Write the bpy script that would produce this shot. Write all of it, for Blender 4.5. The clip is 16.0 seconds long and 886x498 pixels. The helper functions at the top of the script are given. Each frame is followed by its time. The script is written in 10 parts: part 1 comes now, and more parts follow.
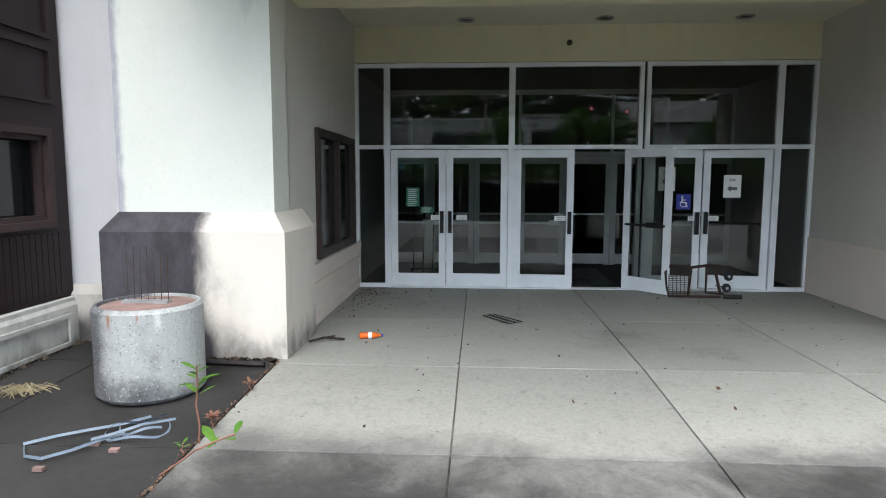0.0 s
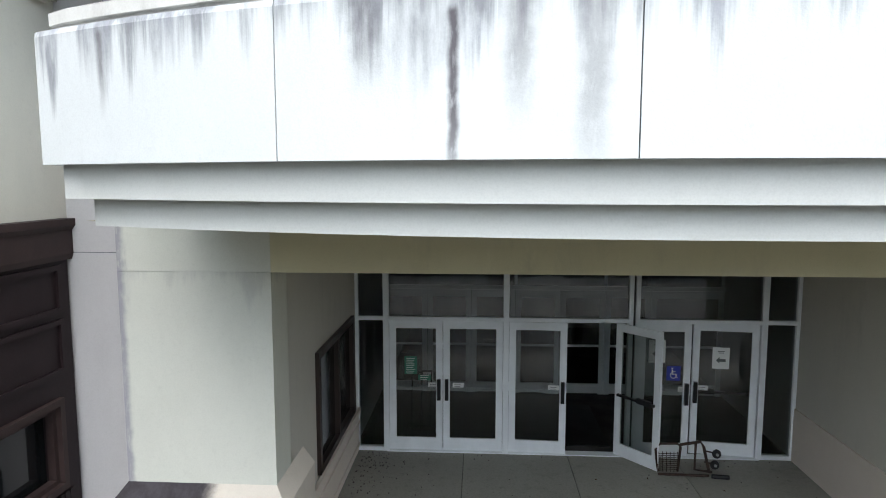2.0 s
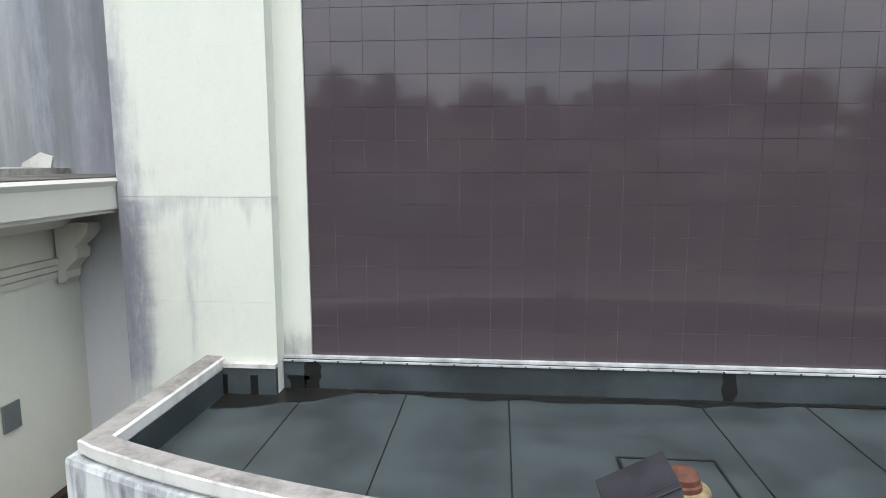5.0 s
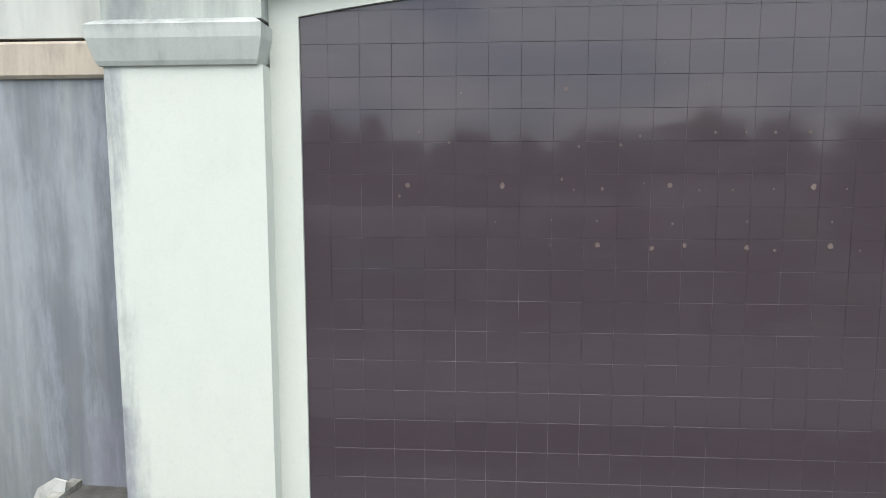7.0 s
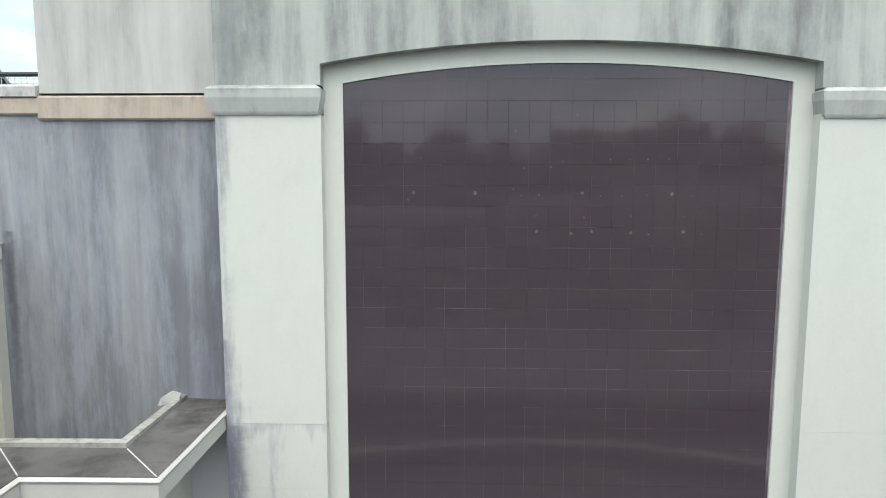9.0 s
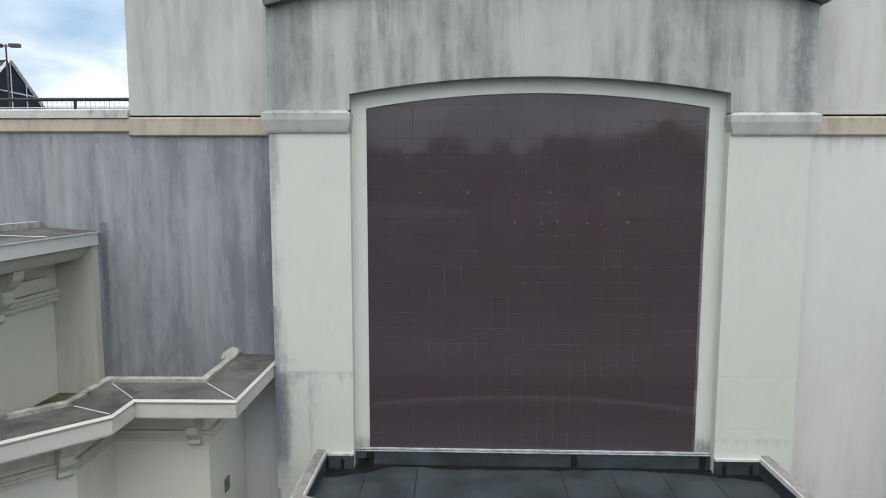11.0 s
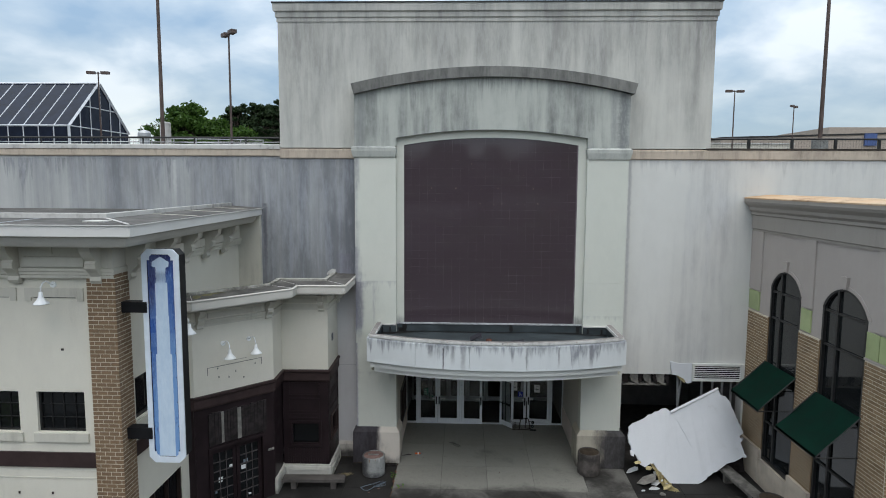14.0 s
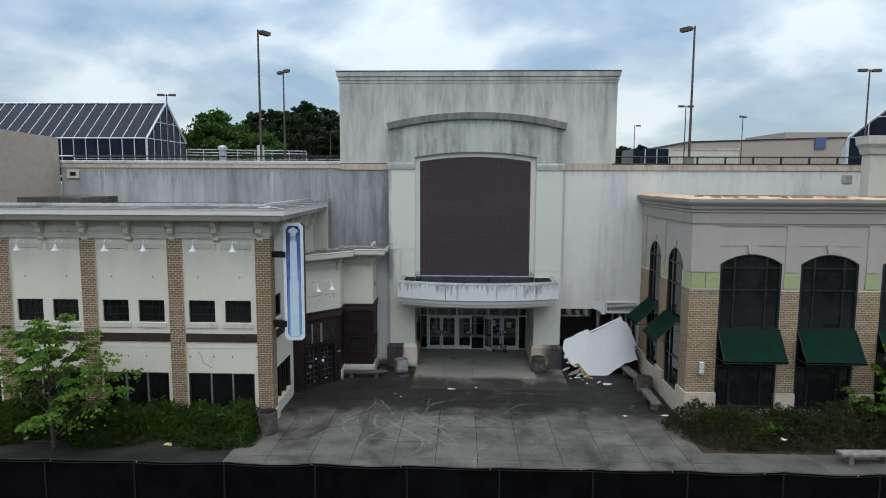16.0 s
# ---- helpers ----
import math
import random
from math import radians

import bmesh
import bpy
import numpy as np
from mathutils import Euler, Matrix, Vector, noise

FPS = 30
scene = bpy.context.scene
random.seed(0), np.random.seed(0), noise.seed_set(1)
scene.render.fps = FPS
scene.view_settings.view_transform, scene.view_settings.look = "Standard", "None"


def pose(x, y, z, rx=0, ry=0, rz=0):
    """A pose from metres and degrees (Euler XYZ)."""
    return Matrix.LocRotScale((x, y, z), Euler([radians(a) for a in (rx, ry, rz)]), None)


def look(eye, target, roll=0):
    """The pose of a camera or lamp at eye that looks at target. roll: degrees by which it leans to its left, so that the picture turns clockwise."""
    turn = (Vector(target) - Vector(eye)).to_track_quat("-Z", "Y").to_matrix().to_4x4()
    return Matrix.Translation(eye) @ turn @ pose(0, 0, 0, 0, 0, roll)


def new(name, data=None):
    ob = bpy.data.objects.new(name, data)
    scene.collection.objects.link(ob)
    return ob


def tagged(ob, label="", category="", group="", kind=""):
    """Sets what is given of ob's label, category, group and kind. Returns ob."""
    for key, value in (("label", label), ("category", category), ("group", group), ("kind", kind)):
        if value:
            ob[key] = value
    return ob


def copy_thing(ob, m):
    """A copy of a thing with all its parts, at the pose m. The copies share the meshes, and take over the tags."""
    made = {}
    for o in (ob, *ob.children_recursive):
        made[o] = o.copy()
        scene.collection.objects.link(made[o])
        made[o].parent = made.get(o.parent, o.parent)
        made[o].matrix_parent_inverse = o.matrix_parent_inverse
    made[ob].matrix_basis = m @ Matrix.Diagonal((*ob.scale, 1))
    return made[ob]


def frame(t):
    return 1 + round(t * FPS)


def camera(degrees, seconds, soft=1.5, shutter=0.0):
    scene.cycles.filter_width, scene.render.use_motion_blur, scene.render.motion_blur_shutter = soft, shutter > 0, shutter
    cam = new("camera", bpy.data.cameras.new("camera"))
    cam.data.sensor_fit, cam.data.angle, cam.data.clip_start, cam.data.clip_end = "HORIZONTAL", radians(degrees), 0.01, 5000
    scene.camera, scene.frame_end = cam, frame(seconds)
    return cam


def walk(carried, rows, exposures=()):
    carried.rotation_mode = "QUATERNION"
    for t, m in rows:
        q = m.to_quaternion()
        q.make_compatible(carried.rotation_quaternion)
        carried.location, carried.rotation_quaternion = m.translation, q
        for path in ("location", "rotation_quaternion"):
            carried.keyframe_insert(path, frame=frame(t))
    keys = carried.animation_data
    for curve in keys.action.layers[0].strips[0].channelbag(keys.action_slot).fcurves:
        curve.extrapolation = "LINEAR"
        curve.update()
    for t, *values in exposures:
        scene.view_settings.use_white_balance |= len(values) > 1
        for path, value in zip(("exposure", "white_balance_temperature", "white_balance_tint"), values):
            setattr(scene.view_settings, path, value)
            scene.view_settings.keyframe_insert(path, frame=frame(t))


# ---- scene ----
cam = camera(70.5, 16.0, 1.0)
PATH = [
    (0, (0.889, -0.736, 1.669), (0.777, 1.249, 1.452), 0.1),
    (0.5, (0.909, -0.736, 2.135), (0.796, 1.25, 1.926), 0.0),
    (1, (0.922, -0.727, 2.51), (0.808, 1.259, 2.303), -0.1),
    (1.5, (0.936, -0.732, 3.439), (0.82, 1.254, 3.229), -0.0),
    (2, (0.955, -0.735, 4.335), (0.839, 1.25, 4.121), 0.0),
    (2.5, (0.978, -0.724, 5.192), (0.855, 1.26, 4.973), 0.5),
    (3, (1.009, -0.69, 6.103), (0.877, 1.289, 5.849), 0.6),
    (3.2, (1.018, -0.678, 6.496), (0.883, 1.3, 6.231), 0.5),
    (5.3, (1.102, -0.619, 7.608), (0.922, 1.353, 7.329), -0.1),
    (5.5, (1.1, -0.61, 8.005), (0.922, 1.363, 7.73), -0.1),
    (6, (1.075, -0.632, 8.96), (0.907, 1.345, 8.702), 0.0),
    (6.5, (1.04, -0.639, 9.744), (0.891, 1.343, 9.517), -0.1),
    (7, (0.998, -0.666, 10.38), (0.866, 1.318, 10.165), 0.0),
    (7.5, (0.976, -0.781, 10.488), (0.859, 1.204, 10.275), 0.0),
    (8, (0.978, -1.327, 10.515), (0.875, 0.659, 10.3), -0.0),
    (8.5, (0.99, -2.337, 10.499), (0.904, -0.35, 10.289), 0.1),
    (9, (1.009, -3.845, 10.52), (0.941, -1.858, 10.302), 0.1),
    (9.2, (1.017, -4.451, 10.512), (0.957, -2.464, 10.292), 0.1),
    (11.3, (1.082, -7.095, 10.491), (1.019, -5.106, 10.289), 0.1),
    (11.5, (1.094, -7.583, 10.467), (1.032, -5.594, 10.267), 0.1),
    (12, (1.15, -9.04, 10.474), (1.088, -7.052, 10.271), 0.2),
    (12.5, (1.222, -10.785, 10.488), (1.159, -8.797, 10.281), 0.2),
    (13, (1.3, -12.784, 10.446), (1.236, -10.796, 10.243), 0.2),
    (13.5, (1.377, -15.13, 10.464), (1.313, -13.141, 10.258), 0.3),
    (14, (1.453, -17.73, 10.51), (1.388, -15.742, 10.302), 0.3),
    (14.5, (1.533, -20.608, 10.604), (1.466, -18.621, 10.392), 0.2),
    (15, (1.619, -23.757, 10.647), (1.551, -21.77, 10.432), 0.3),
    (15.5, (1.711, -27.21, 10.762), (1.642, -25.224, 10.542), 0.3),
    (16, (1.804, -30.704, 10.799), (1.737, -28.717, 10.583), 0.2),
]
walk(cam, [(t, look(eye, target, roll)) for t, eye, target, roll in PATH],
     exposures=[(0.0, 1.76, 6850, 14.5), (1.0, 1.86, 6900, 14.5), (1.5, 1.98, 6950, 15), (2.0, 1.16, 7050, 15), (2.5, 0.74, 7050, 15), (3.2, 0.54, 7050, 14.5), (5.5, 0.80, 7100, 13), (7.0, 0.76, 7100, 12.5), (9.0, 0.54, 7100, 13),
                (11.5, -0.01, 7100, 14.5), (12.5, -0.10, 7000, 14), (14.5, -0.21, 6900, 13.5), (16.0, -0.27, 6800, 12.7)])

# ---- world and light ----
SUN_EL, SUN_ROT = 58.0, 176.0
world = bpy.data.worlds.new("overcast_sky")
scene.world = world
world.use_nodes = True
wn, wl = world.node_tree.nodes, world.node_tree.links
wn.clear()
w_out = wn.new("ShaderNodeOutputWorld")
w_bg = wn.new("ShaderNodeBackground")
w_bg.inputs["Strength"].default_value = 1.0
w_sky = wn.new("ShaderNodeTexSky")
w_sky.sky_type = "NISHITA"
w_sky.sun_disc = False
w_sky.sun_elevation, w_sky.sun_rotation = radians(SUN_EL), radians(SUN_ROT)
w_skys = wn.new("ShaderNodeVectorMath")
w_skys.operation = "SCALE"
w_skys.inputs["Scale"].default_value = 0.06
w_tc = wn.new("ShaderNodeTexCoord")
w_sep = wn.new("ShaderNodeSeparateXYZ")
wl.new(w_tc.outputs["Generated"], w_sep.inputs[0])
# clouds lie on a high sheet: direction divided by its height
w_zc = wn.new("ShaderNodeMath")
w_zc.operation = "MAXIMUM"
w_zc.inputs[1].default_value = 0.0
wl.new(w_sep.outputs["Z"], w_zc.inputs[0])
w_za = wn.new("ShaderNodeMath")
w_za.operation = "ADD"
w_za.inputs[1].default_value = 0.42
wl.new(w_zc.outputs[0], w_za.inputs[0])
w_div = wn.new("ShaderNodeVectorMath")
w_div.operation = "DIVIDE"
w_comb = wn.new("ShaderNodeCombineXYZ")
for k in range(3):
    wl.new(w_za.outputs[0], w_comb.inputs[k])
wl.new(w_tc.outputs["Generated"], w_div.inputs[0])
wl.new(w_comb.outputs[0], w_div.inputs[1])
w_map = wn.new("ShaderNodeMapping")
w_map.inputs["Location"].default_value = (1.7, 0.35, 0.0)
w_map.inputs["Scale"].default_value = (0.9, 1.0, 0.7)
wl.new(w_div.outputs[0], w_map.inputs["Vector"])
w_n = wn.new("ShaderNodeTexNoise")
w_n.inputs["Scale"].default_value = 2.5
w_n.inputs["Detail"].default_value = 8
w_n.inputs["Roughness"].default_value = 0.50
w_n.inputs["Distortion"].default_value = 0.2
wl.new(w_map.outputs[0], w_n.inputs["Vector"])
w_ramp = wn.new("ShaderNodeValToRGB")
w_ramp.color_ramp.elements[0].position = 0.39
w_ramp.color_ramp.elements[0].color = (0.25, 0.405, 0.575, 1)
w_ramp.color_ramp.elements[1].position = 0.62
w_ramp.color_ramp.elements[1].color = (0.85, 0.955, 1.02, 1)
e = w_ramp.color_ramp.elements.new(0.49)
e.color = (0.44, 0.58, 0.70, 1)
# the cover thickens to a darker bank towards the horizon
w_low = wn.new("ShaderNodeMapRange")
w_low.inputs["From Min"].default_value = 0.05
w_low.inputs["From Max"].default_value = 0.30
w_low.inputs["To Min"].default_value = -0.055
w_low.inputs["To Max"].default_value = 0.065
wl.new(w_sep.outputs["Z"], w_low.inputs["Value"])
w_fac = wn.new("ShaderNodeMath")
wl.new(w_n.outputs["Fac"], w_fac.inputs[0])
wl.new(w_low.outputs[0], w_fac.inputs[1])
wl.new(w_fac.outputs[0], w_ramp.inputs[0])
# an overcast sky is brightest overhead
w_up = wn.new("ShaderNodeMapRange")
w_up.inputs["From Min"].default_value = 0.12
w_up.inputs["From Max"].default_value = 0.9
w_up.inputs["To Min"].default_value = 0.80
w_up.inputs["To Max"].default_value = 2.4
wl.new(w_sep.outputs["Z"], w_up.inputs["Value"])
w_mul = wn.new("ShaderNodeVectorMath")
w_mul.operation = "SCALE"
wl.new(w_ramp.outputs["Color"], w_mul.inputs[0])
wl.new(w_up.outputs[0], w_mul.inputs["Scale"])
w_add = wn.new("ShaderNodeVectorMath")
wl.new(w_sky.outputs[0], w_skys.inputs[0])
wl.new(w_mul.outputs[0], w_add.inputs[0])
wl.new(w_skys.outputs[0], w_add.inputs[1])
wl.new(w_add.outputs[0], w_bg.inputs["Color"])
wl.new(w_bg.outputs[0], w_out.inputs[0])

sun_data = bpy.data.lights.new("sun", "SUN")
sun_data.energy = 1.0
sun_data.angle = radians(48)
sun_data.color = (1.0, 0.985, 0.96)
sun = new("sun", sun_data)
sun.matrix_world = look((6, -42, 68), (2, 0, 0))


# ---- materials ----
def mat_base(name):
    m = bpy.data.materials.new(name)
    m.use_nodes = True
    nt = m.node_tree
    return m, nt, nt.nodes, nt.links, nt.nodes["Principled BSDF"]


def noise_tex(nt, scale, detail=4.0, rough=0.55, stretch=(1, 1, 1), coord="Position", loc=(0, 0, 0), dist=0.0):
    """A noise in metres of the world ("Position") or of the thing ("Object")."""
    n, l = nt.nodes, nt.links
    if coord == "Position":
        src = n.new("ShaderNodeNewGeometry").outputs["Position"]
    else:
        src = n.new("ShaderNodeTexCoord").outputs["Object"]
    mp = n.new("ShaderNodeMapping")
    mp.inputs["Scale"].default_value = stretch
    mp.inputs["Location"].default_value = loc
    l.new(src, mp.inputs["Vector"])
    t = n.new("ShaderNodeTexNoise")
    t.inputs["Scale"].default_value = scale
    t.inputs["Detail"].default_value = detail
    t.inputs["Roughness"].default_value = rough
    t.inputs["Distortion"].default_value = dist
    l.new(mp.outputs[0], t.inputs["Vector"])
    return t.outputs["Fac"]


def ramp(nt, fac, lo, hi, a=0.0, b=1.0):
    r = nt.nodes.new("ShaderNodeMapRange")
    r.interpolation_type = "SMOOTHSTEP"
    for key, v in (("From Min", lo), ("From Max", hi), ("To Min", a), ("To Max", b)):
        r.inputs[key].default_value = v
    nt.links.new(fac, r.inputs["Value"])
    return r.outputs[0]


def mth(nt, op, a, b):
    m = nt.nodes.new("ShaderNodeMath")
    m.operation = op
    for k, v in ((0, a), (1, b)):
        if isinstance(v, (int, float)):
            m.inputs[k].default_value = v
        else:
            nt.links.new(v, m.inputs[k])
    return m.outputs[0]


def mixc(nt, fac, a, b, blend="MIX"):
    m = nt.nodes.new("ShaderNodeMix")
    m.data_type, m.blend_type = "RGBA", blend
    for sock, v in ((m.inputs[0], fac), (m.inputs[6], a), (m.inputs[7], b)):
        if isinstance(v, tuple):
            sock.default_value = (*v, 1) if len(v) == 3 else v
        elif isinstance(v, (int, float)):
            sock.default_value = v
        else:
            nt.links.new(v, sock)
    return m.outputs[2]


def pos_axis(nt, axis):
    s = nt.nodes.new("ShaderNodeSeparateXYZ")
    nt.links.new(nt.nodes.new("ShaderNodeNewGeometry").outputs["Position"], s.inputs[0])
    return s.outputs[axis]


def bump(nt, bsdf, height, strength=0.2, dist=0.01):
    b = nt.nodes.new("ShaderNodeBump")
    b.inputs["Strength"].default_value = strength
    b.inputs["Distance"].default_value = dist
    nt.links.new(height, b.inputs["Height"])
    nt.links.new(b.outputs[0], bsdf.inputs["Normal"])


def simple(name, col, rough=0.6, metal=0.0, vary=0.15, scale=3.0, fine=60.0, bumps=0.1, spec=0.5, coord="Position", rnd=0.0):
    """A painted, cast or woven surface: two scales of variation and a fine relief."""
    m, nt, n, l, b = mat_base(name)
    big = noise_tex(nt, scale, 5, coord=coord)
    small = noise_tex(nt, fine, 3, coord=coord)
    dark = tuple(c * (1 - vary) for c in col)
    lite = tuple(min(1.0, c * (1 + vary)) for c in col)
    c = mixc(nt, ramp(nt, big, 0.3, 0.7), dark, lite)
    c = mixc(nt, ramp(nt, small, 0.35, 0.75, 0.0, 0.35), c, dark)
    if rnd:
        oi = n.new("ShaderNodeObjectInfo")
        c = mixc(nt, ramp(nt, oi.outputs["Random"], 0, 1, 0, rnd), c, tuple(x * 0.6 for x in col))
    l.new(c, b.inputs["Base Color"])
    b.inputs["Roughness"].default_value = rough
    l.new(ramp(nt, big, 0.2, 0.8, max(0.03, rough - 0.08), min(1, rough + 0.08)), b.inputs["Roughness"])
    b.inputs["Metallic"].default_value = metal
    b.inputs["Specular IOR Level"].default_value = spec * (0.3 if max(col) < 0.06 and rough > 0.4 else 0.7)
    if bumps:
        bump(nt, b, small, bumps, 0.006)
    return m


def stucco(name, col, stain=(0.20, 0.21, 0.24), cover=0.55, width=3.0, soft=0.2, zone=(), warm=None, fine=0.5, streak=(1, 1, 0.12), drips=(), full=0.85, runs=(), pits=0.0, mix=(0.36, 0.34, 0.10, 0.20)):
    """Painted stucco with mildew in blotches and runs. cover: how high the noise must stand for a stain (less is more stain).
    zone: (axis, from, to, amount) along which the stain sets in. drips: (height of a ledge, length, amount) of runs below ledges.
    runs: single runs (x, top, length, half width, colour, amount)."""
    m, nt, n, l, b = mat_base(name)
    cloud = noise_tex(nt, 0.35, 4)
    c = mixc(nt, ramp(nt, cloud, 0.3, 0.7), col, warm or tuple(x * 0.93 for x in col))
    mid = noise_tex(nt, 2.1, 8, 0.68, (1, 1, 0.55), loc=(11, 4, 2))
    c = mixc(nt, ramp(nt, mid, 0.42, 0.72, 0.0, 0.13), c, tuple(x * 0.72 for x in col))
    st = noise_tex(nt, width, 8, 0.66, streak, dist=0.25)
    st2 = noise_tex(nt, width * 3.0, 5, 0.65, (1, 1, min(streak[2], max(0.08, streak[2] - 0.2))), loc=(3, 1, 2))
    lie = 0.6 if streak[2] > 0.08 else 0.42
    patch = noise_tex(nt, 0.45, 6, 0.62, (1, 1, lie), loc=(7, 0, 0))
    blotch = noise_tex(nt, 1.5, 9, 0.72, (1, 1, 0.7), loc=(1, 8, 3), dist=0.4)
    f = mth(nt, "ADD", mth(nt, "MULTIPLY", st, mix[0]), mth(nt, "ADD", mth(nt, "MULTIPLY", patch, mix[1]), mth(nt, "MULTIPLY", st2, mix[2])))
    f = mth(nt, "ADD", f, mth(nt, "MULTIPLY", blotch, mix[3]))
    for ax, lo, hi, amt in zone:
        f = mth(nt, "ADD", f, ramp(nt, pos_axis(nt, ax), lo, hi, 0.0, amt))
    pale = tuple(0.55 * p + 0.45 * q for p, q in zip(col, stain))
    c = mixc(nt, ramp(nt, f, cover - 1.5 * soft, cover + 0.4 * soft, 0.0, 0.6 * full), c, pale)
    f = ramp(nt, f, cover - soft, cover + soft, 0.0, 1.0)
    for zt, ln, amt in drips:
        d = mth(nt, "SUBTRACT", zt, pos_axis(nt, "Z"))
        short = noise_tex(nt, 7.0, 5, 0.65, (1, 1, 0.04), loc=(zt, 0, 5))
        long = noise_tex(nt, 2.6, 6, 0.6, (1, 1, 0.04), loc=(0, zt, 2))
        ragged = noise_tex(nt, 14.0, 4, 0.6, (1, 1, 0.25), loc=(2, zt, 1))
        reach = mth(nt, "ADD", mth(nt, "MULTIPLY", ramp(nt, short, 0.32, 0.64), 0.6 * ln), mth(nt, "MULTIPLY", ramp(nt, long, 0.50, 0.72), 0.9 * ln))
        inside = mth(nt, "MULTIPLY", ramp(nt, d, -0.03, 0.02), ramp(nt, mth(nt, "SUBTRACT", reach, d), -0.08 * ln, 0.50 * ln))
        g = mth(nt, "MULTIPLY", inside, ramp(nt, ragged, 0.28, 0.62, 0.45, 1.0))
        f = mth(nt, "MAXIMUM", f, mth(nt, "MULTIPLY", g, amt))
    dirt = mixc(nt, ramp(nt, noise_tex(nt, 3.2, 8, 0.72, (1, 1, 0.8 * lie if lie > 0.5 else 0.2), loc=(4, 4, 9)), 0.40, 0.66), tuple(x * 0.8 for x in stain), tuple(x * 1.7 for x in stain))
    c = mixc(nt, mth(nt, "MULTIPLY", f, full), c, dirt)
    for x, zt, ln, w, rc, amt in runs:
        wob = mth(nt, "MULTIPLY", mth(nt, "SUBTRACT", noise_tex(nt, 6.0, 3, 0.6, (0.2, 0.2, 1)), 0.5), w)
        u = mth(nt, "ABSOLUTE", mth(nt, "ADD", mth(nt, "SUBTRACT", pos_axis(nt, "X"), x), wob), 0)
        d = mth(nt, "SUBTRACT", zt, pos_axis(nt, "Z"))
        g = mth(nt, "MULTIPLY", ramp(nt, u, w, 0.15 * w), mth(nt, "MULTIPLY", ramp(nt, d, -0.01, 0.04), ramp(nt, d, ln, 0.35 * ln)))
        g = mth(nt, "MULTIPLY", g, ramp(nt, noise_tex(nt, 25.0, 4, 0.6, (1, 1, 0.3)), 0.25, 0.55, 0.5 * amt, amt))
        c = mixc(nt, g, c, rc)
    grain = noise_tex(nt, 90, 3)
    grit = noise_tex(nt, 22, 4, 0.7)
    c = mixc(nt, ramp(nt, grain, 0.3, 0.8, 0.0, 0.17), c, (0.6, 0.6, 0.6), "MULTIPLY")
    c = mixc(nt, ramp(nt, grit, 0.52, 0.78, 0.0, 0.13), c, (0.6, 0.6, 0.6), "MULTIPLY")
    if pits:
        c = mixc(nt, ramp(nt, noise_tex(nt, 42, 2, 0.5, loc=(1, 2, 3)), 0.62, 0.70, 0.0, pits), c, (0.3, 0.3, 0.3), "MULTIPLY")
        c = mixc(nt, ramp(nt, noise_tex(nt, 55, 2, 0.5, loc=(6, 2, 3)), 0.60, 0.70, 0.0, 0.5 * pits), c, (0.62, 0.62, 0.58))
    l.new(c, b.inputs["Base Color"])
    b.inputs["Roughness"].default_value = 0.85
    b.inputs["Specular IOR Level"].default_value = 0.25
    bump(nt, b, mth(nt, "ADD", grain, noise_tex(nt, 6, 4)), 0.2 * fine, 0.008)
    return m


CREAM = (0.585, 0.605, 0.54)
WHITE = (0.64, 0.67, 0.67)
DRIP = (0.075, 0.065, 0.075)
RUSTY = (0.23, 0.085, 0.03)
M_PIL = stucco("stucco_pilaster", CREAM, stain=(0.20, 0.20, 0.23), cover=0.70, soft=0.08, warm=(0.615, 0.62, 0.555), zone=[("X", -2.15, -2.48, 0.17), ("Z", 7.6, 6.7, 0.085), ("Z", 5.4, 4.8, -0.13)], drips=[(6.92, 0.35, 0.5), (3.48, 0.3, 0.3)], runs=[(-2.50, 4.6, 8.0, 0.075, (0.23, 0.22, 0.27), 0.75), (-2.44, 6.90, 2.9, 0.30, (0.18, 0.175, 0.215), 0.75), (-2.50, 8.2, 3.0, 0.10, (0.24, 0.24, 0.27), 0.6)])
M_REVEAL = stucco("stucco_reveal", CREAM, stain=(0.12, 0.12, 0.12), cover=0.70, soft=0.10, warm=(0.615, 0.62, 0.555), zone=[("Z", 5.95, 5.36, 0.24)])
M_PILR = stucco("stucco_pilaster_right", CREAM, cover=0.72, soft=0.08, warm=(0.615, 0.62, 0.555), drips=[(5.7, 0.3, 0.3)])
M_STRIP = stucco("stucco_strip", (0.575, 0.565, 0.565), stain=(0.27, 0.255, 0.26), cover=0.64, soft=0.12)
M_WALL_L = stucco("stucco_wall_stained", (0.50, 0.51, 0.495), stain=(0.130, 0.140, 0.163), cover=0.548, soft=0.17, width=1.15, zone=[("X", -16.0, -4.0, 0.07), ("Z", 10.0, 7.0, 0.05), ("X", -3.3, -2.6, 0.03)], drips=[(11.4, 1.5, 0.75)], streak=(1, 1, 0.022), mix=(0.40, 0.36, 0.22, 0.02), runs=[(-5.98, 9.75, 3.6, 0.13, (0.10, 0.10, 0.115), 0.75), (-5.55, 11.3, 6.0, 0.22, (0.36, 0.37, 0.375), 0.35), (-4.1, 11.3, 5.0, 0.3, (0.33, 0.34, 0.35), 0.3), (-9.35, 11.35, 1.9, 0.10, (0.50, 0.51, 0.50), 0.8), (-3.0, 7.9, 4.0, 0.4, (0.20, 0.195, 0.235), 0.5)])
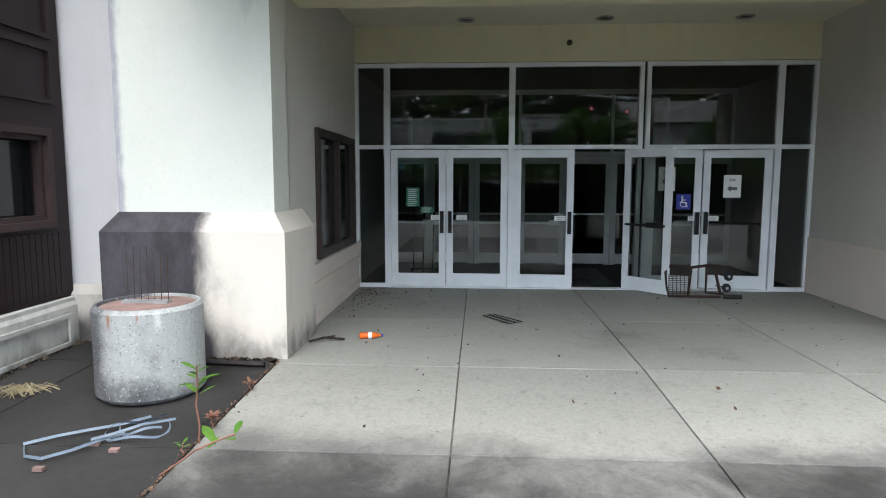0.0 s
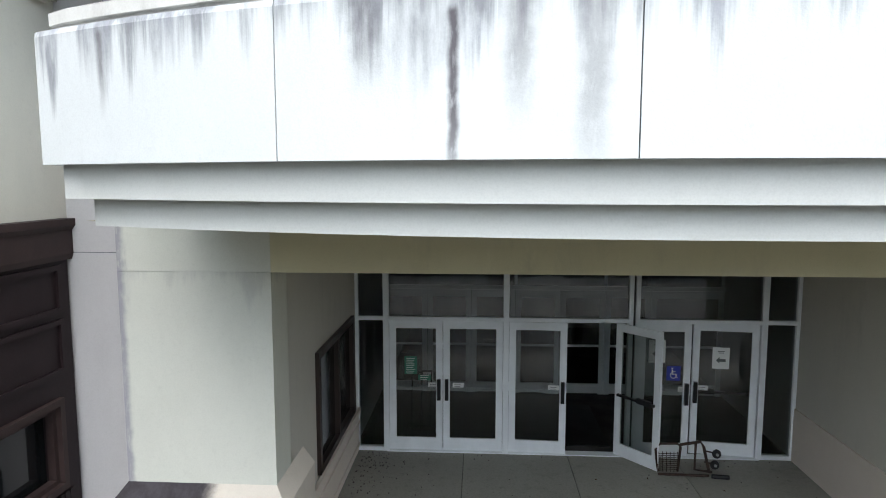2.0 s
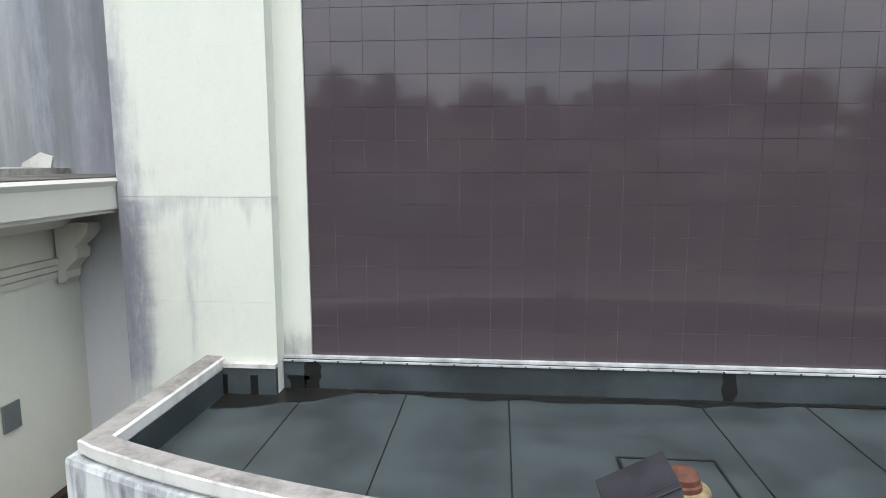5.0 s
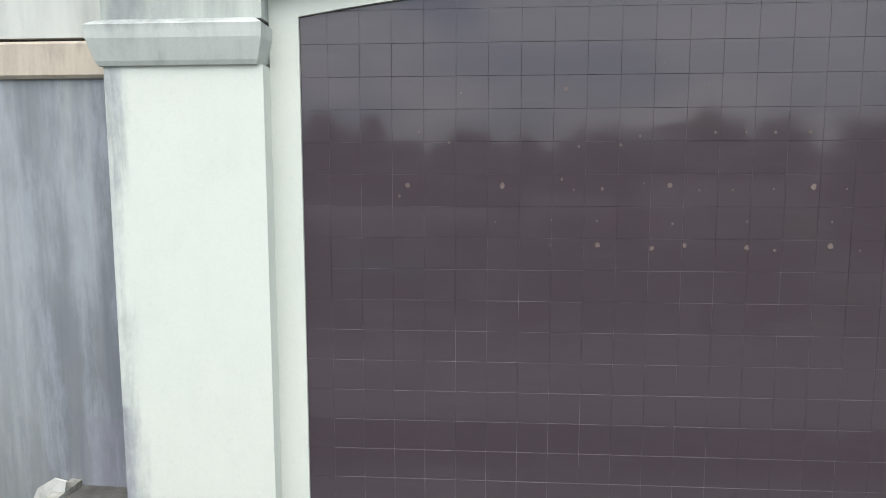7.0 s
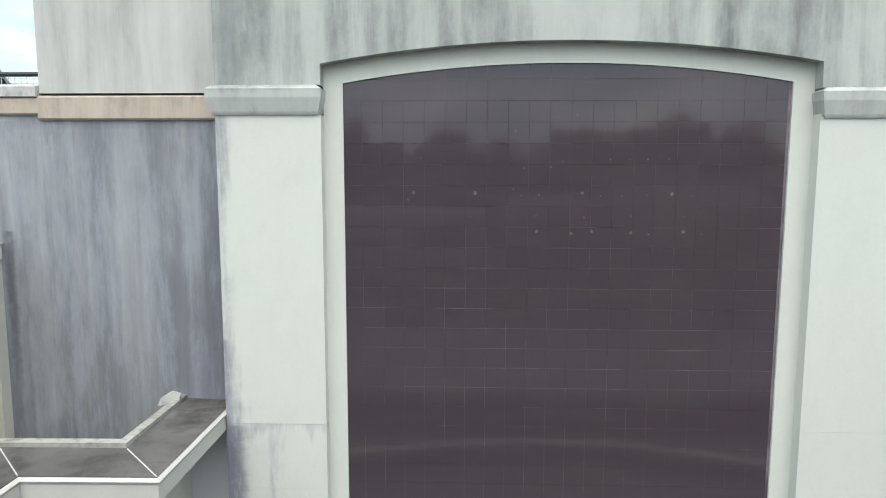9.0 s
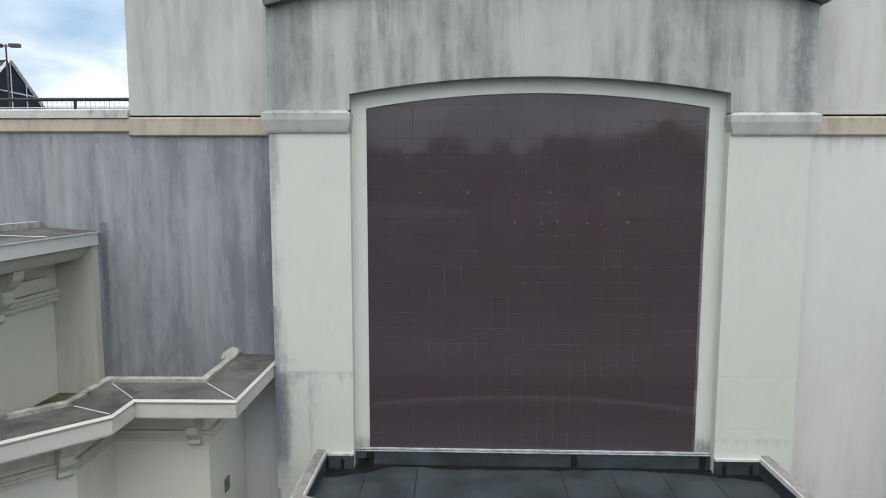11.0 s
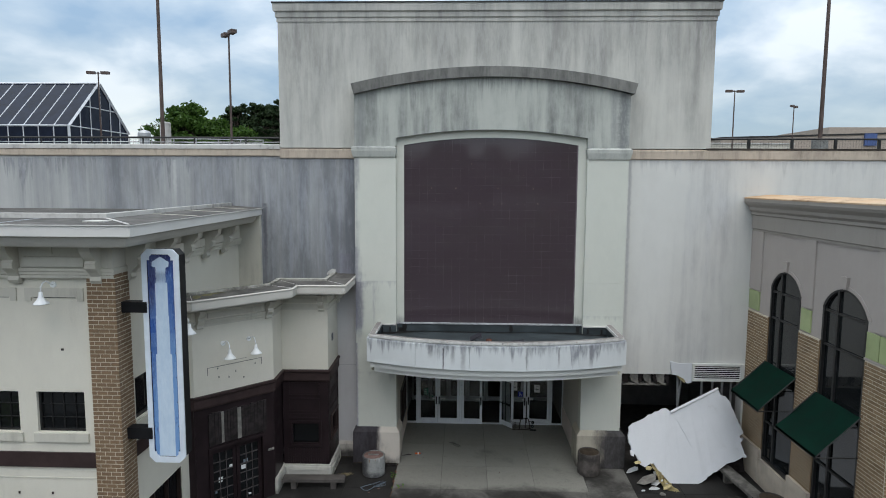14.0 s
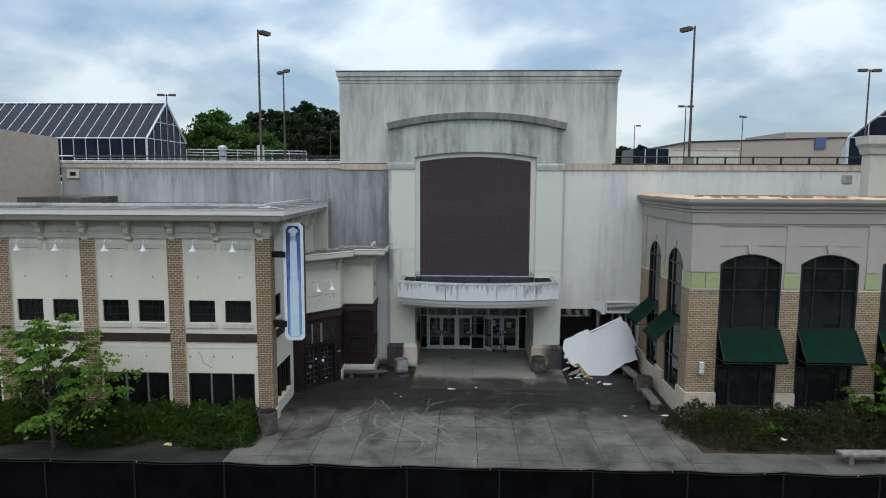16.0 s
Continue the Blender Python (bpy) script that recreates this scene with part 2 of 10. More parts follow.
# the run at x 7.50 darkens a full-height strip beside the right pilaster
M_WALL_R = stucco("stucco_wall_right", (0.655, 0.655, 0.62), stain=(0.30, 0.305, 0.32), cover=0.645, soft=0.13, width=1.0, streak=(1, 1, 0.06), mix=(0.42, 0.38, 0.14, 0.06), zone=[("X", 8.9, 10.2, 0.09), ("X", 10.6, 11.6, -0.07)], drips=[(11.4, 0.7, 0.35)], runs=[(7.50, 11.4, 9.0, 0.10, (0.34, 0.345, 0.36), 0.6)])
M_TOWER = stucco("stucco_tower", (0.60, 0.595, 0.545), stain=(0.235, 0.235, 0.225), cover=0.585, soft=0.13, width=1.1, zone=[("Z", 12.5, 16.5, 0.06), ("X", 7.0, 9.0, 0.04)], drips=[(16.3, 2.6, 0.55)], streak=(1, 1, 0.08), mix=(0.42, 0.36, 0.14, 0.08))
M_ARCH = stucco("stucco_arch", (0.50, 0.52, 0.475), stain=(0.155, 0.165, 0.16), cover=0.545, soft=0.10, width=1.6, streak=(1, 1, 0.10), mix=(0.42, 0.34, 0.14, 0.10), drips=[(14.3, 1.3, 0.6), (11.8, 0.3, 0.5)], runs=[(7.08, 13.8, 5.0, 0.34, (0.17, 0.18, 0.185), 0.8), (6.75, 13.8, 3.4, 0.14, (0.26, 0.27, 0.27), 0.6), (-2.3, 13.8, 3.6, 0.25, (0.24, 0.25, 0.25), 0.5)])
M_CAP = stucco("stucco_capital", (0.55, 0.565, 0.52), stain=(0.20, 0.205, 0.20), cover=0.58, soft=0.1, zone=[("Z", 11.70, 11.84, 0.10)], streak=(1, 1, 0.3))
M_HOOD = stucco("stucco_hood", (0.27, 0.27, 0.25), stain=(0.085, 0.085, 0.08), cover=0.50, soft=0.12)
M_BARW = simple("weathered_bar", (0.40, 0.41, 0.42), 0.6, vary=0.35, scale=5)
M_KERB = simple("dark_timber_kerb", (0.055, 0.045, 0.038), 0.85, vary=0.35, scale=3)
M_BAND = stucco("tan_band", (0.53, 0.45, 0.365), stain=(0.20, 0.17, 0.14), cover=0.58, soft=0.10, drips=[(11.8, 0.4, 0.5)])
M_CANOPY = stucco("stucco_canopy", WHITE, stain=(0.155, 0.162, 0.185), cover=0.66, soft=0.09, width=4.0, zone=[("Z", 5.19, 5.26, 0.10), ("Z", 4.7, 5.2, 0.05)], drips=[(5.27, 0.6, 0.9)],
                  runs=[(0.824, 5.17, 1.25, 0.040, DRIP, 0.9), (-1.26, 5.22, 0.55, 0.04, DRIP, 0.6), (1.13, 5.24, 0.75, 0.10, DRIP, 0.45), (1.47, 5.24, 1.1, 0.11, DRIP, 0.42), (0.38, 5.24, 0.55, 0.12, DRIP, 0.45), (3.55, 5.24, 0.9, 0.07, DRIP, 0.5), (4.6, 5.22, 0.8, 0.05, DRIP, 0.6), (5.7, 5.24, 0.9, 0.09, DRIP, 0.45)])
M_MOLD = stucco("canopy_moulding_paint", (0.63, 0.64, 0.61), cover=0.72, soft=0.1)
M_BEAM = stucco("stucco_porch", (0.657, 0.604, 0.412), stain=(0.46, 0.43, 0.32), cover=0.64, soft=0.16)
M_PORCH = stucco("stucco_porch_wall", (0.55, 0.53, 0.475), stain=(0.40, 0.385, 0.35), cover=0.64, soft=0.16)
M_WAINS = stucco("stucco_wainscot", (0.66, 0.585, 0.52), stain=(0.34, 0.30, 0.27), cover=0.66, soft=0.10)
M_BASE = stucco("pier_base_sooty", (0.66, 0.605, 0.53), stain=(0.030, 0.027, 0.033), cover=0.66, soft=0.14, width=3.0, zone=[("X", -1.45, -1.95, 0.40), ("Z", 0.42, 0.05, 0.15), ("X", -1.05, -1.35, 0.04)], streak=(1, 1, 0.6), full=0.97)
M_BASEC = stucco("wall_base_grime", (0.50, 0.47, 0.42), stain=(0.05, 0.047, 0.046), cover=0.62, soft=0.14, width=3.0, zone=[("Z", 0.45, 0.05, 0.30)], streak=(1, 1, 0.6), full=0.95)
M_BASER = stucco("pier_base_stained", (0.52, 0.475, 0.385), stain=(0.045, 0.043, 0.046), cover=0.66, soft=0.14, width=2.5, zone=[("X", 6.2, 7.3, 0.42), ("Z", 0.4, 0.0, 0.12)], streak=(1, 1, 0.4), full=0.95)
M_LSTUC = stucco("cream_stucco", (0.68, 0.65, 0.56), stain=(0.38, 0.365, 0.32), cover=0.68, soft=0.13)
M_LTRIM = stucco("cream_trim", (0.58, 0.555, 0.48), stain=(0.26, 0.24, 0.20), cover=0.64, soft=0.13)
M_EAVEW = stucco("eave_fascia_paint", (0.66, 0.65, 0.62), stain=(0.30, 0.28, 0.26), cover=0.68, soft=0.1)
M_EAVE = stucco("eave_paint", (0.56, 0.54, 0.49), stain=(0.22, 0.20, 0.18), cover=0.66, soft=0.1)
M_COPING2 = stucco("canopy_coping_metal", (0.67, 0.665, 0.635), stain=(0.15, 0.13, 0.125), cover=0.60, soft=0.12, width=5, streak=(1, 1, 0.6), zone=[("Z", 5.365, 5.38, 0.10)], runs=[(2.06, 5.39, 0.10, 0.03, DRIP, 0.5), (2.75, 5.39, 0.10, 0.04, DRIP, 0.7), (2.92, 5.39, 0.10, 0.02, RUSTY, 0.5), (0.95, 5.39, 0.10, 0.05, RUSTY, 0.4), (5.2, 5.39, 0.10, 0.03, RUSTY, 0.6)])
M_COPTOP = stucco("weathered_coping_top", (0.33, 0.31, 0.295), stain=(0.10, 0.09, 0.085), cover=0.53, soft=0.10, width=5, streak=(1, 1, 1))
M_ROOFMETAL = stucco("weathered_roof_metal", (0.10, 0.096, 0.09), stain=(0.035, 0.033, 0.03), cover=0.52, soft=0.1, width=2.0, streak=(1, 1, 1), warm=(0.19, 0.18, 0.165))
M_MOSS = simple("mossy_roof", (0.13, 0.12, 0.06), 0.9, vary=0.5, scale=3)
M_BASEW = stucco("grimy_white_base", (0.50, 0.485, 0.44), stain=(0.10, 0.095, 0.085), cover=0.60, soft=0.10, width=3.0, streak=(1, 1, 0.6), zone=[("Z", 0.20, -0.05, 0.14)])
M_CURB = stucco("grimy_curb", (0.40, 0.39, 0.35), stain=(0.075, 0.068, 0.055), cover=0.52, soft=0.08, width=4.0, streak=(1, 1, 0.8), full=0.95)
M_COPING = stucco("coping_metal", (0.58, 0.57, 0.54), stain=(0.11, 0.10, 0.095), cover=0.575, soft=0.10, width=5, streak=(1, 1, 0.6))
M_TAUPE = stucco("taupe_stucco", (0.425, 0.383, 0.352), stain=(0.30, 0.27, 0.25), cover=0.70, soft=0.2)
M_TAUPE2 = stucco("taupe_cornice", (0.36, 0.33, 0.30), stain=(0.22, 0.20, 0.18), cover=0.68, soft=0.2)
M_TANWALL = simple("tan_panel_wall", (0.36, 0.305, 0.255), 0.8, vary=0.08)
M_BROWN = simple("dark_brown_paint", (0.022, 0.0145, 0.0160), 0.45, vary=0.2, scale=2, fine=40)
M_BROWN2 = simple("brown_band_paint", (0.045, 0.030, 0.029), 0.5, vary=0.2)
M_PLANK = simple("old_dark_boards", (0.028, 0.023, 0.023), 0.8, vary=0.45, scale=6, fine=50, bumps=0.4)
M_ALU = simple("white_aluminium", (0.70, 0.73, 0.75), 0.35, vary=0.06, fine=90, bumps=0.02)
M_DARKFR = simple("black_window_frame", (0.018, 0.018, 0.018), 0.4, vary=0.2)
M_BROWNFR = simple("brown_window_frame", (0.030, 0.020, 0.017), 0.4, vary=0.2)
M_BLACK = simple("black_plastic", (0.012, 0.012, 0.013), 0.45, vary=0.2)
M_RUST = simple("rusted_steel", (0.042, 0.027, 0.021), 0.75, vary=0.4, scale=8, coord="Object")
M_STEEL = simple("galvanised_steel", (0.42, 0.43, 0.44), 0.4, metal=0.7, vary=0.15)
M_MEMB = simple("roof_membrane", (0.038, 0.048, 0.052), 0.5, vary=0.35, scale=1.4, fine=120, bumps=0.2, spec=1.0)
M_FELT = simple("dark_grey_enamel", (0.020, 0.021, 0.023), 0.5, vary=0.25, scale=6)
M_TAR = simple("black_tar", (0.009, 0.0085, 0.008), 0.4, vary=0.3)
M_SOFFIT = stucco("canopy_soffit", (0.64, 0.605, 0.475), stain=(0.40, 0.38, 0.30), cover=0.72, soft=0.2)
M_WHITEP = simple("white_paper", (0.72, 0.73, 0.72), 0.7, vary=0.04)
M_GREENP = simple("green_notice", (0.02, 0.14, 0.09), 0.5, vary=0.1)
M_BLUEP = simple("blue_notice", (0.02, 0.035, 0.30), 0.4, vary=0.05)
M_INK = simple("grey_ink", (0.12, 0.13, 0.13), 0.7, vary=0.1)
M_AWN = simple("dark_green_canvas", (0.004, 0.036, 0.024), 0.75, vary=0.2, scale=2, fine=150)
M_GREENT = simple("pale_green_tile", (0.34, 0.40, 0.20), 0.35, vary=0.12, scale=2, rnd=0.25)
M_STONE = simple("cast_stone", (0.50, 0.43, 0.35), 0.8, vary=0.12, scale=2)
M_BENCH = simple("weathered_bench_concrete", (0.21, 0.20, 0.18), 0.85, vary=0.3, scale=4)
M_DARKBENCH = simple("dark_bench_wood", (0.085, 0.076, 0.070), 0.75, vary=0.3)
# the zones turn the drum darker towards lower x, its foot and its rim
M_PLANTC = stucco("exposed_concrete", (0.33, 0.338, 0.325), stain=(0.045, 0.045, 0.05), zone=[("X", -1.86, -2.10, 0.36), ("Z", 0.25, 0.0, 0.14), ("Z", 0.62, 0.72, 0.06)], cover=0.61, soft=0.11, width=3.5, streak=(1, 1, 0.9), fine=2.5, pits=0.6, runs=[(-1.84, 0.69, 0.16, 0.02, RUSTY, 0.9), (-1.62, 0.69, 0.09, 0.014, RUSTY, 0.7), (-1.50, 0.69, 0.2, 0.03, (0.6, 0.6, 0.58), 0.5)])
M_REDSOIL = simple("red_clay_fill", (0.19, 0.12, 0.105), 0.9, vary=0.25, scale=6)
M_BROWNPL = simple("brown_concrete", (0.080, 0.070, 0.064), 0.85, vary=0.5, scale=4)
M_BENCHD = simple("grimy_bench_concrete", (0.135, 0.128, 0.115), 0.85, vary=0.45, scale=4)
M_LAMPW = simple("white_enamel", (0.78, 0.80, 0.80), 0.3, vary=0.04)
M_FABRIC = simple("black_fence_cloth", (0.0036, 0.0036, 0.0040), 0.9, vary=0.45, scale=1.2, fine=200, spec=0.12)
M_TRUNK = simple("bark", (0.085, 0.07, 0.055), 0.9, vary=0.4, scale=9, bumps=0.5)
M_GALV = simple("brown_pole_paint", (0.085, 0.060, 0.052), 0.6, vary=0.25)
M_MORTAR = simple("mortar", (0.60, 0.54, 0.43), 0.9, vary=0.12)
M_BRICKR = simple("buff_brick", (0.235, 0.158, 0.090), 0.85, vary=0.25, scale=9, fine=70)
M_ASPH = simple("asphalt", (0.080, 0.080, 0.079), 0.9, vary=0.25, scale=0.6, fine=70)
M_EARTH = simple("bed_soil", (0.055, 0.042, 0.03), 0.95, vary=0.4, scale=3)
M_INSUL = simple("yellow_insulation", (0.50, 0.42, 0.22), 0.95, vary=0.25, scale=8)
M_DRYWALL = stucco("white_board", (0.64, 0.66, 0.68), stain=(0.33, 0.32, 0.30), cover=0.66, soft=0.1, streak=(1, 1, 1))
M_PLYW = stucco("bare_plywood", (0.54, 0.34, 0.19), stain=(0.13, 0.07, 0.045), cover=0.57, soft=0.08, width=2.0, streak=(1, 1, 1), warm=(0.60, 0.45, 0.31))
M_INTERIOR = simple("dim_interior_wall", (0.22, 0.215, 0.20), 0.9, vary=0.15)
M_INTFLOOR = simple("dark_carpet", (0.055, 0.051, 0.050), 0.95, vary=0.3)
M_INTWHITE = simple("vestibule_paint", (0.50, 0.50, 0.485), 0.85, vary=0.06)


def island_mat(name, cols, rough=0.85, fine=80):
    """For many small joined pieces: each island takes a tint of its own."""
    m, nt, n, l, b = mat_base(name)
    g = n.new("ShaderNodeNewGeometry")
    r = n.new("ShaderNodeValToRGB")
    r.color_ramp.interpolation = "LINEAR"
    el = r.color_ramp.elements
    el[0].color, el[1].color = (*cols[0], 1), (*cols[-1], 1)
    for k in range(1, len(cols) - 1):
        el.new(k / (len(cols) - 1)).color = (*cols[k], 1)
    l.new(g.outputs["Random Per Island"], r.inputs[0])
    sm = noise_tex(nt, fine, 3)
    c = mixc(nt, ramp(nt, sm, 0.3, 0.8, 0.0, 0.4), r.outputs[0], tuple(x * 0.7 for x in cols[0]))
    l.new(c, b.inputs["Base Color"])
    b.inputs["Roughness"].default_value = rough
    return m


def leaf_mat(name, a, b2, trans=0.35):
    m, nt, n, l, b = mat_base(name)
    g = n.new("ShaderNodeNewGeometry")
    c = mixc(nt, g.outputs["Random Per Island"], a, b2)
    big = noise_tex(nt, 0.6, 3)
    c = mixc(nt, ramp(nt, big, 0.35, 0.7, 0.0, 0.5), c, tuple(x * 0.55 for x in a))
    clump = noise_tex(nt, 3.2, 4, 0.6, loc=(7, 3, 1))
    c = mixc(nt, ramp(nt, clump, 0.42, 0.66, 0.0, 0.55), c, tuple(x * 0.45 for x in a))
    l.new(c, b.inputs["Base Color"])
    b.inputs["Roughness"].default_value = 0.6
    b.inputs["Specular IOR Level"].default_value = 0.15
    tr = n.new("ShaderNodeBsdfTranslucent")
    l.new(c, tr.inputs["Color"])
    mx = n.new("ShaderNodeMixShader")
    mx.inputs[0].default_value = trans
    l.new(b.outputs[0], mx.inputs[1])
    l.new(tr.outputs[0], mx.inputs[2])
    l.new(mx.outputs[0], n["Material Output"].inputs[0])
    return m


M_LEAF_H = leaf_mat("hedge_leaves", (0.016, 0.042, 0.008), (0.078, 0.135, 0.024))
M_LEAF_R = leaf_mat("juniper_leaves", (0.020, 0.033, 0.010), (0.078, 0.078, 0.031))
M_LEAF_T = leaf_mat("young_tree_leaves", (0.075, 0.16, 0.022), (0.20, 0.33, 0.055), 0.45)
M_LEAF_F = leaf_mat("far_leaves", (0.035, 0.085, 0.014), (0.085, 0.16, 0.03))
M_LEAF_P = leaf_mat("pine_leaves", (0.022, 0.044, 0.020), (0.055, 0.085, 0.034))
M_LEAF_W = leaf_mat("weed_leaves", (0.06, 0.16, 0.02), (0.14, 0.28, 0.05), 0.4)
M_DRY = leaf_mat("dry_stems", (0.22, 0.13, 0.08), (0.32, 0.12, 0.10), 0.2)
M_YELLOW = leaf_mat("yellow_flowers", (0.40, 0.32, 0.02), (0.55, 0.45, 0.05), 0.2)


def glass(name, tint=(0.75, 0.80, 0.79), rough=0.0):
    m, nt, n, l, b = mat_base(name)
    b.inputs["Base Color"].default_value = (*tint, 1)
    b.inputs["Transmission Weight"].default_value = 1.0
    b.inputs["IOR"].default_value = 1.50
    b.inputs["Roughness"].default_value = rough
    return m


M_GLASS = glass("door_glass", (0.52, 0.56, 0.55))


def dark_pane(name, col, rough=0.04, spec=0.5):
    m, nt, n, l, b = mat_base(name)
    b.inputs["Base Color"].default_value = (*col, 1)
    bg = noise_tex(nt, 1.2, 3)
    l.new(ramp(nt, bg, 0.3, 0.7, rough, rough + 0.05), b.inputs["Roughness"])
    b.inputs["Specular IOR Level"].default_value = spec
    l.new(mixc(nt, ramp(nt, bg, 0.3, 0.7), tuple(c * 0.6 for c in col), col), b.inputs["Base Color"])
    return m


M_PANE = dark_pane("unlit_window_pane", (0.010, 0.011, 0.012), 0.05)
M_PANER = dark_pane("grey_window_pane", (0.014, 0.016, 0.017), 0.03)
M_SOLAR = dark_pane("skylight_glazing", (0.013, 0.018, 0.034), 0.18, 0.10)


def tile_mat():
    m, nt, n, l, b = mat_base("plum_glazed_tile")
    oi = n.new("ShaderNodeObjectInfo")
    c = mixc(nt, oi.outputs["Random"], (0.060, 0.0445, 0.052), (0.063, 0.047, 0.055))
    big = noise_tex(nt, 0.5, 4)
    c = mixc(nt, ramp(nt, big, 0.35, 0.7, 0, 0.5), c, (0.060, 0.046, 0.050))
    st = noise_tex(nt, 1.6, 6, 0.65, (0.6, 1, 2.4))
    c = mixc(nt, ramp(nt, st, 0.48, 0.74, 0, 0.4), c, (0.074, 0.062, 0.065))
    l.new(c, b.inputs["Base Color"])
    l.new(ramp(nt, st, 0.3, 0.7, 0.045, 0.09), b.inputs["Roughness"])
    b.inputs["Specular IOR Level"].default_value = 0.60
    bump(nt, b, noise_tex(nt, 4, 2), 0.006, 0.01)
    return m


M_TILE = tile_mat()
M_GROUT = simple("worn_grout", (0.125, 0.103, 0.115), 0.8, vary=0.75, scale=1.6, fine=7)


SCRAPES = [(-2.1, -3.2, 1.60, 0.10, -3.6, -3.3, 1.6), (-1.3, -2.85, 1.05, 0.10, -2.2, -2.9, 1.2), (-1.5, -2.9, 1.45, 0.06, -2.8, -2.6, 1.0), (1.6, -6.3, 4.1, 0.10, -1.6, -3.7, 2.6), (6.2, -10.1, 12.0, 0.09, -4.0, -3.75, 2.2),
           (6.4, -9.7, 12.0, 0.05, -3.7, -3.2, 1.4), (-0.75, -5.4, 0.90, 0.07, -0.1, -5.0, 1.0), (0.6, -3.6, 1.30, 0.08, 0.6, -2.4, 1.2), (9.0, -9.5, 10.2, 0.06, 1.0, -3.0, 1.9), (-6.5, -8.5, 8.7, 0.06, 1.0, -4.2, 1.7),
           (10.0, 5.0, 10.3, 0.07, 3.0, -2.8, 1.5), (5.0, -8.0, 8.9, 0.05, 5.0, 1.0, 1.9), (-9.0, 0.5, 9.2, 0.05, 0.0, -1.4, 1.8), (5.5, -2.4, 1.9, 0.06, 4.6, -0.8, 1.4), (-5.2, -5.0, 1.5, 0.05, -4.4, -6.2, 1.2), (3.6, -4.6, 2.4, 0.05, 3.2, -6.8, 1.6)]
rg = random.Random(19)
for _ in range(16):
    a, r = rg.uniform(0, 6.28), rg.choice((1.8, 3.5, 6.0, 9.0, 12.0))
    mx, my = rg.gauss(-0.4, 2.6), rg.uniform(-6.2, -0.6)
    SCRAPES.append((mx + r * math.cos(a), my + r * math.sin(a), r, rg.uniform(0.03, 0.09), mx, my, rg.uniform(0.8, 2.0)))


def slab_mat(name, col, dark, cover, scratch=0.0, zone=None, soft=0.12):
    m, nt, n, l, b = mat_base(name)
    oi = n.new("ShaderNodeObjectInfo")
    c = mixc(nt, oi.outputs["Random"], tuple(x * 0.9 for x in col), tuple(x * 1.08 for x in col))
    st = noise_tex(nt, 0.55, 6, 0.6, dist=0.6)
    f = mth(nt, "ADD", mth(nt, "MULTIPLY", st, 0.7), mth(nt, "MULTIPLY", noise_tex(nt, 1.9, 9, 0.72, loc=(5, 9, 0), dist=0.5), 0.3))
    # zone: (axis, from, to, amount) along which the dark tone gains ground
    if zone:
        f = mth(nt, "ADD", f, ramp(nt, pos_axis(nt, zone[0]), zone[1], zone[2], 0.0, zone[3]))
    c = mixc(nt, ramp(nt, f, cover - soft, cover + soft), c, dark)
    sp = noise_tex(nt, 9, 4, 0.6)
    c = mixc(nt, ramp(nt, sp, 0.55, 0.8, 0.0, 0.35), c, tuple(x * 0.5 for x in dark))
    if scratch:
        # pale arcs and streaks scraped by turning machines: centre and radius of each, where it lies, how far it runs
        geo = n.new("ShaderNodeNewGeometry")
        wob = n.new("ShaderNodeVectorMath")
        wob.operation = "ADD"
        nv = n.new("ShaderNodeTexNoise")
        nv.inputs["Scale"].default_value = 0.9
        l.new(geo.outputs["Position"], nv.inputs["Vector"])
        sc_ = n.new("ShaderNodeVectorMath")
        sc_.operation = "SCALE"
        sc_.inputs["Scale"].default_value = 0.45
        l.new(nv.outputs["Color"], sc_.inputs[0])
        l.new(geo.outputs["Position"], wob.inputs[0])
        l.new(sc_.outputs[0], wob.inputs[1])

        def far(px_, py_):
            d = n.new("ShaderNodeVectorMath")
            d.operation = "DISTANCE"
            d.inputs[1].default_value = (px_ + 0.22, py_ + 0.22, 0.15)
            l.new(wob.outputs[0], d.inputs[0])
            return d.outputs["Value"]

        broken = ramp(nt, noise_tex(nt, 3.0, 8, 0.8, loc=(3, 8, 0)), 0.36, 0.62)
        total = None
        for cx, cy, r, wd, mx, my, ext in SCRAPES:
            line = ramp(nt, mth(nt, "ABSOLUTE", mth(nt, "SUBTRACT", far(cx, cy), r), 0), 0.0, wd, 1.0, 0.0)
            line = mth(nt, "MULTIPLY", line, ramp(nt, far(mx, my), ext * 0.55, ext, 1.0, 0.0))
            total = line if total is None else mth(nt, "MAXIMUM", total, line)
        c = mixc(nt, mth(nt, "MULTIPLY", mth(nt, "MULTIPLY", total, broken), scratch), c, (0.27, 0.262, 0.24))
        pale = ramp(nt, noise_tex(nt, 0.9, 7, 0.72, loc=(2, 5, 0), dist=1.5), 0.54, 0.76, 0, 0.45)
        c = mixc(nt, pale, c, (0.16, 0.150, 0.130))
    else:
        blot = ramp(nt, noise_tex(nt, 2.4, 6, 0.7, loc=(4, 1, 0), dist=0.8), 0.54, 0.74, 0.0, 0.45)
        c = mixc(nt, blot, c, tuple(x * 0.62 for x in col))
        spots = ramp(nt, noise_tex(nt, 14, 3, 0.5, loc=(9, 2, 0)), 0.68, 0.76, 0.0, 0.7)
        c = mixc(nt, spots, c, tuple(x * 0.38 for x in col))
    grain = noise_tex(nt, 130, 2)
    c = mixc(nt, ramp(nt, grain, 0.35, 0.75, 0, 0.45), c, (0.55, 0.55, 0.55), "MULTIPLY")
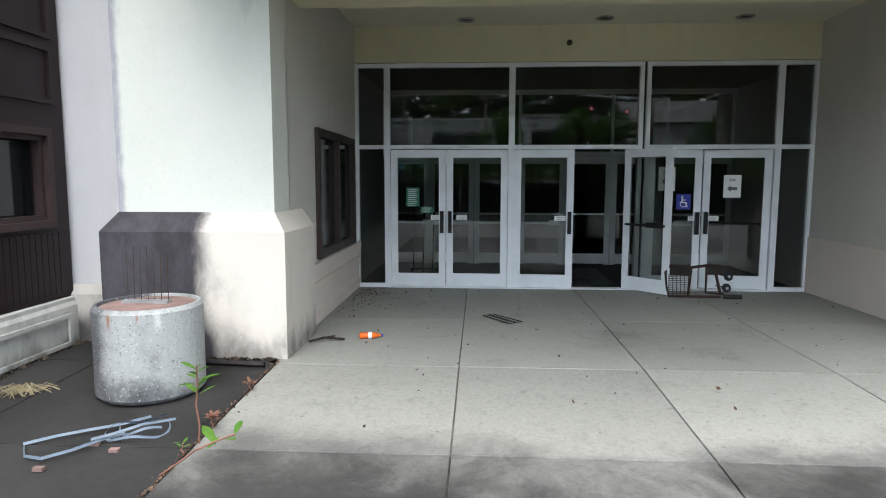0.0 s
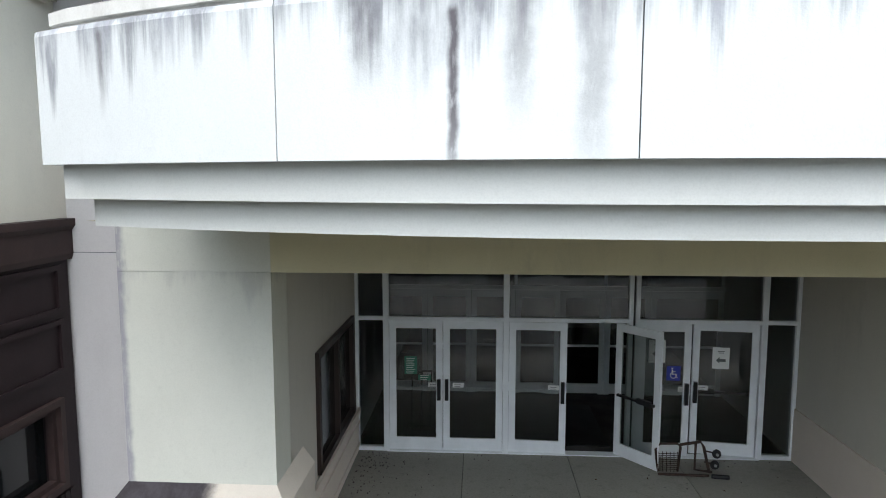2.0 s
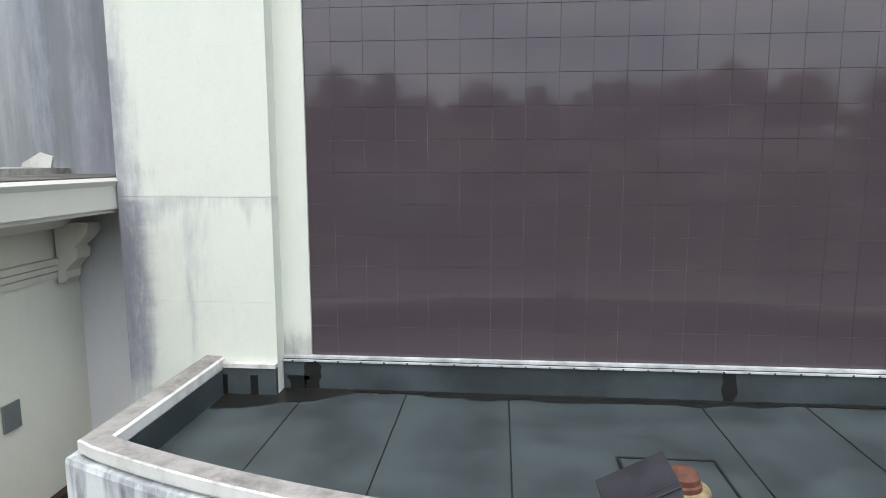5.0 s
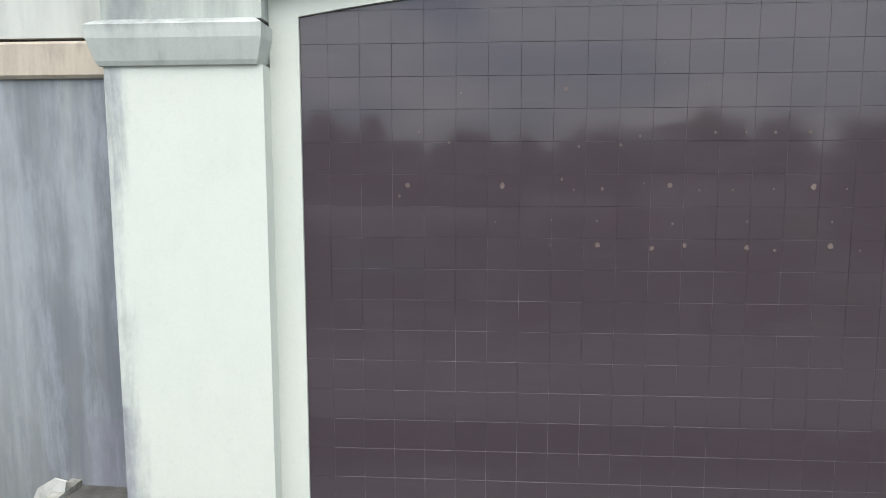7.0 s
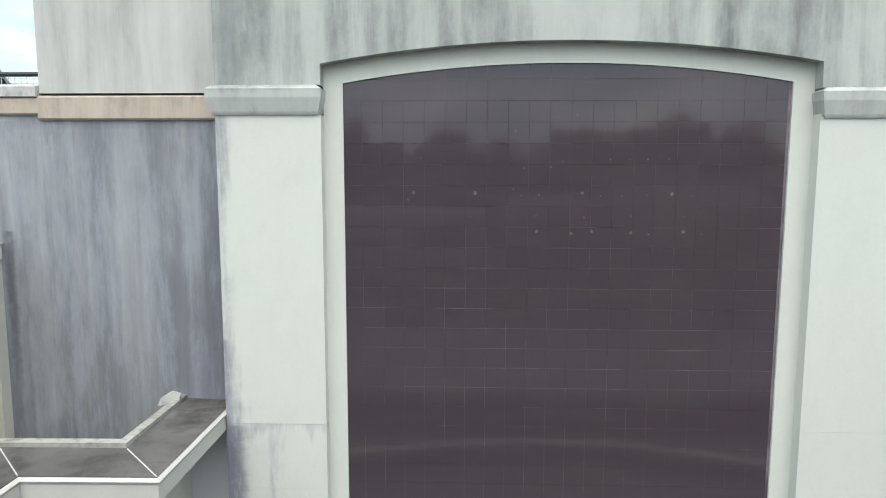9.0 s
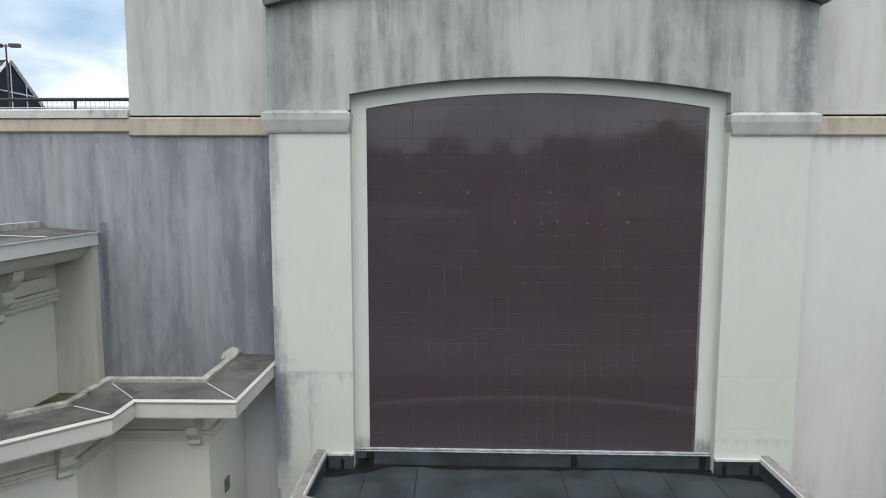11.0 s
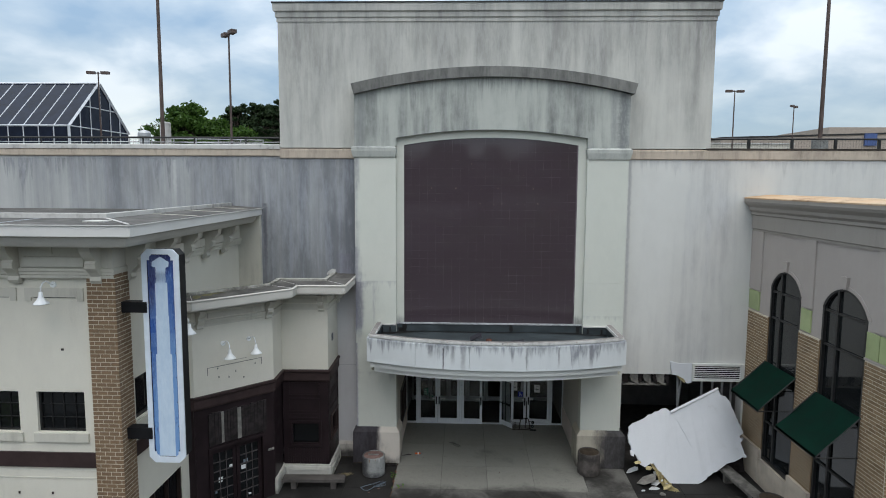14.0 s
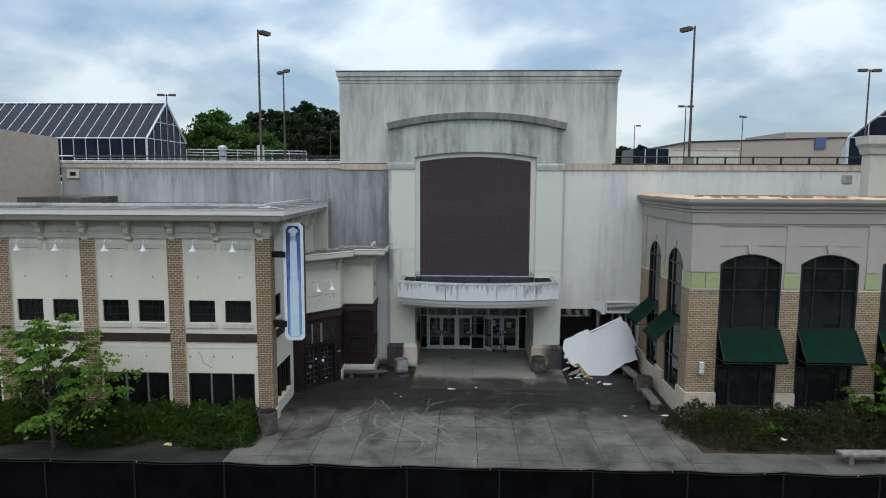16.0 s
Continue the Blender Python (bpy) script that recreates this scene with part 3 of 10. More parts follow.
    c = mixc(nt, ramp(nt, noise_tex(nt, 28, 5, 0.7, loc=(3, 3, 0)), 0.42, 0.72, 0, 0.4), c, (0.55, 0.55, 0.54), "MULTIPLY")
    l.new(c, b.inputs["Base Color"])
    l.new(ramp(nt, st, 0.3, 0.7, 0.75, 0.55), b.inputs["Roughness"])
    b.inputs["Specular IOR Level"].default_value = 0.2
    bump(nt, b, mth(nt, "ADD", grain, sp), 0.22, 0.006)
    return m


# apron slabs darken towards the street, forecourt slabs towards the building
M_SLAB = slab_mat("porch_concrete", (0.275, 0.270, 0.240), (0.105, 0.101, 0.094), 0.655, zone=("Y", 3.75, 2.9, 0.24))
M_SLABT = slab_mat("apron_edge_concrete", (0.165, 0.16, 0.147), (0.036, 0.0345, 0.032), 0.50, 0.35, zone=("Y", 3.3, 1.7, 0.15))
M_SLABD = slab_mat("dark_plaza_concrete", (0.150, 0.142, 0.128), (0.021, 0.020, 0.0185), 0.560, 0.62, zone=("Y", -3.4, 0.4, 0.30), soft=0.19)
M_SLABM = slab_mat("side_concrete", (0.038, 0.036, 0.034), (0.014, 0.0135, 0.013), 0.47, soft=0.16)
M_WALK = slab_mat("pavement_concrete", (0.128, 0.122, 0.110), (0.067, 0.064, 0.058), 0.54)
M_JOINT = simple("joint_dirt", (0.046, 0.042, 0.036), 0.95, vary=0.5, scale=2.5)
M_JOINTP = simple("pale_joint_filler", (0.105, 0.10, 0.088), 0.95, vary=0.5, scale=2.5)

# ---- builders ----
def mesh_ob(name, verts, faces, mat, parent=None, label="", smooth=False):
    me = bpy.data.meshes.new(name)
    me.from_pydata([tuple(v) for v in verts], [], faces)
    me.update()
    ob = new(name, me)
    me.materials.append(mat)
    if smooth:
        me.polygons.foreach_set("use_smooth", [True] * len(me.polygons))
    if parent:
        ob.parent = parent
        ob.matrix_parent_inverse = Matrix.Translation(-parent.location)
    if label:
        ob["label"] = label
    return ob


def part(name, bm, mat, parent=None, label="", smooth=False, bevel=0.0):
    """Links a bmesh as one mesh object, in world places, under a thing or under a part."""
    if bevel:
        bmesh.ops.bevel(bm, geom=[ed for ed in bm.edges if len(ed.link_faces) == 2 and ed.calc_face_angle(0) > 0.6], offset=bevel, segments=1, affect="EDGES")
    bmesh.ops.recalc_face_normals(bm, faces=bm.faces)
    me = bpy.data.meshes.new(name)
    bm.to_mesh(me)
    bm.free()
    me.materials.append(mat)
    if smooth:
        me.polygons.foreach_set("use_smooth", [True] * len(me.polygons))
    ob = new(name, me)
    if parent:
        ob.parent = parent
        if not parent.parent:
            ob.matrix_parent_inverse = Matrix.Translation(-parent.location)
    if label:
        ob["label"] = label
    return ob


def thing(name, at, label, category, group="", kind=""):
    ob = new(name)
    ob.location = at
    ob.empty_display_size = 0.1
    return tagged(ob, label, category, group, kind)


def structure(name, bm, mat, label, category, bevel=0.0, smooth=False):
    return tagged(part(name, bm, mat, bevel=bevel, smooth=smooth), label, category, kind="structure")


def B(*boxes):
    """A bmesh of boxes (x0, y0, z0, x1, y1, z1)."""
    bm = bmesh.new()
    for b in boxes:
        add_box(bm, *b)
    return bm


def add_box(bm, x0, y0, z0, x1, y1, z1):
    x0, x1 = min(x0, x1), max(x0, x1)
    y0, y1 = min(y0, y1), max(y0, y1)
    z0, z1 = min(z0, z1), max(z0, z1)
    v = [bm.verts.new(p) for p in ((x0, y0, z0), (x1, y0, z0), (x1, y1, z0), (x0, y1, z0), (x0, y0, z1), (x1, y0, z1), (x1, y1, z1), (x0, y1, z1))]
    for f in ((0, 3, 2, 1), (4, 5, 6, 7), (0, 1, 5, 4), (1, 2, 6, 5), (2, 3, 7, 6), (3, 0, 4, 7)):
        bm.faces.new([v[k] for k in f])


def frame_of(origin, along):
    """Axes of a wall: u along it, n out of its face (to the right of u), up."""
    u = Vector((along[0], along[1], 0)).normalized()
    return Vector((origin[0], origin[1], 0)), u, Vector((u.y, -u.x, 0))


def add_obox(bm, fr, u0, u1, n0, n1, z0, z1):
    """A box in a wall's own axes."""
    o, u, n = fr
    c = []
    for z in (z0, z1):
        for a, b in ((u0, n0), (u1, n0), (u1, n1), (u0, n1)):
            c.append(bm.verts.new(o + u * a + n * b + Vector((0, 0, z))))
    for f in ((0, 3, 2, 1), (4, 5, 6, 7), (0, 1, 5, 4), (1, 2, 6, 5), (2, 3, 7, 6), (3, 0, 4, 7)):
        bm.faces.new([c[k] for k in f])


def OB(fr, *boxes):
    bm = bmesh.new()
    for b in boxes:
        add_obox(bm, fr, *b)
    return bm


def add_poly(bm, fr, pts, n0, n1):
    """A polygon of (u, z) in a wall's axes, pulled from n0 to n1."""
    o, u, n = fr
    rings = [[bm.verts.new(o + u * a + n * d + Vector((0, 0, z))) for a, z in pts] for d in (n0, n1)]
    bm.faces.new(rings[0])
    bm.faces.new(list(reversed(rings[1])))
    k = len(pts)
    for i in range(k):
        bm.faces.new([rings[0][i], rings[1][i], rings[1][(i + 1) % k], rings[0][(i + 1) % k]])


def POLY(fr, pts, n0, n1):
    bm = bmesh.new()
    add_poly(bm, fr, pts, n0, n1)
    return bm


def weld(bm):
    """Joins touching blocks into one shell and drops the faces between them."""
    bmesh.ops.remove_doubles(bm, verts=bm.verts, dist=0.0005)
    seen = {}
    for f in bm.faces:
        seen.setdefault(frozenset(f.verts), []).append(f)
    bmesh.ops.delete(bm, geom=[f for fs in seen.values() if len(fs) > 1 for f in fs], context="FACES_ONLY")
    return bm


def wall_bm(fr, u0, u1, z0, z1, n0, n1, openings=()):
    """A wall with rectangular or arched openings (ua, ub, za, zb, rise)."""
    bm = bmesh.new()
    us = sorted({u0, u1, *[v for o in openings for v in o[:2]]})
    zs = sorted({z0, z1, *[v for o in openings for v in (o[2], o[3] + (o[4] if len(o) > 4 else 0))]})
    for a, b in zip(us, us[1:]):
        for c, d in zip(zs, zs[1:]):
            mu, mz = (a + b) / 2, (c + d) / 2
            if any(o[0] < mu < o[1] and o[2] < mz < o[3] + (o[4] if len(o) > 4 else 0) for o in openings):
                continue
            add_obox(bm, fr, a, b, n0, n1, c, d)
    for o in openings:
        if len(o) > 4 and o[4]:
            arc = arch_pts(o[0], o[1], o[3], o[4])
            top = o[3] + o[4]
            k = len(arc) // 2
            add_poly(bm, fr, [(o[0], top + 0.0)] + arc[: k + 1], n0, n1)
            add_poly(bm, fr, arc[k:] + [(o[1], top + 0.0)], n0, n1)
    return weld(bm)


def arch_pts(a, b, z, rise, seg=16):
    """Points of a flat arch from (a, z) over to (b, z)."""
    w = (b - a) / 2
    r = (w * w + rise * rise) / (2 * rise)
    c, out = z + rise - r, []
    th = math.asin(w / r)
    for k in range(seg + 1):
        t = -th + 2 * th * k / seg
        out.append((a + w + r * math.sin(t), c + r * math.cos(t)))
    return out


def offset_line(pts, d):
    """A plan polyline moved d metres to its right, with mitred corners."""
    out = []
    P = [Vector((p[0], p[1])) for p in pts]
    for i, p in enumerate(P):
        ns = []
        for a, b in ((i - 1, i), (i, i + 1)):
            if 0 <= a and b < len(P):
                t = (P[b] - P[a]).normalized()
                ns.append(Vector((t.y, -t.x)))
        n = sum(ns, Vector((0, 0))).normalized()
        out.append(p + n * (d / max(0.3, n.dot(ns[0]))))
    return out


def sweep_bm(line, profile, bm=None):
    """A closed profile of (out, z) drawn along a plan line; out is to the line's right."""
    bm = bm or bmesh.new()
    cols = [offset_line(line, o) for o, _ in profile]
    rings = [[bm.verts.new((cols[k][i].x, cols[k][i].y, profile[k][1])) for k in range(len(profile))] for i in range(len(line))]
    m = len(profile)
    for a, b in zip(rings, rings[1:]):
        for k in range(m):
            bm.faces.new([a[k], a[(k + 1) % m], b[(k + 1) % m], b[k]])
    bm.faces.new(rings[0])
    bm.faces.new(list(reversed(rings[-1])))
    return bm


def tube_bm(pts, r, seg=8, bm=None, close=True, taper=None):
    bm = bm or bmesh.new()
    pts = [Vector(p) for p in pts]
    rings = []
    for i, p in enumerate(pts):
        t = (pts[min(i + 1, len(pts) - 1)] - pts[max(i - 1, 0)]).normalized()
        a = t.cross(Vector((0, 0, 1)) if abs(t.z) < 0.95 else Vector((1, 0, 0))).normalized()
        b = t.cross(a)
        rr = taper[i] if taper else r
        rings.append([bm.verts.new(p + (a * math.cos(k * 2 * math.pi / seg) + b * math.sin(k * 2 * math.pi / seg)) * rr) for k in range(seg)])
    for a, b in zip(rings, rings[1:]):
        for k in range(seg):
            bm.faces.new([a[k], a[(k + 1) % seg], b[(k + 1) % seg], b[k]])
    if close:
        bm.faces.new(list(reversed(rings[0])))
        bm.faces.new(rings[-1])
    return bm


def lathe_bm(profile, at, seg=32, bm=None):
    """A turned shape from (r, z) points round an upright axis."""
    bm = bm or bmesh.new()
    rings = [[bm.verts.new((at[0] + r * math.cos(2 * math.pi * k / seg), at[1] + r * math.sin(2 * math.pi * k / seg), at[2] + z)) for k in range(seg)] for r, z in profile]
    for a, b in zip(rings, rings[1:]):
        for k in range(seg):
            bm.faces.new([a[k], a[(k + 1) % seg], b[(k + 1) % seg], b[k]])
    bm.faces.new(list(reversed(rings[0])))
    bm.faces.new(rings[-1])
    return bm


def many_boxes(name, boxes, mat, parent=None, label=""):
    """Many boxes (x0, y0, z0, x1, y1, z1) in one mesh, without bmesh."""
    v, f = [], []
    for x0, y0, z0, x1, y1, z1 in boxes:
        k = len(v)
        v += [(x0, y0, z0), (x1, y0, z0), (x1, y1, z0), (x0, y1, z0), (x0, y0, z1), (x1, y0, z1), (x1, y1, z1), (x0, y1, z1)]
        f += [tuple(k + i for i in q) for q in ((0, 3, 2, 1), (4, 5, 6, 7), (0, 1, 5, 4), (1, 2, 6, 5), (2, 3, 7, 6), (3, 0, 4, 7))]
    me = bpy.data.meshes.new(name)
    me.from_pydata(v, [], f)
    me.materials.append(mat)
    ob = new(name, me)
    if parent:
        ob.parent = parent
        ob.matrix_parent_inverse = Matrix.Translation(-parent.location)
    if label:
        ob["label"] = label
    return ob


def ground_z(y):
    """The forecourt falls a little from the doors to the street."""
    return -0.2 * min(1.0, max(0.0, (4.5 - y) / 5.5))


def blades(name, centres, along, normal, sizes, mat, parent=None, label="", aspect=1.6, seed=1):
    """Folded leaf quads that lie along the given directions."""
    rs = np.random.RandomState(seed)
    c, b, n = (np.asarray(q, float) for q in (centres, along, normal))
    k = len(c)
    b = b + rs.normal(size=(k, 3)) * 0.35
    b /= np.linalg.norm(b, axis=1, keepdims=True)
    n = n + rs.normal(size=(k, 3)) * 0.45
    n -= (n * b).sum(1, keepdims=True) * b
    n /= np.linalg.norm(n, axis=1, keepdims=True)
    a = np.cross(b, n)
    s = np.broadcast_to(np.asarray(sizes, float), (k,))[:, None]
    w, h = s * 0.5, s * 0.5 * aspect
    v = np.stack([c - b * h, c + a * w + n * s * 0.12, c + b * h, c - a * w + n * s * 0.12], 1).reshape(-1, 3)
    me = bpy.data.meshes.new(name)
    me.vertices.add(4 * k)
    me.vertices.foreach_set("co", v.ravel())
    me.loops.add(6 * k)
    idx = np.arange(k)[:, None] * 4
    me.loops.foreach_set("vertex_index", (idx + np.array([0, 1, 2, 0, 2, 3])).ravel().astype(np.int32))
    me.polygons.add(2 * k)
    me.polygons.foreach_set("loop_start", (np.arange(2 * k) * 3).astype(np.int32))
    me.update()
    me.validate()
    me.materials.append(mat)
    ob = new(name, me)
    if parent:
        ob.parent = parent
        ob.matrix_parent_inverse = Matrix.Translation(-parent.location)
    if label:
        ob["label"] = label
    return ob


def sprig_hedge(name, hf, box, n_sprig, per, length, leaf, mat, seed, aspect=3.4, rise=0.8, fill=30000):
    """A hedge of feathery drooping sprigs over a dark inner mass of leaves."""
    rs = np.random.RandomState(seed)
    x0, x1, y0, y1 = box
    C, A, N, S = [], [], [], []
    while len(C) < n_sprig:
        x, y = rs.uniform(x0, x1), rs.uniform(y0, y1)
        h = hf(x, y)
        if h < 0.08:
            continue
        e = 0.12
        g = np.array([hf(x - e, y) - hf(x + e, y), hf(x, y - e) - hf(x, y + e), 2 * e])
        g /= np.linalg.norm(g)
        d = g + rs.normal(size=3) * 0.55 + np.array([0, 0, rise])
        d /= np.linalg.norm(d)
        root = np.array([x, y, G0 + h * (1 - 0.55 * rs.rand() ** 2)]) - d * length * 0.35
        f = (np.arange(per) + rs.rand(per)) / per
        L_ = length * rs.uniform(0.6, 1.35)
        p = root + d * (L_ * f)[:, None] - np.array([0, 0, 1.0]) * (L_ * 0.45 * f * f)[:, None]
        t = d - np.array([0, 0, 0.9]) * f[:, None]
        sd = np.cross(d, [0, 0, 1.0])
        sd /= np.linalg.norm(sd) + 1e-6
        side = np.where(np.arange(per) % 2, 1.0, -1.0)[:, None]
        lf = leaf * rs.uniform(0.7, 1.25, per) * (1.1 - 0.5 * f)
        C.append(p + sd * side * (lf * 0.8)[:, None])
        A.append(t + sd * side * 0.8)
        N.append(np.tile(np.cross(sd, d), (per, 1)))
        S.append(lf)
    pts = mound_pts(fill, seed + 3, (x0, x1, y0, y1, lambda x, y: hf(x, y) * 0.9))
    C.append(np.array(pts))
    A.append(rs.normal(size=(fill, 3)))
    N.append(rs.normal(size=(fill, 3)))
    S.append(leaf * rs.uniform(0.7, 1.4, fill))
    return blades(name, np.concatenate(C), np.concatenate(A), np.concatenate(N), np.concatenate(S), mat, None, "", aspect, seed)


def sapling(at, h, reach, leaf, mat, seed, limbs, lab):
    """A young tree: rising limbs with flat, drooping sprays of leaves and gaps between."""
    rg = random.Random(seed)
    t = thing("young_tree", at, lab, "tree")
    base = Vector(at)
    spine = [base + Vector((0.05 * math.sin(k * 1.3), 0.05 * math.cos(k * 1.7) - 0.05, h * 0.88 * k / 9)) for k in range(10)]
    bm = bmesh.new()
    tube_bm(spine, 0, 8, bm, taper=[0.075 * (1.1 - k / 9) + 0.008 for k in range(10)])
    C, A, S = [], [], []

    def spray(p0, d, ln, dens):
        sd = d.cross(Vector((0, 0, 1))).normalized()
        for k in range(dens):
            f_ = rg.random() ** 0.8
            w_ = rg.gauss(0, 0.30) * ln * (0.35 + 0.65 * f_)
            p = p0 + d * (ln * f_) + sd * w_ + Vector((0, 0, rg.gauss(0, 0.05) * ln - 0.22 * ln * f_ * f_ - 0.25 * abs(w_)))
            C.append(tuple(p))
            A.append(tuple(d * 0.7 + sd * (1.4 if w_ > 0 else -1.4) * rg.random() + Vector((0, 0, -0.75))))
            S.append(leaf * rg.uniform(0.65, 1.25))

    for k in range(limbs):
        f_ = 0.18 + 0.80 * (k + 0.5) / limbs
        o = spine[min(9, int(f_ * 9.5))]
        az = k * 2.4 + rg.uniform(-0.35, 0.35)
        el = radians(rg.uniform(22, 48) + 22 * f_)
        ln = reach * (1.12 - 0.55 * f_) * rg.uniform(0.75, 1.15)
        d = Vector((math.cos(az) * math.cos(el), math.sin(az) * math.cos(el), math.sin(el)))
        mid = o + d * ln * 0.5 + Vector((0, 0, 0.04 * ln))
        tip = o + d * ln
        tube_bm([o, mid, tip], 0, 5, bm, close=False, taper=[0.030, 0.018, 0.006])
        for q in range(5):
            g_ = 0.32 + 0.68 * q / 4
            s0 = o.lerp(mid, g_ * 2) if g_ < 0.5 else mid.lerp(tip, g_ * 2 - 1)
            a2 = az + (0.9 if q % 2 else -0.9) * (1 - 0.6 * g_) + rg.uniform(-0.3, 0.3)
            d2 = Vector((math.cos(a2), math.sin(a2), rg.uniform(0.05, 0.5))).normalized()
            l2 = ln * rg.uniform(0.26, 0.42)
            tube_bm([s0, s0 + d2 * l2], 0, 4, bm, close=False, taper=[0.012, 0.004])
            spray(s0 + d2 * l2 * 0.15, d2, l2 * 1.1, int(50 * rg.uniform(0.6, 1.3)))
    part("trunk", bm, M_TRUNK, t, "slim grey trunk and limbs")
    blades("crown", C, A, np.tile((0.0, 0.0, 1.0), (len(C), 1)), S, mat, t, "loose layered sprays of leaves", 1.45, seed)
    return t


def quad_cards(name, centres, sizes, mat, parent=None, seed=1, label="", up=0.3, aspect=1.6):
    """Many small leaf blades: folded quads, turned at random."""
    rg = np.random.RandomState(seed)
    c = np.asarray(centres, float)
    k = len(c)
    a = rg.normal(size=(k, 3))
    a /= np.linalg.norm(a, axis=1, keepdims=True)
    b = rg.normal(size=(k, 3)) + np.array([0, 0, up])
    b -= (b * a).sum(1, keepdims=True) * a
    b /= np.linalg.norm(b, axis=1, keepdims=True)
    n = np.cross(a, b)
    s = np.broadcast_to(np.asarray(sizes, float), (k,))[:, None]
    w = s * 0.5
    h = s * 0.5 * aspect
    v = np.stack([c - b * h, c + a * w + n * s * 0.12, c + b * h, c - a * w + n * s * 0.12], 1).reshape(-1, 3)
    me = bpy.data.meshes.new(name)
    me.vertices.add(4 * k)
    me.vertices.foreach_set("co", v.ravel())
    me.loops.add(6 * k)
    idx = np.arange(k)[:, None] * 4
    me.loops.foreach_set("vertex_index", (idx + np.array([0, 1, 2, 0, 2, 3])).ravel().astype(np.int32))
    me.polygons.add(2 * k)
    me.polygons.foreach_set("loop_start", (np.arange(2 * k) * 3).astype(np.int32))
    me.update()
    me.validate()
    me.materials.append(mat)
    ob = new(name, me)
    if parent:
        ob.parent = parent
        ob.matrix_parent_inverse = Matrix.Translation(-parent.location)
    if label:
        ob["label"] = label
    return ob


# ---- ground ----
G0 = -0.24
bm = bmesh.new()
xs = [-1500, -60, -30, 0, 30, 60, 1500]
ys = [-1500, -60, -30, 0, 30, 60, 1500]
gv = [[bm.verts.new((x, y, G0)) for x in xs] for y in ys]
for j in range(6):
    for i in range(6):
        bm.faces.new([gv[j][i], gv[j][i + 1], gv[j + 1][i + 1], gv[j + 1][i]])
structure("ground", bm, M_ASPH, "dark asphalt and soil round the building", "ground")

# ---- main wall, tower and entrance bay ----
YW, YP, YT = 5.5, 5.03, 5.26
PXL, PXR = (-2.515, -1.015), (5.86, 7.32)
TX0, TX1 = -5.35, 10.35
FRONT = frame_of((0, YW), (1, 0))

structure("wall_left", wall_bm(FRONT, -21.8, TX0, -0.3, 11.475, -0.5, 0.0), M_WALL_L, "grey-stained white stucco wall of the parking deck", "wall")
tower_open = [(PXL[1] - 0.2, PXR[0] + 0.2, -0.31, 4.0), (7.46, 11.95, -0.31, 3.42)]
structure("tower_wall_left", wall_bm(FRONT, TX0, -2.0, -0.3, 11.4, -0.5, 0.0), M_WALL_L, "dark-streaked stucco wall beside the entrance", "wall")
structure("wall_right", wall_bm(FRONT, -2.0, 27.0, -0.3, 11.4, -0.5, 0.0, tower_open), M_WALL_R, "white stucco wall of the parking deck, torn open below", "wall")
structure("wall_strip", B((-3.45, YW - 0.006, -0.1, PXL[0] + 0.01, YW + 0.1, 3.6), (-3.45, YW - 0.006, 3.61, PXL[0] + 0.01, YW + 0.1, 6.9)), M_STRIP, "pale lavender-white stucco strip beside the pier", "wall")
bm = wall_bm(FRONT, TX0, TX1, 11.80, 16.5, -0.5, 0.0)
for x in (TX0, TX1 - 0.4):
    add_box(bm, x, 6.0, 11.4, x + 0.4, 12.0, 16.5)
add_box(bm, TX0 + 0.4, 11.6, 11.4, TX1 - 0.4, 12.0, 16.5)
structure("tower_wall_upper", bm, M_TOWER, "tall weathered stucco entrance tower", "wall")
structure("tower_roof", B((TX0 + 0.3, 5.9, 16.2, TX1 - 0.3, 11.7, 16.45)), M_ROOFMETAL, "flat roof of the entrance tower", "roof")
corn_line = [(TX0, 12.0), (TX0, YW), (TX1, YW), (TX1, 12.0)]
prof = [(-0.3, 16.30), (0.03, 16.30), (0.03, 16.42), (0.07, 16.46), (0.07, 16.62), (0.13, 16.66), (0.15, 16.92), (-0.3, 16.92)]
structure("tower_cornice", sweep_bm(corn_line, prof), M_TOWER, "stepped stucco cornice of the tower", "cornice")
structure("tower_coping", sweep_bm(corn_line, [(-0.35, 16.92), (0.17, 16.92), (0.17, 16.97), (-0.35, 16.97)]), M_DARKFR, "thin dark metal coping on the tower", "coping")
# tan band at the deck's level
for nm, a, b, z0, z1 in (("band_left", -21.8, TX0, 11.475, 11.745), ("band_tower_left", TX0, PXL[0], 11.40, 11.80), ("band_tower_right", PXR[1], TX1, 11.40, 11.80), ("band_right", TX1, 27.0, 11.40, 11.76)):
    tall = 0.04 if "tower" in nm else 0.0
    structure(nm, sweep_bm([(a, YW), (b, YW)], [(-0.5, z0), (0.03, z0), (0.06, z0 + 0.03), (0.06, z1 - 0.03 - tall), (0.03, z1 - tall), (-0.5, z1)]), M_BAND, "tan painted band along the wall", "trim")
structure("band_middle", B((PXL[0], YW - 0.01, 11.40, PXR[1], YW + 0.5, 11.8)), M_TOWER, "stucco wall behind the arch", "trim")
structure("coping_left", sweep_bm([(-21.8, YW), (TX0, YW)], [(-0.55, 11.745), (0.085, 11.745), (0.085, 11.89), (0.0, 11.92), (-0.55, 11.92)]), M_COPING, "white metal coping of the parapet", "coping")
structure("coping_right", sweep_bm([(TX1 - 0.15, YW), (27.0, YW)], [(-0.55, 11.76), (0.07, 11.76), (0.07, 11.815), (0.0, 11.82), (-0.55, 11.82)]), M_KERB, "dark weathered timber kerb along the parapet", "coping")

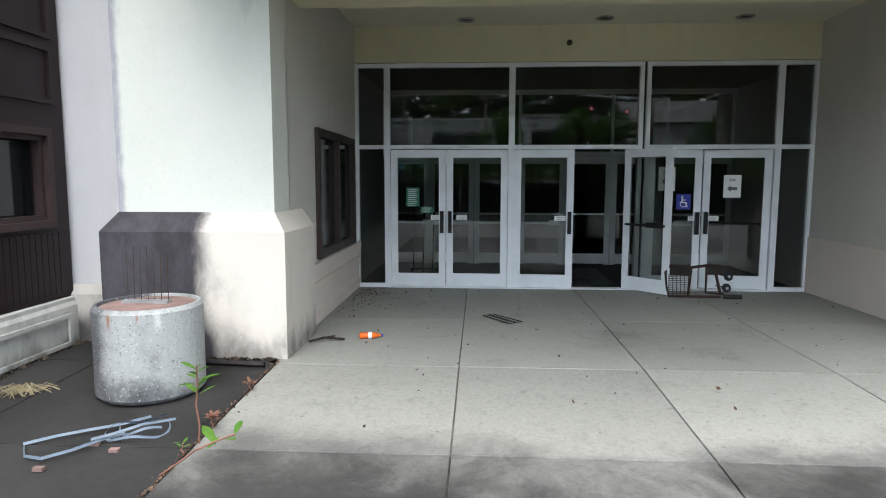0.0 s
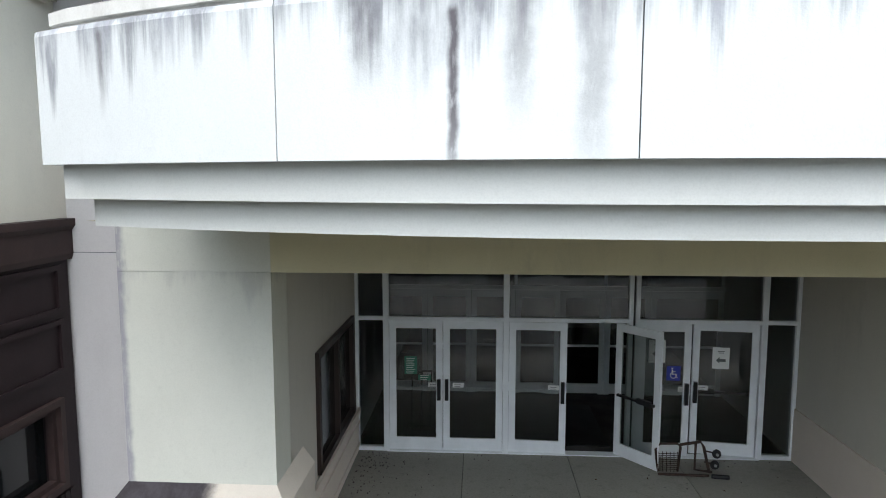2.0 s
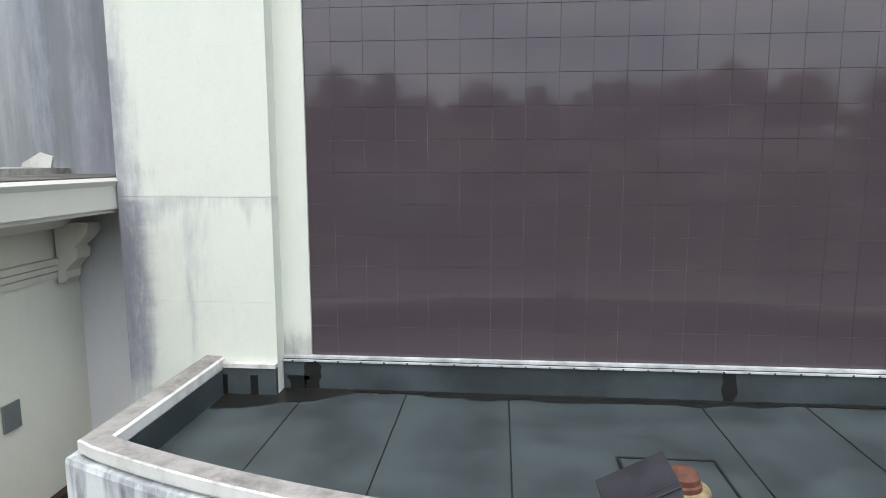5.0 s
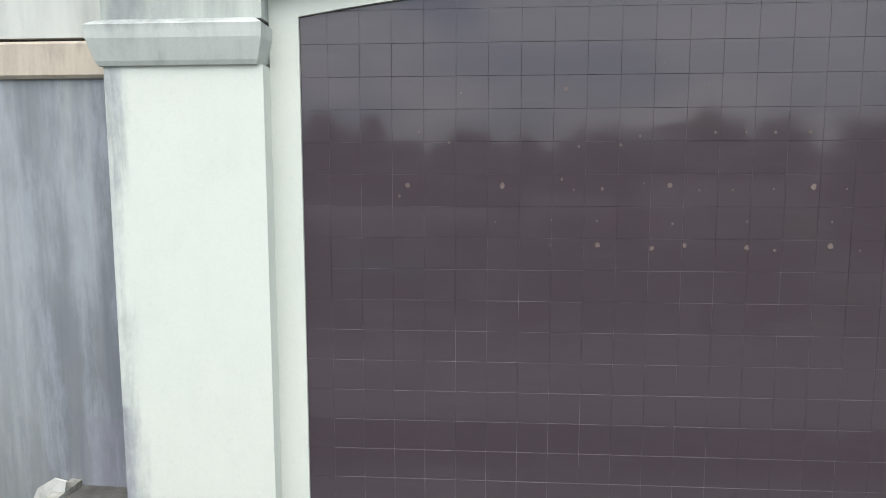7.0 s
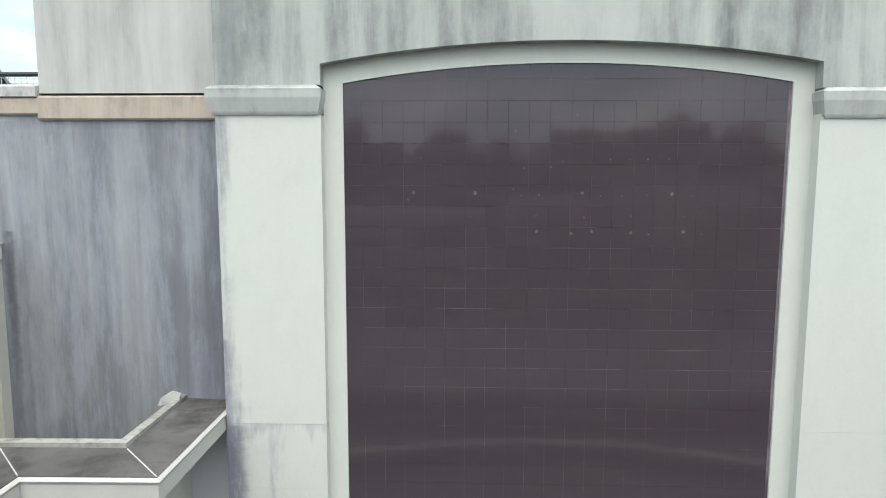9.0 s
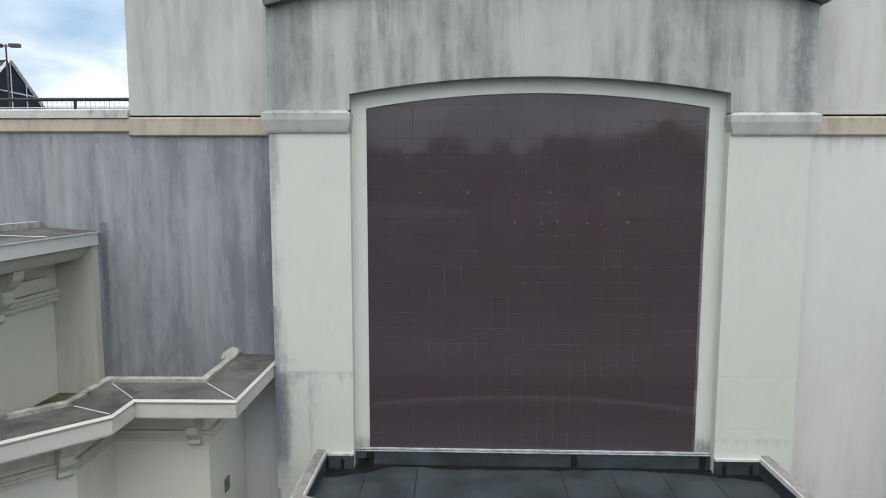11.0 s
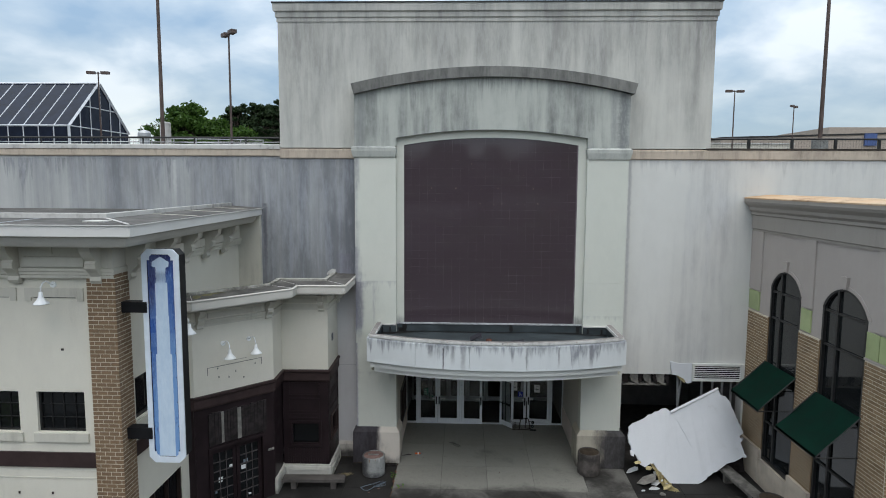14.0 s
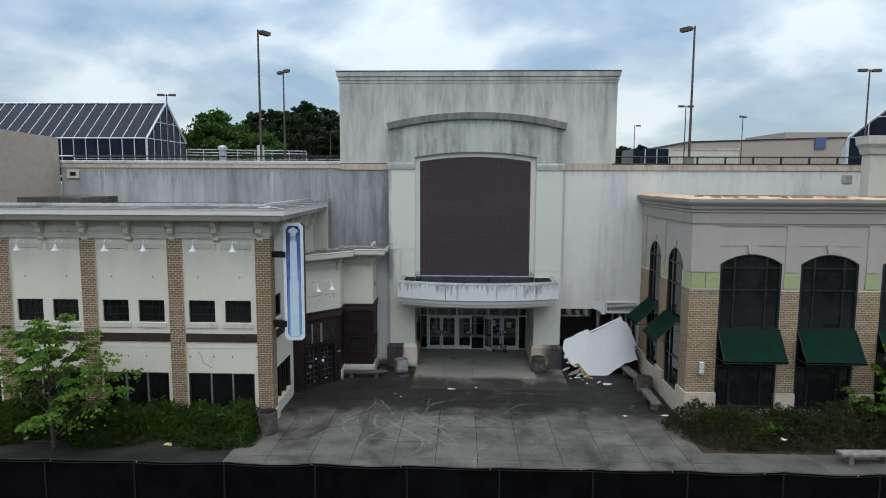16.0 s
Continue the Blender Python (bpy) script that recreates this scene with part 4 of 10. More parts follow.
# pilasters
for nm, (a, b), mt in (("pilaster_left", PXL, M_PIL), ("pilaster_right", PXR, M_PILR)):
    st = thing(nm, ((a + b) / 2, YP, 0), "cream stucco pilaster with plain capital", "pilaster", kind="structure")
    for z0, z1 in ((0.0, 3.4785), (3.4815, 5.9185), (5.92, 6.9185), (6.9215, 11.43)):
        part("shaft", B((a, YP, z0, b, YW + 0.02, z1)), mt, st, bevel=0.005)
    # the flare dies out on the side towards the tiles
    cap = [(a, YW), (a, YP), (b - 0.075, YP), (b - 0.075, YW)] if nm.endswith("left") else [(a + 0.075, YW), (a + 0.075, YP), (b, YP), (b, YW)]
    d = 0.0 if nm.endswith("left") else -0.055
    part("capital", sweep_bm(cap, [(-0.2, 11.43 + d), (0.03, 11.43 + d), (0.05, 11.47 + d), (0.10, 11.66 + d), (0.11, 11.78 + d), (0.02, 11.84 + d), (-0.2, 11.842 + d)]), M_CAP, st, "weathered flared capital")
# pier bases at the ground
for nm, (a, b), mt, deep in (("pier_base_left", PXL, M_BASE, 5.95), ("pier_base_right", PXR, M_BASER, 5.95)):
    if nm.endswith("left"):
        ln = [(a, YW), (a, YP), (b, YP), (b, deep)]
    else:
        ln = [(a, deep), (a, YP), (b + 0.07, YP), (b + 0.07, YW)]
    structure(nm, sweep_bm(ln, [(-0.12, -0.05), (0.13, -0.05), (0.13, 1.19), (0.0, 1.37), (-0.12, 1.37)]), mt, "soot-stained beige pier base with chamfered top", "pier base", bevel=0.008)

# arch plate above the capitals, flush with the pilasters
FP = frame_of((0, YP), (1, 0))
arch_o = arch_pts(PXL[1], PXR[0], 12.13, 0.30, 28)
top_o = arch_pts(PXL[0], PXR[1], 13.66, 0.60, 28)
bm = bmesh.new()
add_poly(bm, FP, [(PXL[0], 11.84), (PXL[1], 11.84), (PXL[1], 12.13), (PXL[1] - 0.0, 13.66), (PXL[0], 13.66)], -0.47, 0.0)
add_poly(bm, FP, [(PXR[0], 11.782), (PXR[1], 11.782), (PXR[1], 13.66), (PXR[0], 13.66)], -0.47, 0.0)
for k in range(28):
    (u0, z0), (u1, z1) = arch_o[k], arch_o[k + 1]
    add_poly(bm, FP, [(u0, z0), (u1, z1), (u1, 13.66), (u0, 13.66)], -0.47, 0.0)
for k in range(28):
    (u0, z0), (u1, z1) = top_o[k], top_o[k + 1]
    if max(z0, z1) > 13.661:
        add_poly(bm, FP, [(u0, 13.66), (u1, 13.66), (u1, max(z1, 13.661)), (u0, max(z0, 13.661))], -0.47, 0.0)
bmesh.ops.remove_doubles(bm, verts=bm.verts, dist=0.0005)
structure("arch_plate", bm, M_ARCH, "streaked stucco arch panel over the tiled bay", "wall")
# hood moulding
hood_t = arch_pts(-2.60, 7.52, 14.02, 0.60, 32)
hood_b = arch_pts(-2.50, 7.42, 13.66, 0.60, 32)
bm = bmesh.new()
for k in range(32):
    add_poly(bm, FP, [hood_b[k], hood_b[k + 1], hood_t[k + 1], hood_t[k]], -0.46, 0.17)
bmesh.ops.remove_doubles(bm, verts=bm.verts, dist=0.0005)
structure("arch_hood", bm, M_HOOD, "dark weathered curved hood moulding", "moulding", bevel=0.0)
# recessed frame round the tile field
tile_arch = arch_pts(-0.735, 5.565, 11.89, 0.27, 28)
fr_in = [(-0.735, 5.34)] + tile_arch + [(5.565, 5.34)]
fr_out = [(PXL[1], 5.34)] + arch_o + [(PXR[0], 5.34)]
bm = bmesh.new()
for k in range(len(fr_in) - 1):
    add_poly(bm, FP, [fr_in[k], fr_in[k + 1], fr_out[k + 1], fr_out[k]], -0.46, -0.19)
bmesh.ops.remove_doubles(bm, verts=bm.verts, dist=0.0005)
structure("tile_surround", bm, M_REVEAL, "cream stucco reveal round the tiled field", "reveal")
structure("tile_backing", B((-0.9, YT - 0.0062, 5.30, 5.75, YW + 0.03, 12.10)), M_GROUT, "dark grout bed behind the tiles", "wall")

# porch: beam, ceiling, side walls
structure("porch_beam", B((PXL[1] - 0.02, YP + 0.004, 3.48, PXR[0] + 0.02, 6.05, 4.96)), M_BEAM, "beige stucco beam over the porch", "beam")
structure("porch_ceiling", B((PXL[1], 6.0, 3.97, PXR[0], 9.05, 4.12)), M_SOFFIT, "cream porch ceiling", "ceiling")
structure("porch_bulkhead", B((PXL[1], 8.94, 3.44, PXR[0], 9.2, 4.0)), M_BEAM, "stucco bulkhead over the glazing", "wall")
SIDE_L = frame_of((PXL[1], YW), (0, 1))
structure("porch_wall_left", wall_bm(SIDE_L, 0.0, 3.6, -0.05, 4.1, -0.35, 0.0, [(1.05, 3.13, 0.77, 2.25)]), M_PORCH, "cream stucco side wall of the porch", "wall")
structure("porch_wall_right", B((PXR[0], YW, -0.05, PXR[0] + 0.35, 9.1, 4.1)), M_PORCH, "cream stucco side wall of the porch", "wall")
structure("porch_wainscot_right", B((PXR[0] - 0.03, 5.95, -0.05, PXR[0] - 0.001, 8.96, 0.84)), M_WAINS, "pinkish stucco wainscot", "wainscot", bevel=0.006)
w = thing("porch_wainscot_left", (PXL[1], 7.4, 0), "pinkish panelled stucco wainscot", "wainscot", kind="structure")
part("panel", B((PXL[1] + 0.001, 5.95, -0.05, PXL[1] + 0.04, 8.96, 0.67)), M_WAINS, w)
for z0, z1, o in ((0.64, 0.72, 0.075), (0.46, 0.50, 0.06), (0.10, 0.14, 0.06)):
    part("rail", B((PXL[1] + 0.04, 5.95, z0, PXL[1] + o, 8.96, z1)), M_WAINS, w, bevel=0.006)
wi = thing("window_porch", (PXL[1], 7.6, 1.5), "dark brown framed window in the porch wall", "window", kind="structure")
for y0, y1, z0, z1 in ((6.53, 6.62, 0.74, 2.28), (8.59, 8.68, 0.74, 2.28), (6.62, 8.59, 2.19, 2.28), (6.62, 8.59, 0.74, 0.83), (7.58, 7.64, 0.83, 2.19)):
    part("window_frame", B((PXL[1] - 0.12, y0, z0, PXL[1] + 0.05, y1, z1)), M_BROWNFR, wi, bevel=0.008)
for y0, y1 in ((6.62, 7.58), (7.64, 8.59)):
    part("pane", B((PXL[1] - 0.03, y0, 0.83, PXL[1] - 0.02, y1, 2.19)), M_PANE, wi, "dark reflecting pane")
structure("window_porch_backing", B((PXL[1] - 0.34, 6.55, 0.78, PXL[1] - 0.30, 8.64, 2.24)), M_BLACK, "dark space behind the porch window", "wall")
# low base beside the pier
structure("wall_base_left", sweep_bm([(-3.4, YW), (PXL[0] - 0.02, YW)], [(-0.05, -0.1), (0.10, -0.1), (0.10, 0.50), (0.0, 0.60), (-0.05, 0.60)]), M_BASEC, "sooty stucco wall base", "wall base")

# canopy
CXC, CH, CY0, CY1 = 2.58, 4.40, 3.13, 2.17
SAG = CY0 - CY1
CR = (CH * CH + SAG * SAG) / (2 * SAG)


def canopy_line(d=0.0, seg=40, a=0.0, b=1.0):
    """The canopy's bowed front in plan, d metres inside the fascia."""
    th = math.asin(CH / CR)
    out = []
    for k in range(seg + 1):
        t = -th + 2 * th * (a + (b - a) * k / seg)
        out.append((CXC + (CR - d) * math.sin(t), CY1 + CR - (CR - d) * math.cos(t)))
    return out


def canopy_y(x):
    """The front's y at x."""
    return CY1 + CR - math.sqrt(CR * CR - (x - CXC) ** 2)


cp = thing("canopy", (CXC, 3.6, 4.6), "bowed white stucco entrance canopy, streaked with mildew", "canopy", kind="structure")
JOINT = [0.0, 0.201, 0.401, 0.605, 0.805, 1.0]
for k in range(5):
    a, b = JOINT[k] + (0.0004 if k else 0), JOINT[k + 1] - (0.0004 if k < 4 else 0)
    part("fascia_panel", sweep_bm(canopy_line(0, 12, a, b), [(-0.25, 4.44), (0, 4.44), (0, 5.225), (-0.012, 5.26), (-0.25, 5.26)]), M_CANOPY, cp)
for x, s in ((CXC - CH, 1), (CXC + CH, -1)):
    part("fascia_end", B((x, CY0 + 0.004, 4.44, x + s * 0.22, YP, 5.255)), M_CANOPY, cp)
for d, z0, z2 in ((0.11, 4.225, 4.44), (0.23, 4.045, 4.225)):
    ln = canopy_line(d)
    s = d * 1.0
    inner = [(x, y) for x, y in ln if abs(x - CXC) < CH - s - 0.06]
    ln = [(CXC - CH + s, YP), (CXC - CH + s, inner[0][1] + 0.03)] + inner + [(CXC + CH - s, inner[-1][1] + 0.03), (CXC + CH - s, YP)]
    part("moulding", sweep_bm(ln, [(-0.3, z0), (0, z0), (0, z2), (-0.3, z2)]), M_MOLD, cp)
ln = canopy_line(0.26)
bm = bmesh.new()
ring = [bm.verts.new((x, y, 4.07)) for x, y in ln] + [bm.verts.new((CXC + CH - 0.24, YP, 4.07)), bm.verts.new((CXC - CH + 0.24, YP, 4.07))]
bm.faces.new(ring)
part("soffit", bm, M_SOFFIT, cp, "cream underside with recessed lights")
ln = canopy_line(0.20)
bm = bmesh.new()
for z, rev in ((5.02, 0), (4.80, 1)):
    ring = [bm.verts.new((x, y, z)) for x, y in ln] + [bm.verts.new((CXC + CH - 0.15, YT - 0.0, z)), bm.verts.new((CXC - CH + 0.15, YT - 0.0, z))]
    bm.faces.new(ring)
part("roof_membrane", bm, M_MEMB, cp, "grey rolled roofing")
for k, x in enumerate((-0.75, 0.22, 1.2, 2.95, 3.9, 4.85, 5.75)):
    part("membrane_lap", B((x, canopy_y(x) + 0.30, 5.022, x + 0.010, YT - 0.05, 5.025)), M_TAR, cp)
# coping
ln = canopy_line(0.02)
ln = [(CXC - CH + 0.06, YP)] + [(x if k else CXC - CH + 0.06, y) for k, (x, y) in enumerate(ln)][:-1] + [(CXC + CH - 0.06, ln[-1][1]), (CXC + CH - 0.06, YP)]
part("coping", sweep_bm(ln, [(-0.22, 5.262), (-0.055, 5.262), (-0.055, 5.298), (-0.02, 5.298), (-0.02, 5.375), (-0.035, 5.383), (-0.20, 5.376), (-0.22, 5.36)]), M_COPING2, cp, "white metal coping with rusty laps")
part("coping_top", sweep_bm(ln, [(-0.198, 5.372), (-0.037, 5.372), (-0.037, 5.3855), (-0.198, 5.3795)]), M_COPTOP, cp, "grey weathered coping top")
for t in (0.29, 0.33, 0.62, 0.64, 0.88):
    (x, y), = canopy_line(0.02, 1, t, t)[:1]
    part("coping_clip", B((x - 0.06, y + 0.014, 5.30, x + 0.06, y + 0.06, 5.3885)), M_COPING2, cp)
inn_l = [(x, y) for x, y in canopy_line(0.27) if abs(x - CXC) < CH - 0.30]
part("inner_face", sweep_bm([(CXC - CH + 0.26, YT), (CXC - CH + 0.26, inn_l[0][1] + 0.02)] + inn_l + [(CXC + CH - 0.26, inn_l[-1][1] + 0.02), (CXC + CH - 0.26, YT)], [(-0.02, 5.0), (0.0, 5.0), (0.0, 5.27), (-0.02, 5.27)]), M_MEMB, cp)
# upturn of the roofing against the wall
part("upturn", B((PXL[1] + 0.01, YT - 0.09, 5.0, PXR[0] - 0.01, YT - 0.03, 5.31)), M_MEMB, cp, "grey felt upturn along the wall")
for a, b in ((CXC - CH + 0.25, PXL[1]), (PXR[0], CXC + CH - 0.25)):
    part("upturn", B((a, YP - 0.06, 5.0, b, YP - 0.004, 5.29)), M_MEMB, cp)
    part("termination_bar", B((a, YP - 0.075, 5.29, b, YP - 0.002, 5.33)), M_COPING, cp)
part("termination_bar", B((PXL[1], YT - 0.11, 5.305, PXR[0], YT - 0.02, 5.322)), M_BARW, cp, "weathered white bar screwed along the felt")
part("termination_bar", B((PXL[1], YT - 0.075, 5.328, PXR[0], YT - 0.02, 5.352)), M_BARW, cp)
part("bar_sealant", B((PXL[1], YT - 0.085, 5.322, PXR[0], YT - 0.02, 5.328)), M_TAR, cp)
rg = random.Random(5)
for k in range(30):
    x = PXL[1] + 0.1 + k * 0.227
    part("screw", B((x, YT - 0.118, 5.306, x + 0.016, YT - 0.11, 5.320)), M_TAR, cp)
bm = bmesh.new()
for x, w_, z0, z1 in ((-0.72, 0.07, 5.0, 5.31), (-0.86, 0.10, 5.0, 5.16), (3.24, 0.055, 5.02, 5.31), (5.70, 0.08, 5.0, 5.28)):
    pts = []
    for j in range(7):
        f_ = j / 6
        pts.append((x - w_ * (0.7 + 0.5 * rg.random()), z0 + (z1 - z0) * f_))
    pts += [(2 * x - u + rg.uniform(-0.02, 0.02), z) for u, z in reversed(pts)]
    add_poly(bm, frame_of((0, YT - 0.09), (1, 0)), pts, -0.002, 0.006)
for x0, x1 in ((PXL[0] + 0.95, PXL[1] - 0.05), (PXL[0] + 1.25, PXL[1] - 0.01), (6.0, 6.25), (6.5, 6.6)):
    add_box(bm, x0, YP - 0.068, 5.0, x0 + 0.07, YP - 0.058, 5.22)
part("tar_patch", bm, M_TAR, cp, "black tar smears on the felt")
bm = bmesh.new()
for k in range(60):
    x = PXL[1] + 0.05 + k * 0.114
    add_box(bm, x, YT - 0.135 - rg.random() * 0.03, 5.0, x + 0.116, YT - 0.088, 5.028 + rg.random() * 0.006)
part("tar_joint", bm, M_TAR, cp)
# floodlights aimed at the tiles and the roof drain
M_LAMPCASE = simple("charcoal_enamel", (0.030, 0.029, 0.035), 0.45, vary=0.2, scale=6)
M_LAMPSIDE = simple("grey_cast_side", (0.10, 0.10, 0.115), 0.5, vary=0.2, scale=6)
for x, y, z, tilt in ((1.89, 2.76, 5.44, -28), (3.30, 2.86, 5.24, -6)):
    fl = thing("floodlight", (x, y, 5.02), "unlit dark box floodlight on the canopy roof", "floodlight", "canopy floodlights")
    hm = Matrix.Translation((x, y, z)) @ Matrix.Rotation(radians(tilt), 4, "Y") @ Matrix.Rotation(radians(6), 4, "X")
    bm = bmesh.new()
    lo = [bm.verts.new(p) for p in ((-0.19, -0.15, -0.02), (0.19, -0.15, -0.10), (0.19, 0.15, -0.10), (-0.19, 0.15, -0.02))]
    hi = [bm.verts.new(p) for p in ((-0.21, -0.17, 0.0), (0.21, -0.17, 0.0), (0.21, 0.17, 0.0), (-0.21, 0.17, 0.0))]
    bm.faces.new(list(reversed(lo)))
    for k in range(4):
        bm.faces.new([lo[k], lo[(k + 1) % 4], hi[(k + 1) % 4], hi[k]])
    bmesh.ops.transform(bm, matrix=hm, verts=bm.verts)
    part("housing", bm, M_LAMPSIDE, fl, "tapered grey cast housing")
    bm = B((-0.215, -0.175, 0.0, 0.215, 0.175, 0.022))
    bmesh.ops.transform(bm, matrix=hm, verts=bm.verts)
    part("door_frame", bm, M_LAMPCASE, fl, bevel=0.006)
    bm = B((-0.18, -0.14, 0.0225, 0.18, 0.14, 0.025))
    bmesh.ops.transform(bm, matrix=hm, verts=bm.verts)
    part("lens", bm, M_LAMPCASE, fl, "dark dusty lens")
    part("post", tube_bm([(x, y + 0.05, 5.025), (x, y + 0.05, z - 0.05)], 0.02, 8), M_FELT, fl)
    part("base_plate", B((x - 0.08, y - 0.03, 5.02, x + 0.08, y + 0.13, 5.035)), M_FELT, fl)
M_GRIT = simple("mossy_grit", (0.21, 0.17, 0.09), 0.95, vary=0.35, scale=9)
M_DRAIN = simple("rusted_dome", (0.105, 0.040, 0.026), 0.8, vary=0.35, scale=9)
dr = thing("roof_drain", (2.36, 3.50, 5.02), "rusty domed roof drain on the canopy roof", "roof drain")
part("collar", B((2.02, 3.24, 5.02, 2.70, 3.92, 5.034)), M_MEMB, dr, bevel=0.005)
for a, b, c, d in ((2.0, 3.22, 2.02, 3.94), (2.70, 3.22, 2.72, 3.94), (2.02, 3.22, 2.70, 3.24), (2.02, 3.92, 2.70, 3.94)):
    part("collar_edge", B((a, b, 5.02, c, d, 5.04)), M_TAR, dr)
part("ring", lathe_bm([(0.19, 0.012), (0.18, 0.03), (0.13, 0.04), (0.12, 0.02)], (2.36, 3.50, 5.02), 18), M_GRIT, dr, "pale mossy ring of grit")
part("dome", lathe_bm([(0.125, 0.02), (0.125, 0.07), (0.11, 0.08), (0.11, 0.12), (0.08, 0.155), (0.03, 0.17)], (2.36, 3.50, 5.02), 18), M_DRAIN, dr, "rust-brown cast dome")
# black wet tar along the wall foot and in the corners
bm = bmesh.new()
def tar_edge(x0, x1, yw, base, c0, c1):
    n_ = int((x1 - x0) / 0.045)
    row = []
    w_ = base
    for i in range(n_ + 1):
        f_ = i / n_
        w_ = max(0.02, min(2.2 * base, w_ + rg.uniform(-0.03, 0.03)))
        wd = w_ + c0 * max(0, 1 - f_ * (x1 - x0) / 0.7) + c1 * max(0, 1 - (1 - f_) * (x1 - x0) / 0.7) + rg.uniform(0, 0.025)
        x = x0 + (x1 - x0) * f_
        row.append((bm.verts.new((x, yw, 5.0265)), bm.verts.new((x, yw - wd, 5.0245))))
    for p, q in zip(row, row[1:]):
        bm.faces.new([p[1], q[1], q[0], p[0]])
tar_edge(PXL[1] + 0.01, PXR[0] - 0.01, YT - 0.088, 0.07, 0.30, 0.24)
tar_edge(CXC - CH + 0.3, PXL[1], YP - 0.058, 0.05, 0.30, 0.10)
tar_edge(PXR[0], CXC + CH - 0.3, YP - 0.058, 0.05, 0.05, 0.24)
part("tar_edge", bm, M_TAR, cp, "black tar spread over the felt edge")


M_TRIMR = simple("tarnished_rim", (0.33, 0.315, 0.28), 0.5, vary=0.3, scale=8)


def downlight(x, y, z):
    d = thing("downlight", (x, y, z), "unlit recessed round ceiling light with metal rim", "downlight", "porch downlights")
    part("trim_ring", lathe_bm([(0.13, 0.0), (0.13, -0.018), (0.10, -0.018), (0.095, 0.0)], (x, y, z), 24), M_TRIMR, d, "tarnished metal rim")
    part("lens", lathe_bm([(0.092, -0.004), (0.05, -0.010), (0.01, -0.012)], (x, y, z), 24), M_BLACK, d, "dark empty lens")
    return d


for x, y, z in ((0.69, 8.58, 3.97), (2.66, 8.58, 3.97), (4.61, 8.59, 3.97), (-0.71, 3.32, 4.07), (0.94, 2.95, 4.07), (2.72, 2.88, 4.07), (4.4, 2.95, 4.07), (5.8, 3.25, 4.07), (0.84, 4.80, 4.07), (2.68, 4.77, 4.07), (4.5, 4.78, 4.07)):
    downlight(x, y, z)
sp = thing("ceiling_sprinkler", (2.22, 8.93, 3.71), "small dark sprinkler head in the porch bulkhead", "sprinkler")
bm = lathe_bm([(0.045, 0), (0.04, -0.02), (0.015, -0.05), (0.03, -0.06), (0.03, -0.065)], (0, 0, 0), 12)
bmesh.ops.transform(bm, matrix=Matrix.Translation((2.22, 8.94, 3.71)) @ Matrix.Rotation(radians(-90), 4, "X"), verts=bm.verts)
part("rosette", bm, M_BROWNFR, sp)

# ---- entrance glazing ----
YG = 9.0
gz = thing("entrance_glazing", (2.4, YG, 0), "white aluminium storefront frame with transom lights", "storefront", kind="structure")
GX = [-1.015, -0.52, 1.385, 3.36, 5.33, 5.855]


def alu(x0, x1, z0, z1, y0=YG - 0.055, y1=YG + 0.055):
    part("mullion", B((x0, y0, z0, x1, y1, z1)), M_ALU, gz, bevel=0.004)


for k, x in enumerate(GX):
    w_ = 0.035 if k in (0, 5) else 0.045
    if k == 0:
        alu(x + 0.002, x + 0.055, 0.0, 3.43)
    elif k == 5:
        alu(x - 0.055, x - 0.002, 0.0, 3.43)
    elif k == 3:
        alu(x - 0.085, x - 0.02, 0.0, 3.43)
        alu(x + 0.02, x + 0.085, 0.0, 3.43)
        part("post_joint", B((x - 0.02, YG + 0.0, 0, x + 0.02, YG + 0.05, 3.43)), M_DARKFR, gz)
    else:
        alu(x - w_, x + w_, 0.0, 3.43)
edges = [(GX[0] + 0.055, GX[1] - 0.045), (GX[1] + 0.045, GX[2] - 0.045), (GX[2] + 0.045, GX[3] - 0.085), (GX[3] + 0.085, GX[4] - 0.045), (GX[4] + 0.045, GX[5] - 0.055)]
for a, b in edges:
    alu(a, b, 3.37, 3.43)
    alu(a, b, 2.15, 2.21)
    p_ = part("transom_pane", B((a, YG - 0.004, 2.21, b, YG + 0.004, 3.37)), M_GLASS, gz, "reflecting transom pane")
for a, b in (edges[0], edges[4]):
    alu(a, b, 0.0, 0.06)
    part("side_pane", B((a, YG - 0.004, 0.06, b, YG + 0.004, 2.15)), M_GLASS, gz)
part("threshold", B((GX[1], YG - 0.08, 0.0, GX[4], YG + 0.08, 0.015)), M_ALU, gz)


